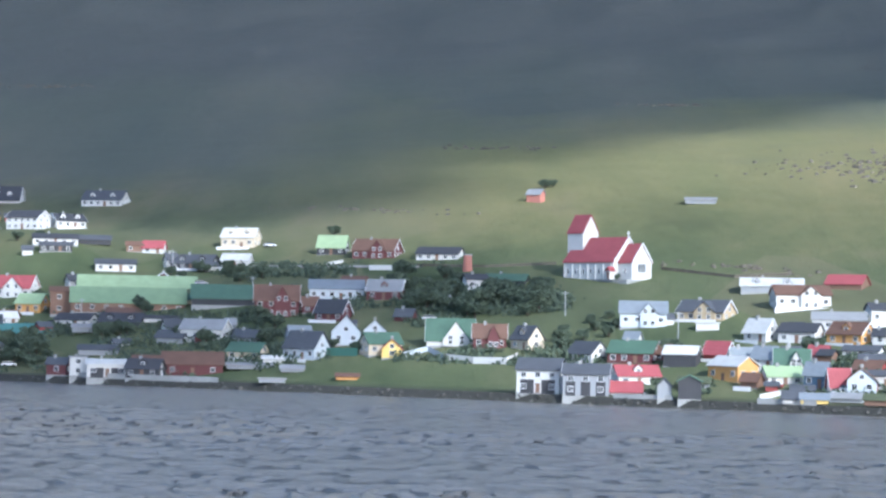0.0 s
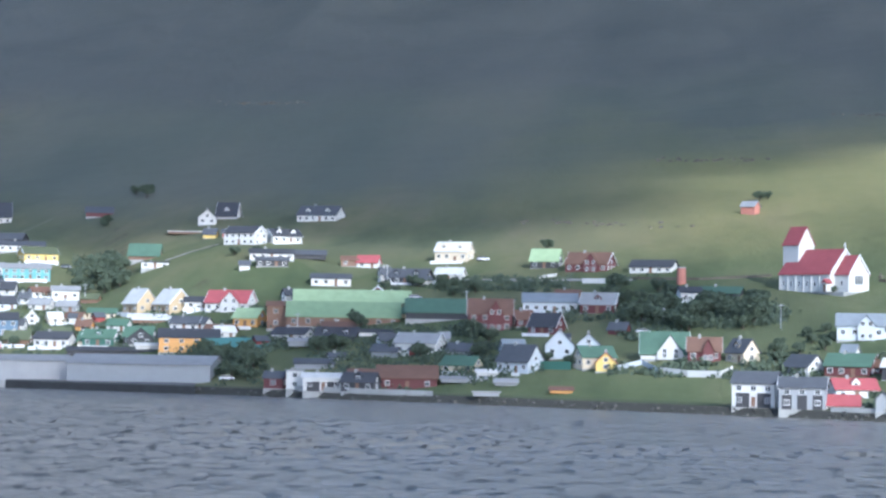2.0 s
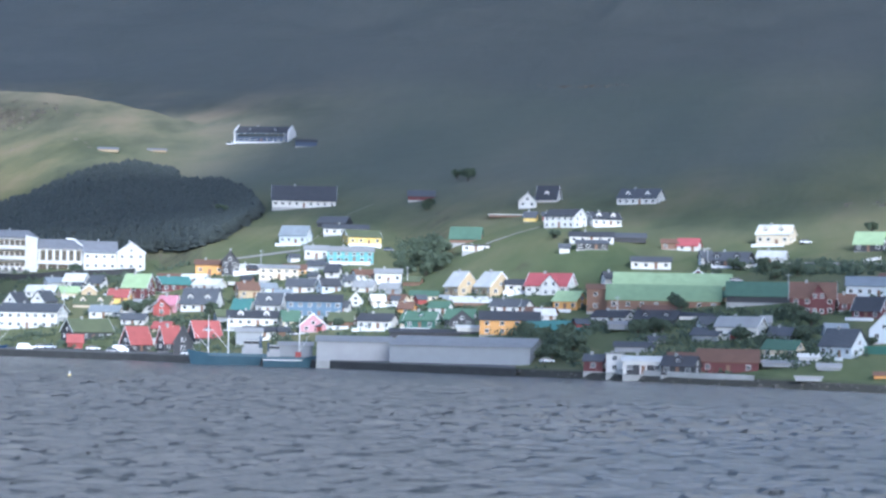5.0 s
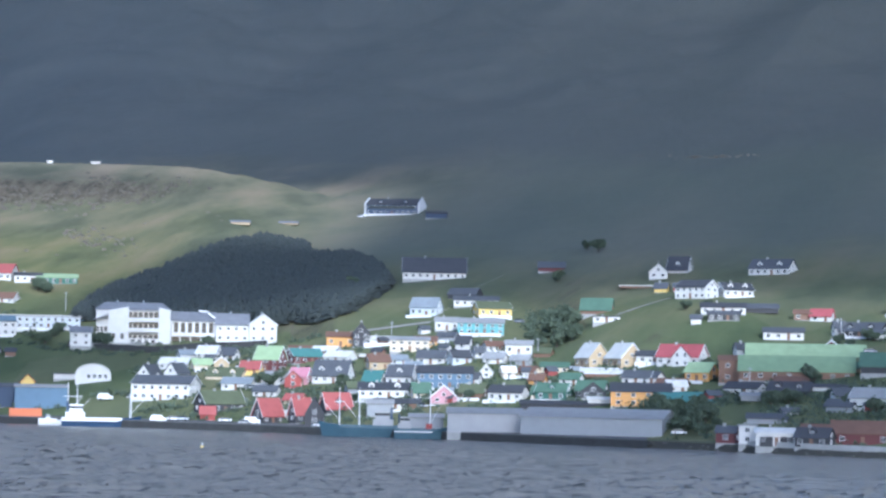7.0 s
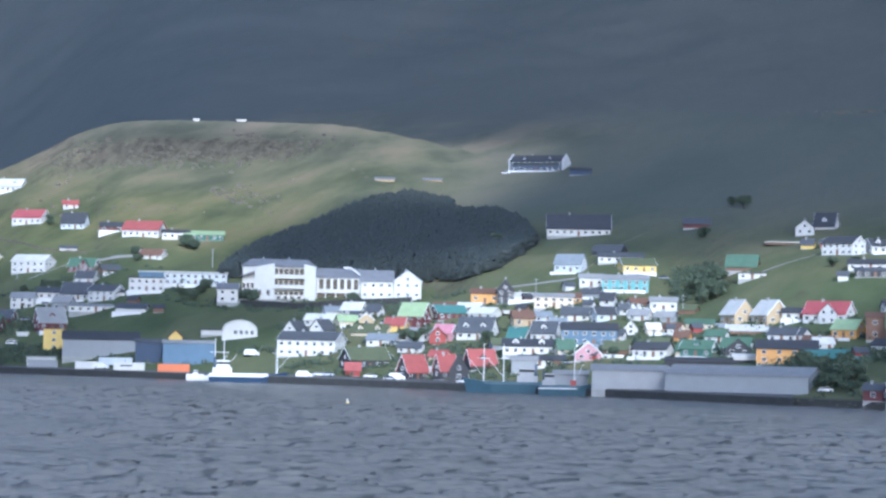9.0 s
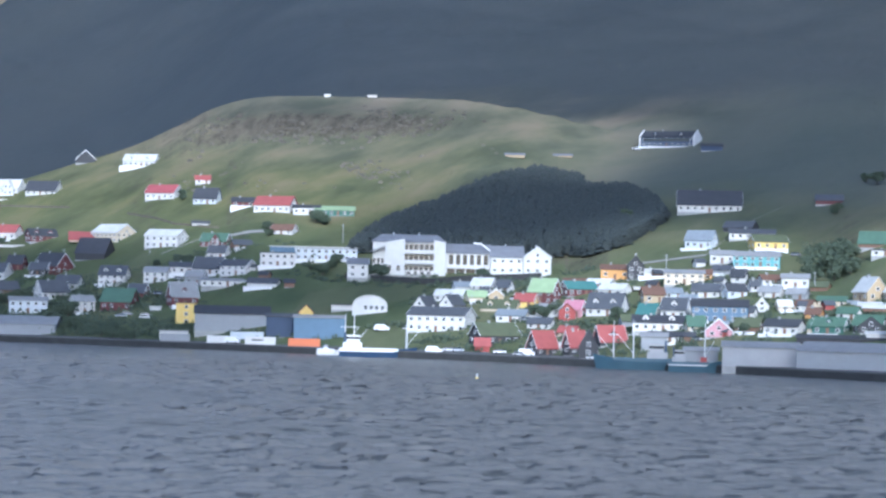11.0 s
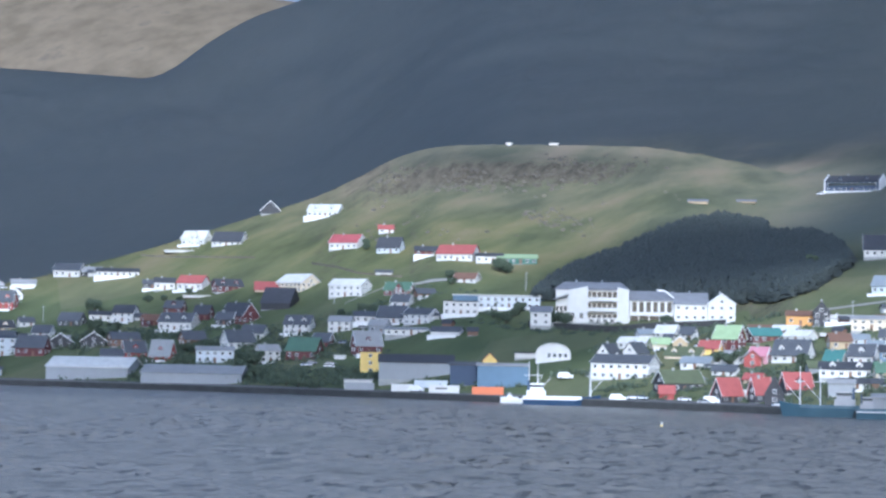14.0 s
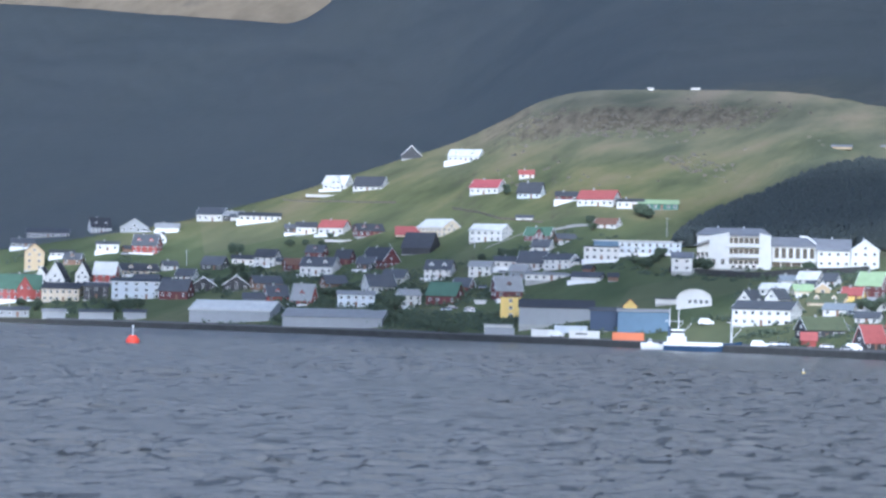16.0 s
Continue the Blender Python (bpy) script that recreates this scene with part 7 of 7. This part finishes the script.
def garden_shrubs():
    """Low hedges and bushes that fill the gardens in drifts, and the thickets between the houses."""
    rng = random.Random(31)
    g = Shape()

    def bush(az, s, r):
        d = float(shore(az)) + s
        x, y = -d * math.sin(radians(az)), d * math.cos(radians(az))
        z = ground(x, y)
        for _ in range(15):
            p = Vector((x + rng.gauss(0, r * 0.8), y + rng.gauss(0, r * 0.6), z + abs(rng.gauss(0, r * 0.55))))
            q = Euler((rng.random() * 6, rng.random() * 6, rng.random() * 6)).to_matrix()
            k = len(g.v)
            for u, v in ((-1, -0.6), (1, -0.7), (0.8, 0.8), (-0.9, 0.6)):
                g.v.append(p + q @ Vector((u * 0.45, v * 0.45, 0.1 * u * v)))
            g.f.append((k, k + 1, k + 2, k + 3))

    count = 0
    while count < 2900:
        az, s = rng.uniform(-14, 44), rng.triangular(12, 200, 60)
        if (-2.5 < az < 5.5 and s < 48) or (5.5 < az < 14.5 and s > 125) or az > 30 and s > 150 or az < -0.5 and s > 70 or 22.8 < az < 29.5 and 62 < s < 145:
            continue
        d = float(shore(az)) + s
        x, y = -d * math.sin(radians(az)), d * math.cos(radians(az))
        if grain(np.array(x / 26), np.array(y / 16), 12) + 0.4 * grain(np.array(x / 9), np.array(y / 7), 13) < 0.12:
            continue
        count += 1
        bush(az, s, rng.uniform(0.7, 1.7))
    # thickets: bearings, distances up from the shore, how many, how large
    for a0, a1, s0, s1, n, r in ((-3.2, 0.9, 112, 150, 420, 1.8), (2.2, 6.0, 164, 190, 170, 1.3), (2.8, 8.6, 34, 84, 260, 1.7), (10.0, 12.3, 34, 66, 220, 2.0),
                                 (23.2, 28.4, 126, 138, 60, 0.9), (29.5, 36.5, 24, 60, 420, 1.9), (30.5, 37.5, 60, 140, 330, 1.7), (13.4, 14.6, 205, 260, 150, 1.7), (12.6, 24.4, 26, 150, 760, 0.75)):
        m, w = (a0 + a1) / 2, (a1 - a0) / 2
        for _ in range(n):
            u, v = rng.uniform(-1, 1), rng.uniform(-1, 1)
            if u * u + v * v < 1 + 0.3 * rng.random():
                bush(m + w * u, (s0 + s1) / 2 + (s1 - s0) / 2 * v, r * rng.uniform(0.6, 1.3))
    tagged(new("garden_shrubs", g.mesh("garden_shrubs", LEAF)), "dark green garden hedges and bushes between the houses", "shrubs", kind="stuff")


garden_shrubs()


def spruce_wood():
    """The dark plantation above the hospital: close-grown wind-clipped spruces with blunt crowns, too many to count."""
    rng = random.Random(8)
    v, f = [], []
    count = 0
    while count < 6200:
        az, d = rng.uniform(17.7, 26.2), rng.uniform(850, 1190)
        e = (float(land(az, d)) - EYE) / d
        top = np.interp(az, [17.7, 17.95, 18.17, 19.0, 20.0, 20.1, 21.2, 22.2, 22.9, 23.6, 24.3, 25, 25.7, 26.2], [0.030, 0.037, 0.0435, 0.049, 0.0475, 0.0525, 0.055, 0.0515, 0.0463, 0.041, 0.0362, 0.030, 0.0225, 0.016])
        foot = np.interp(az, [17.7, 18.0, 19.0, 19.8, 21.0, 26.2], [0.041, 0.036, 0.0245, 0.0195, 0.018, 0.0185])
        if not foot < e < top - 0.0012:
            continue
        count += 1
        x, y = -d * math.sin(radians(az)), d * math.cos(radians(az))
        stand = float(grain(np.array(x / 24), np.array(y / 40), 15))
        z, h, w = ground(x, y), rng.uniform(5.0, 6.6) + 1.3 * stand, rng.uniform(2.4, 3.7)
        for j in range(4):
            z0, z1, r = z + h * (0.08 + 0.22 * j), z + h * (0.50 + 0.165 * j), w * (1, 0.95, 0.78, 0.5)[j]
            k, n = len(v), 9
            v.append((x + rng.uniform(-0.4, 0.4), y, z1))
            for i in range(n):
                a, q = 2 * math.pi * i / n + j, r * rng.uniform(0.55, 1.15)
                v.append((x + q * math.cos(a), y + q * math.sin(a), z0 + rng.uniform(-0.5, 0.4) * h * 0.15))
            f += [(k, k + 1 + i, k + 1 + (i + 1) % n) for i in range(n)]
    me = bpy.data.meshes.new("spruce_wood")
    me.from_pydata(v, [], f)
    me.materials.append(SPRUCE)
    me.polygons.foreach_set("use_smooth", np.ones(len(me.polygons), dtype=bool))
    tagged(new("spruce_wood", me), "dense dark spruce plantation on the slope above the hospital", "woodland", kind="stuff")


spruce_wood()


# ---- rocks: the bluff of the green hill and the foreshore ----
def boulders(name, spots, label, material=ROCK):
    rng = random.Random(5)
    v, f = [], []
    for x, y, z, r in spots:
        k = len(v)
        base = [(-1, -1, -0.6), (1, -1, -0.6), (1, 1, -0.6), (-1, 1, -0.6), (-0.7, -0.8, 0.5), (0.7, -0.7, 0.7), (0.8, 0.8, 0.6), (-0.8, 0.7, 0.5), (0.0, 0.0, 0.95)]
        turn = rng.random() * 6
        for a, b, c in base:
            a, b, c = a * rng.uniform(0.6, 1.2), b * rng.uniform(0.6, 1.2), c * rng.uniform(0.6, 1.2)
            v.append((x + r * (a * math.cos(turn) - b * math.sin(turn)), y + r * (a * math.sin(turn) + b * math.cos(turn)), z + r * c * 0.8))
        f += [(k + a, k + b, k + c, k + d) for a, b, c, d in ((0, 1, 5, 4), (1, 2, 6, 5), (2, 3, 7, 6), (3, 0, 4, 7))] + [(k + 4, k + 5, k + 8), (k + 5, k + 6, k + 8), (k + 6, k + 7, k + 8), (k + 7, k + 4, k + 8)]
    me = bpy.data.meshes.new(name)
    me.from_pydata(v, [], f)
    me.materials.append(material)
    tagged(new(name, me), label, "rocks", kind="stuff")


rng = random.Random(21)
spots = []
for _ in range(620):
    az, back = rng.triangular(22.5, 30.2, 28.0), rng.gauss(58, 11)
    d = float(np.interp(az, [29, 40], [1250, 1110])) - back
    x, y = -d * math.sin(radians(az)), d * math.cos(radians(az))
    if grain(np.array(x / 30), np.array(y / 30), 1) > -0.25:
        spots.append((x, y, ground(x, y) + 0.1, rng.uniform(0.4, 1.6)))
for _ in range(500):
    az, back = rng.gauss(26.3, 1.9), rng.gauss(150, 16)
    d = 1250 - back
    x, y = -d * math.sin(radians(az)), d * math.cos(radians(az))
    if grain(np.array(x / 22), np.array(y / 22), 6) > 0.25:
        spots.append((x, y, ground(x, y), rng.uniform(0.4, 1.3)))
for _ in range(260):
    az, d = rng.gauss(-11.2, 1.4), rng.gauss(905, 22)
    x, y = -d * math.sin(radians(az)), d * math.cos(radians(az))
    spots.append((x, y, ground(x, y), rng.uniform(0.4, 1.4)))
for a, d0, wide, n in ((-5.6, 1128, 0.55, 60), (-1.0, 1015, 0.8, 60), (9.9, 1310, 0.7, 60), (1.6, 850, 1.2, 40), (-7.5, 690, 1.3, 40)):
    for _ in range(n):
        az = rng.gauss(a, wide)
        d = d0 + 9 * (az - a) + rng.gauss(0, 3)
        x, y = -d * math.sin(radians(az)), d * math.cos(radians(az))
        spots.append((x, y, ground(x, y), rng.uniform(0.3, 1.1)))
boulders("rock_outcrop", spots, "broken brown-grey basalt outcrops in the grass")
spots = []
for _ in range(800):
    az = rng.uniform(-16, 12.5)
    d = float(shore(az)) + rng.gauss(2.0, 1.8)
    x, y = -d * math.sin(radians(az)), d * math.cos(radians(az))
    spots.append((x, y, max(-0.3, min(1.5, ground(x, y))), rng.uniform(0.2, 0.6)))
boulders("foreshore_rocks", spots, "dark wet boulders along the waterline", WET)
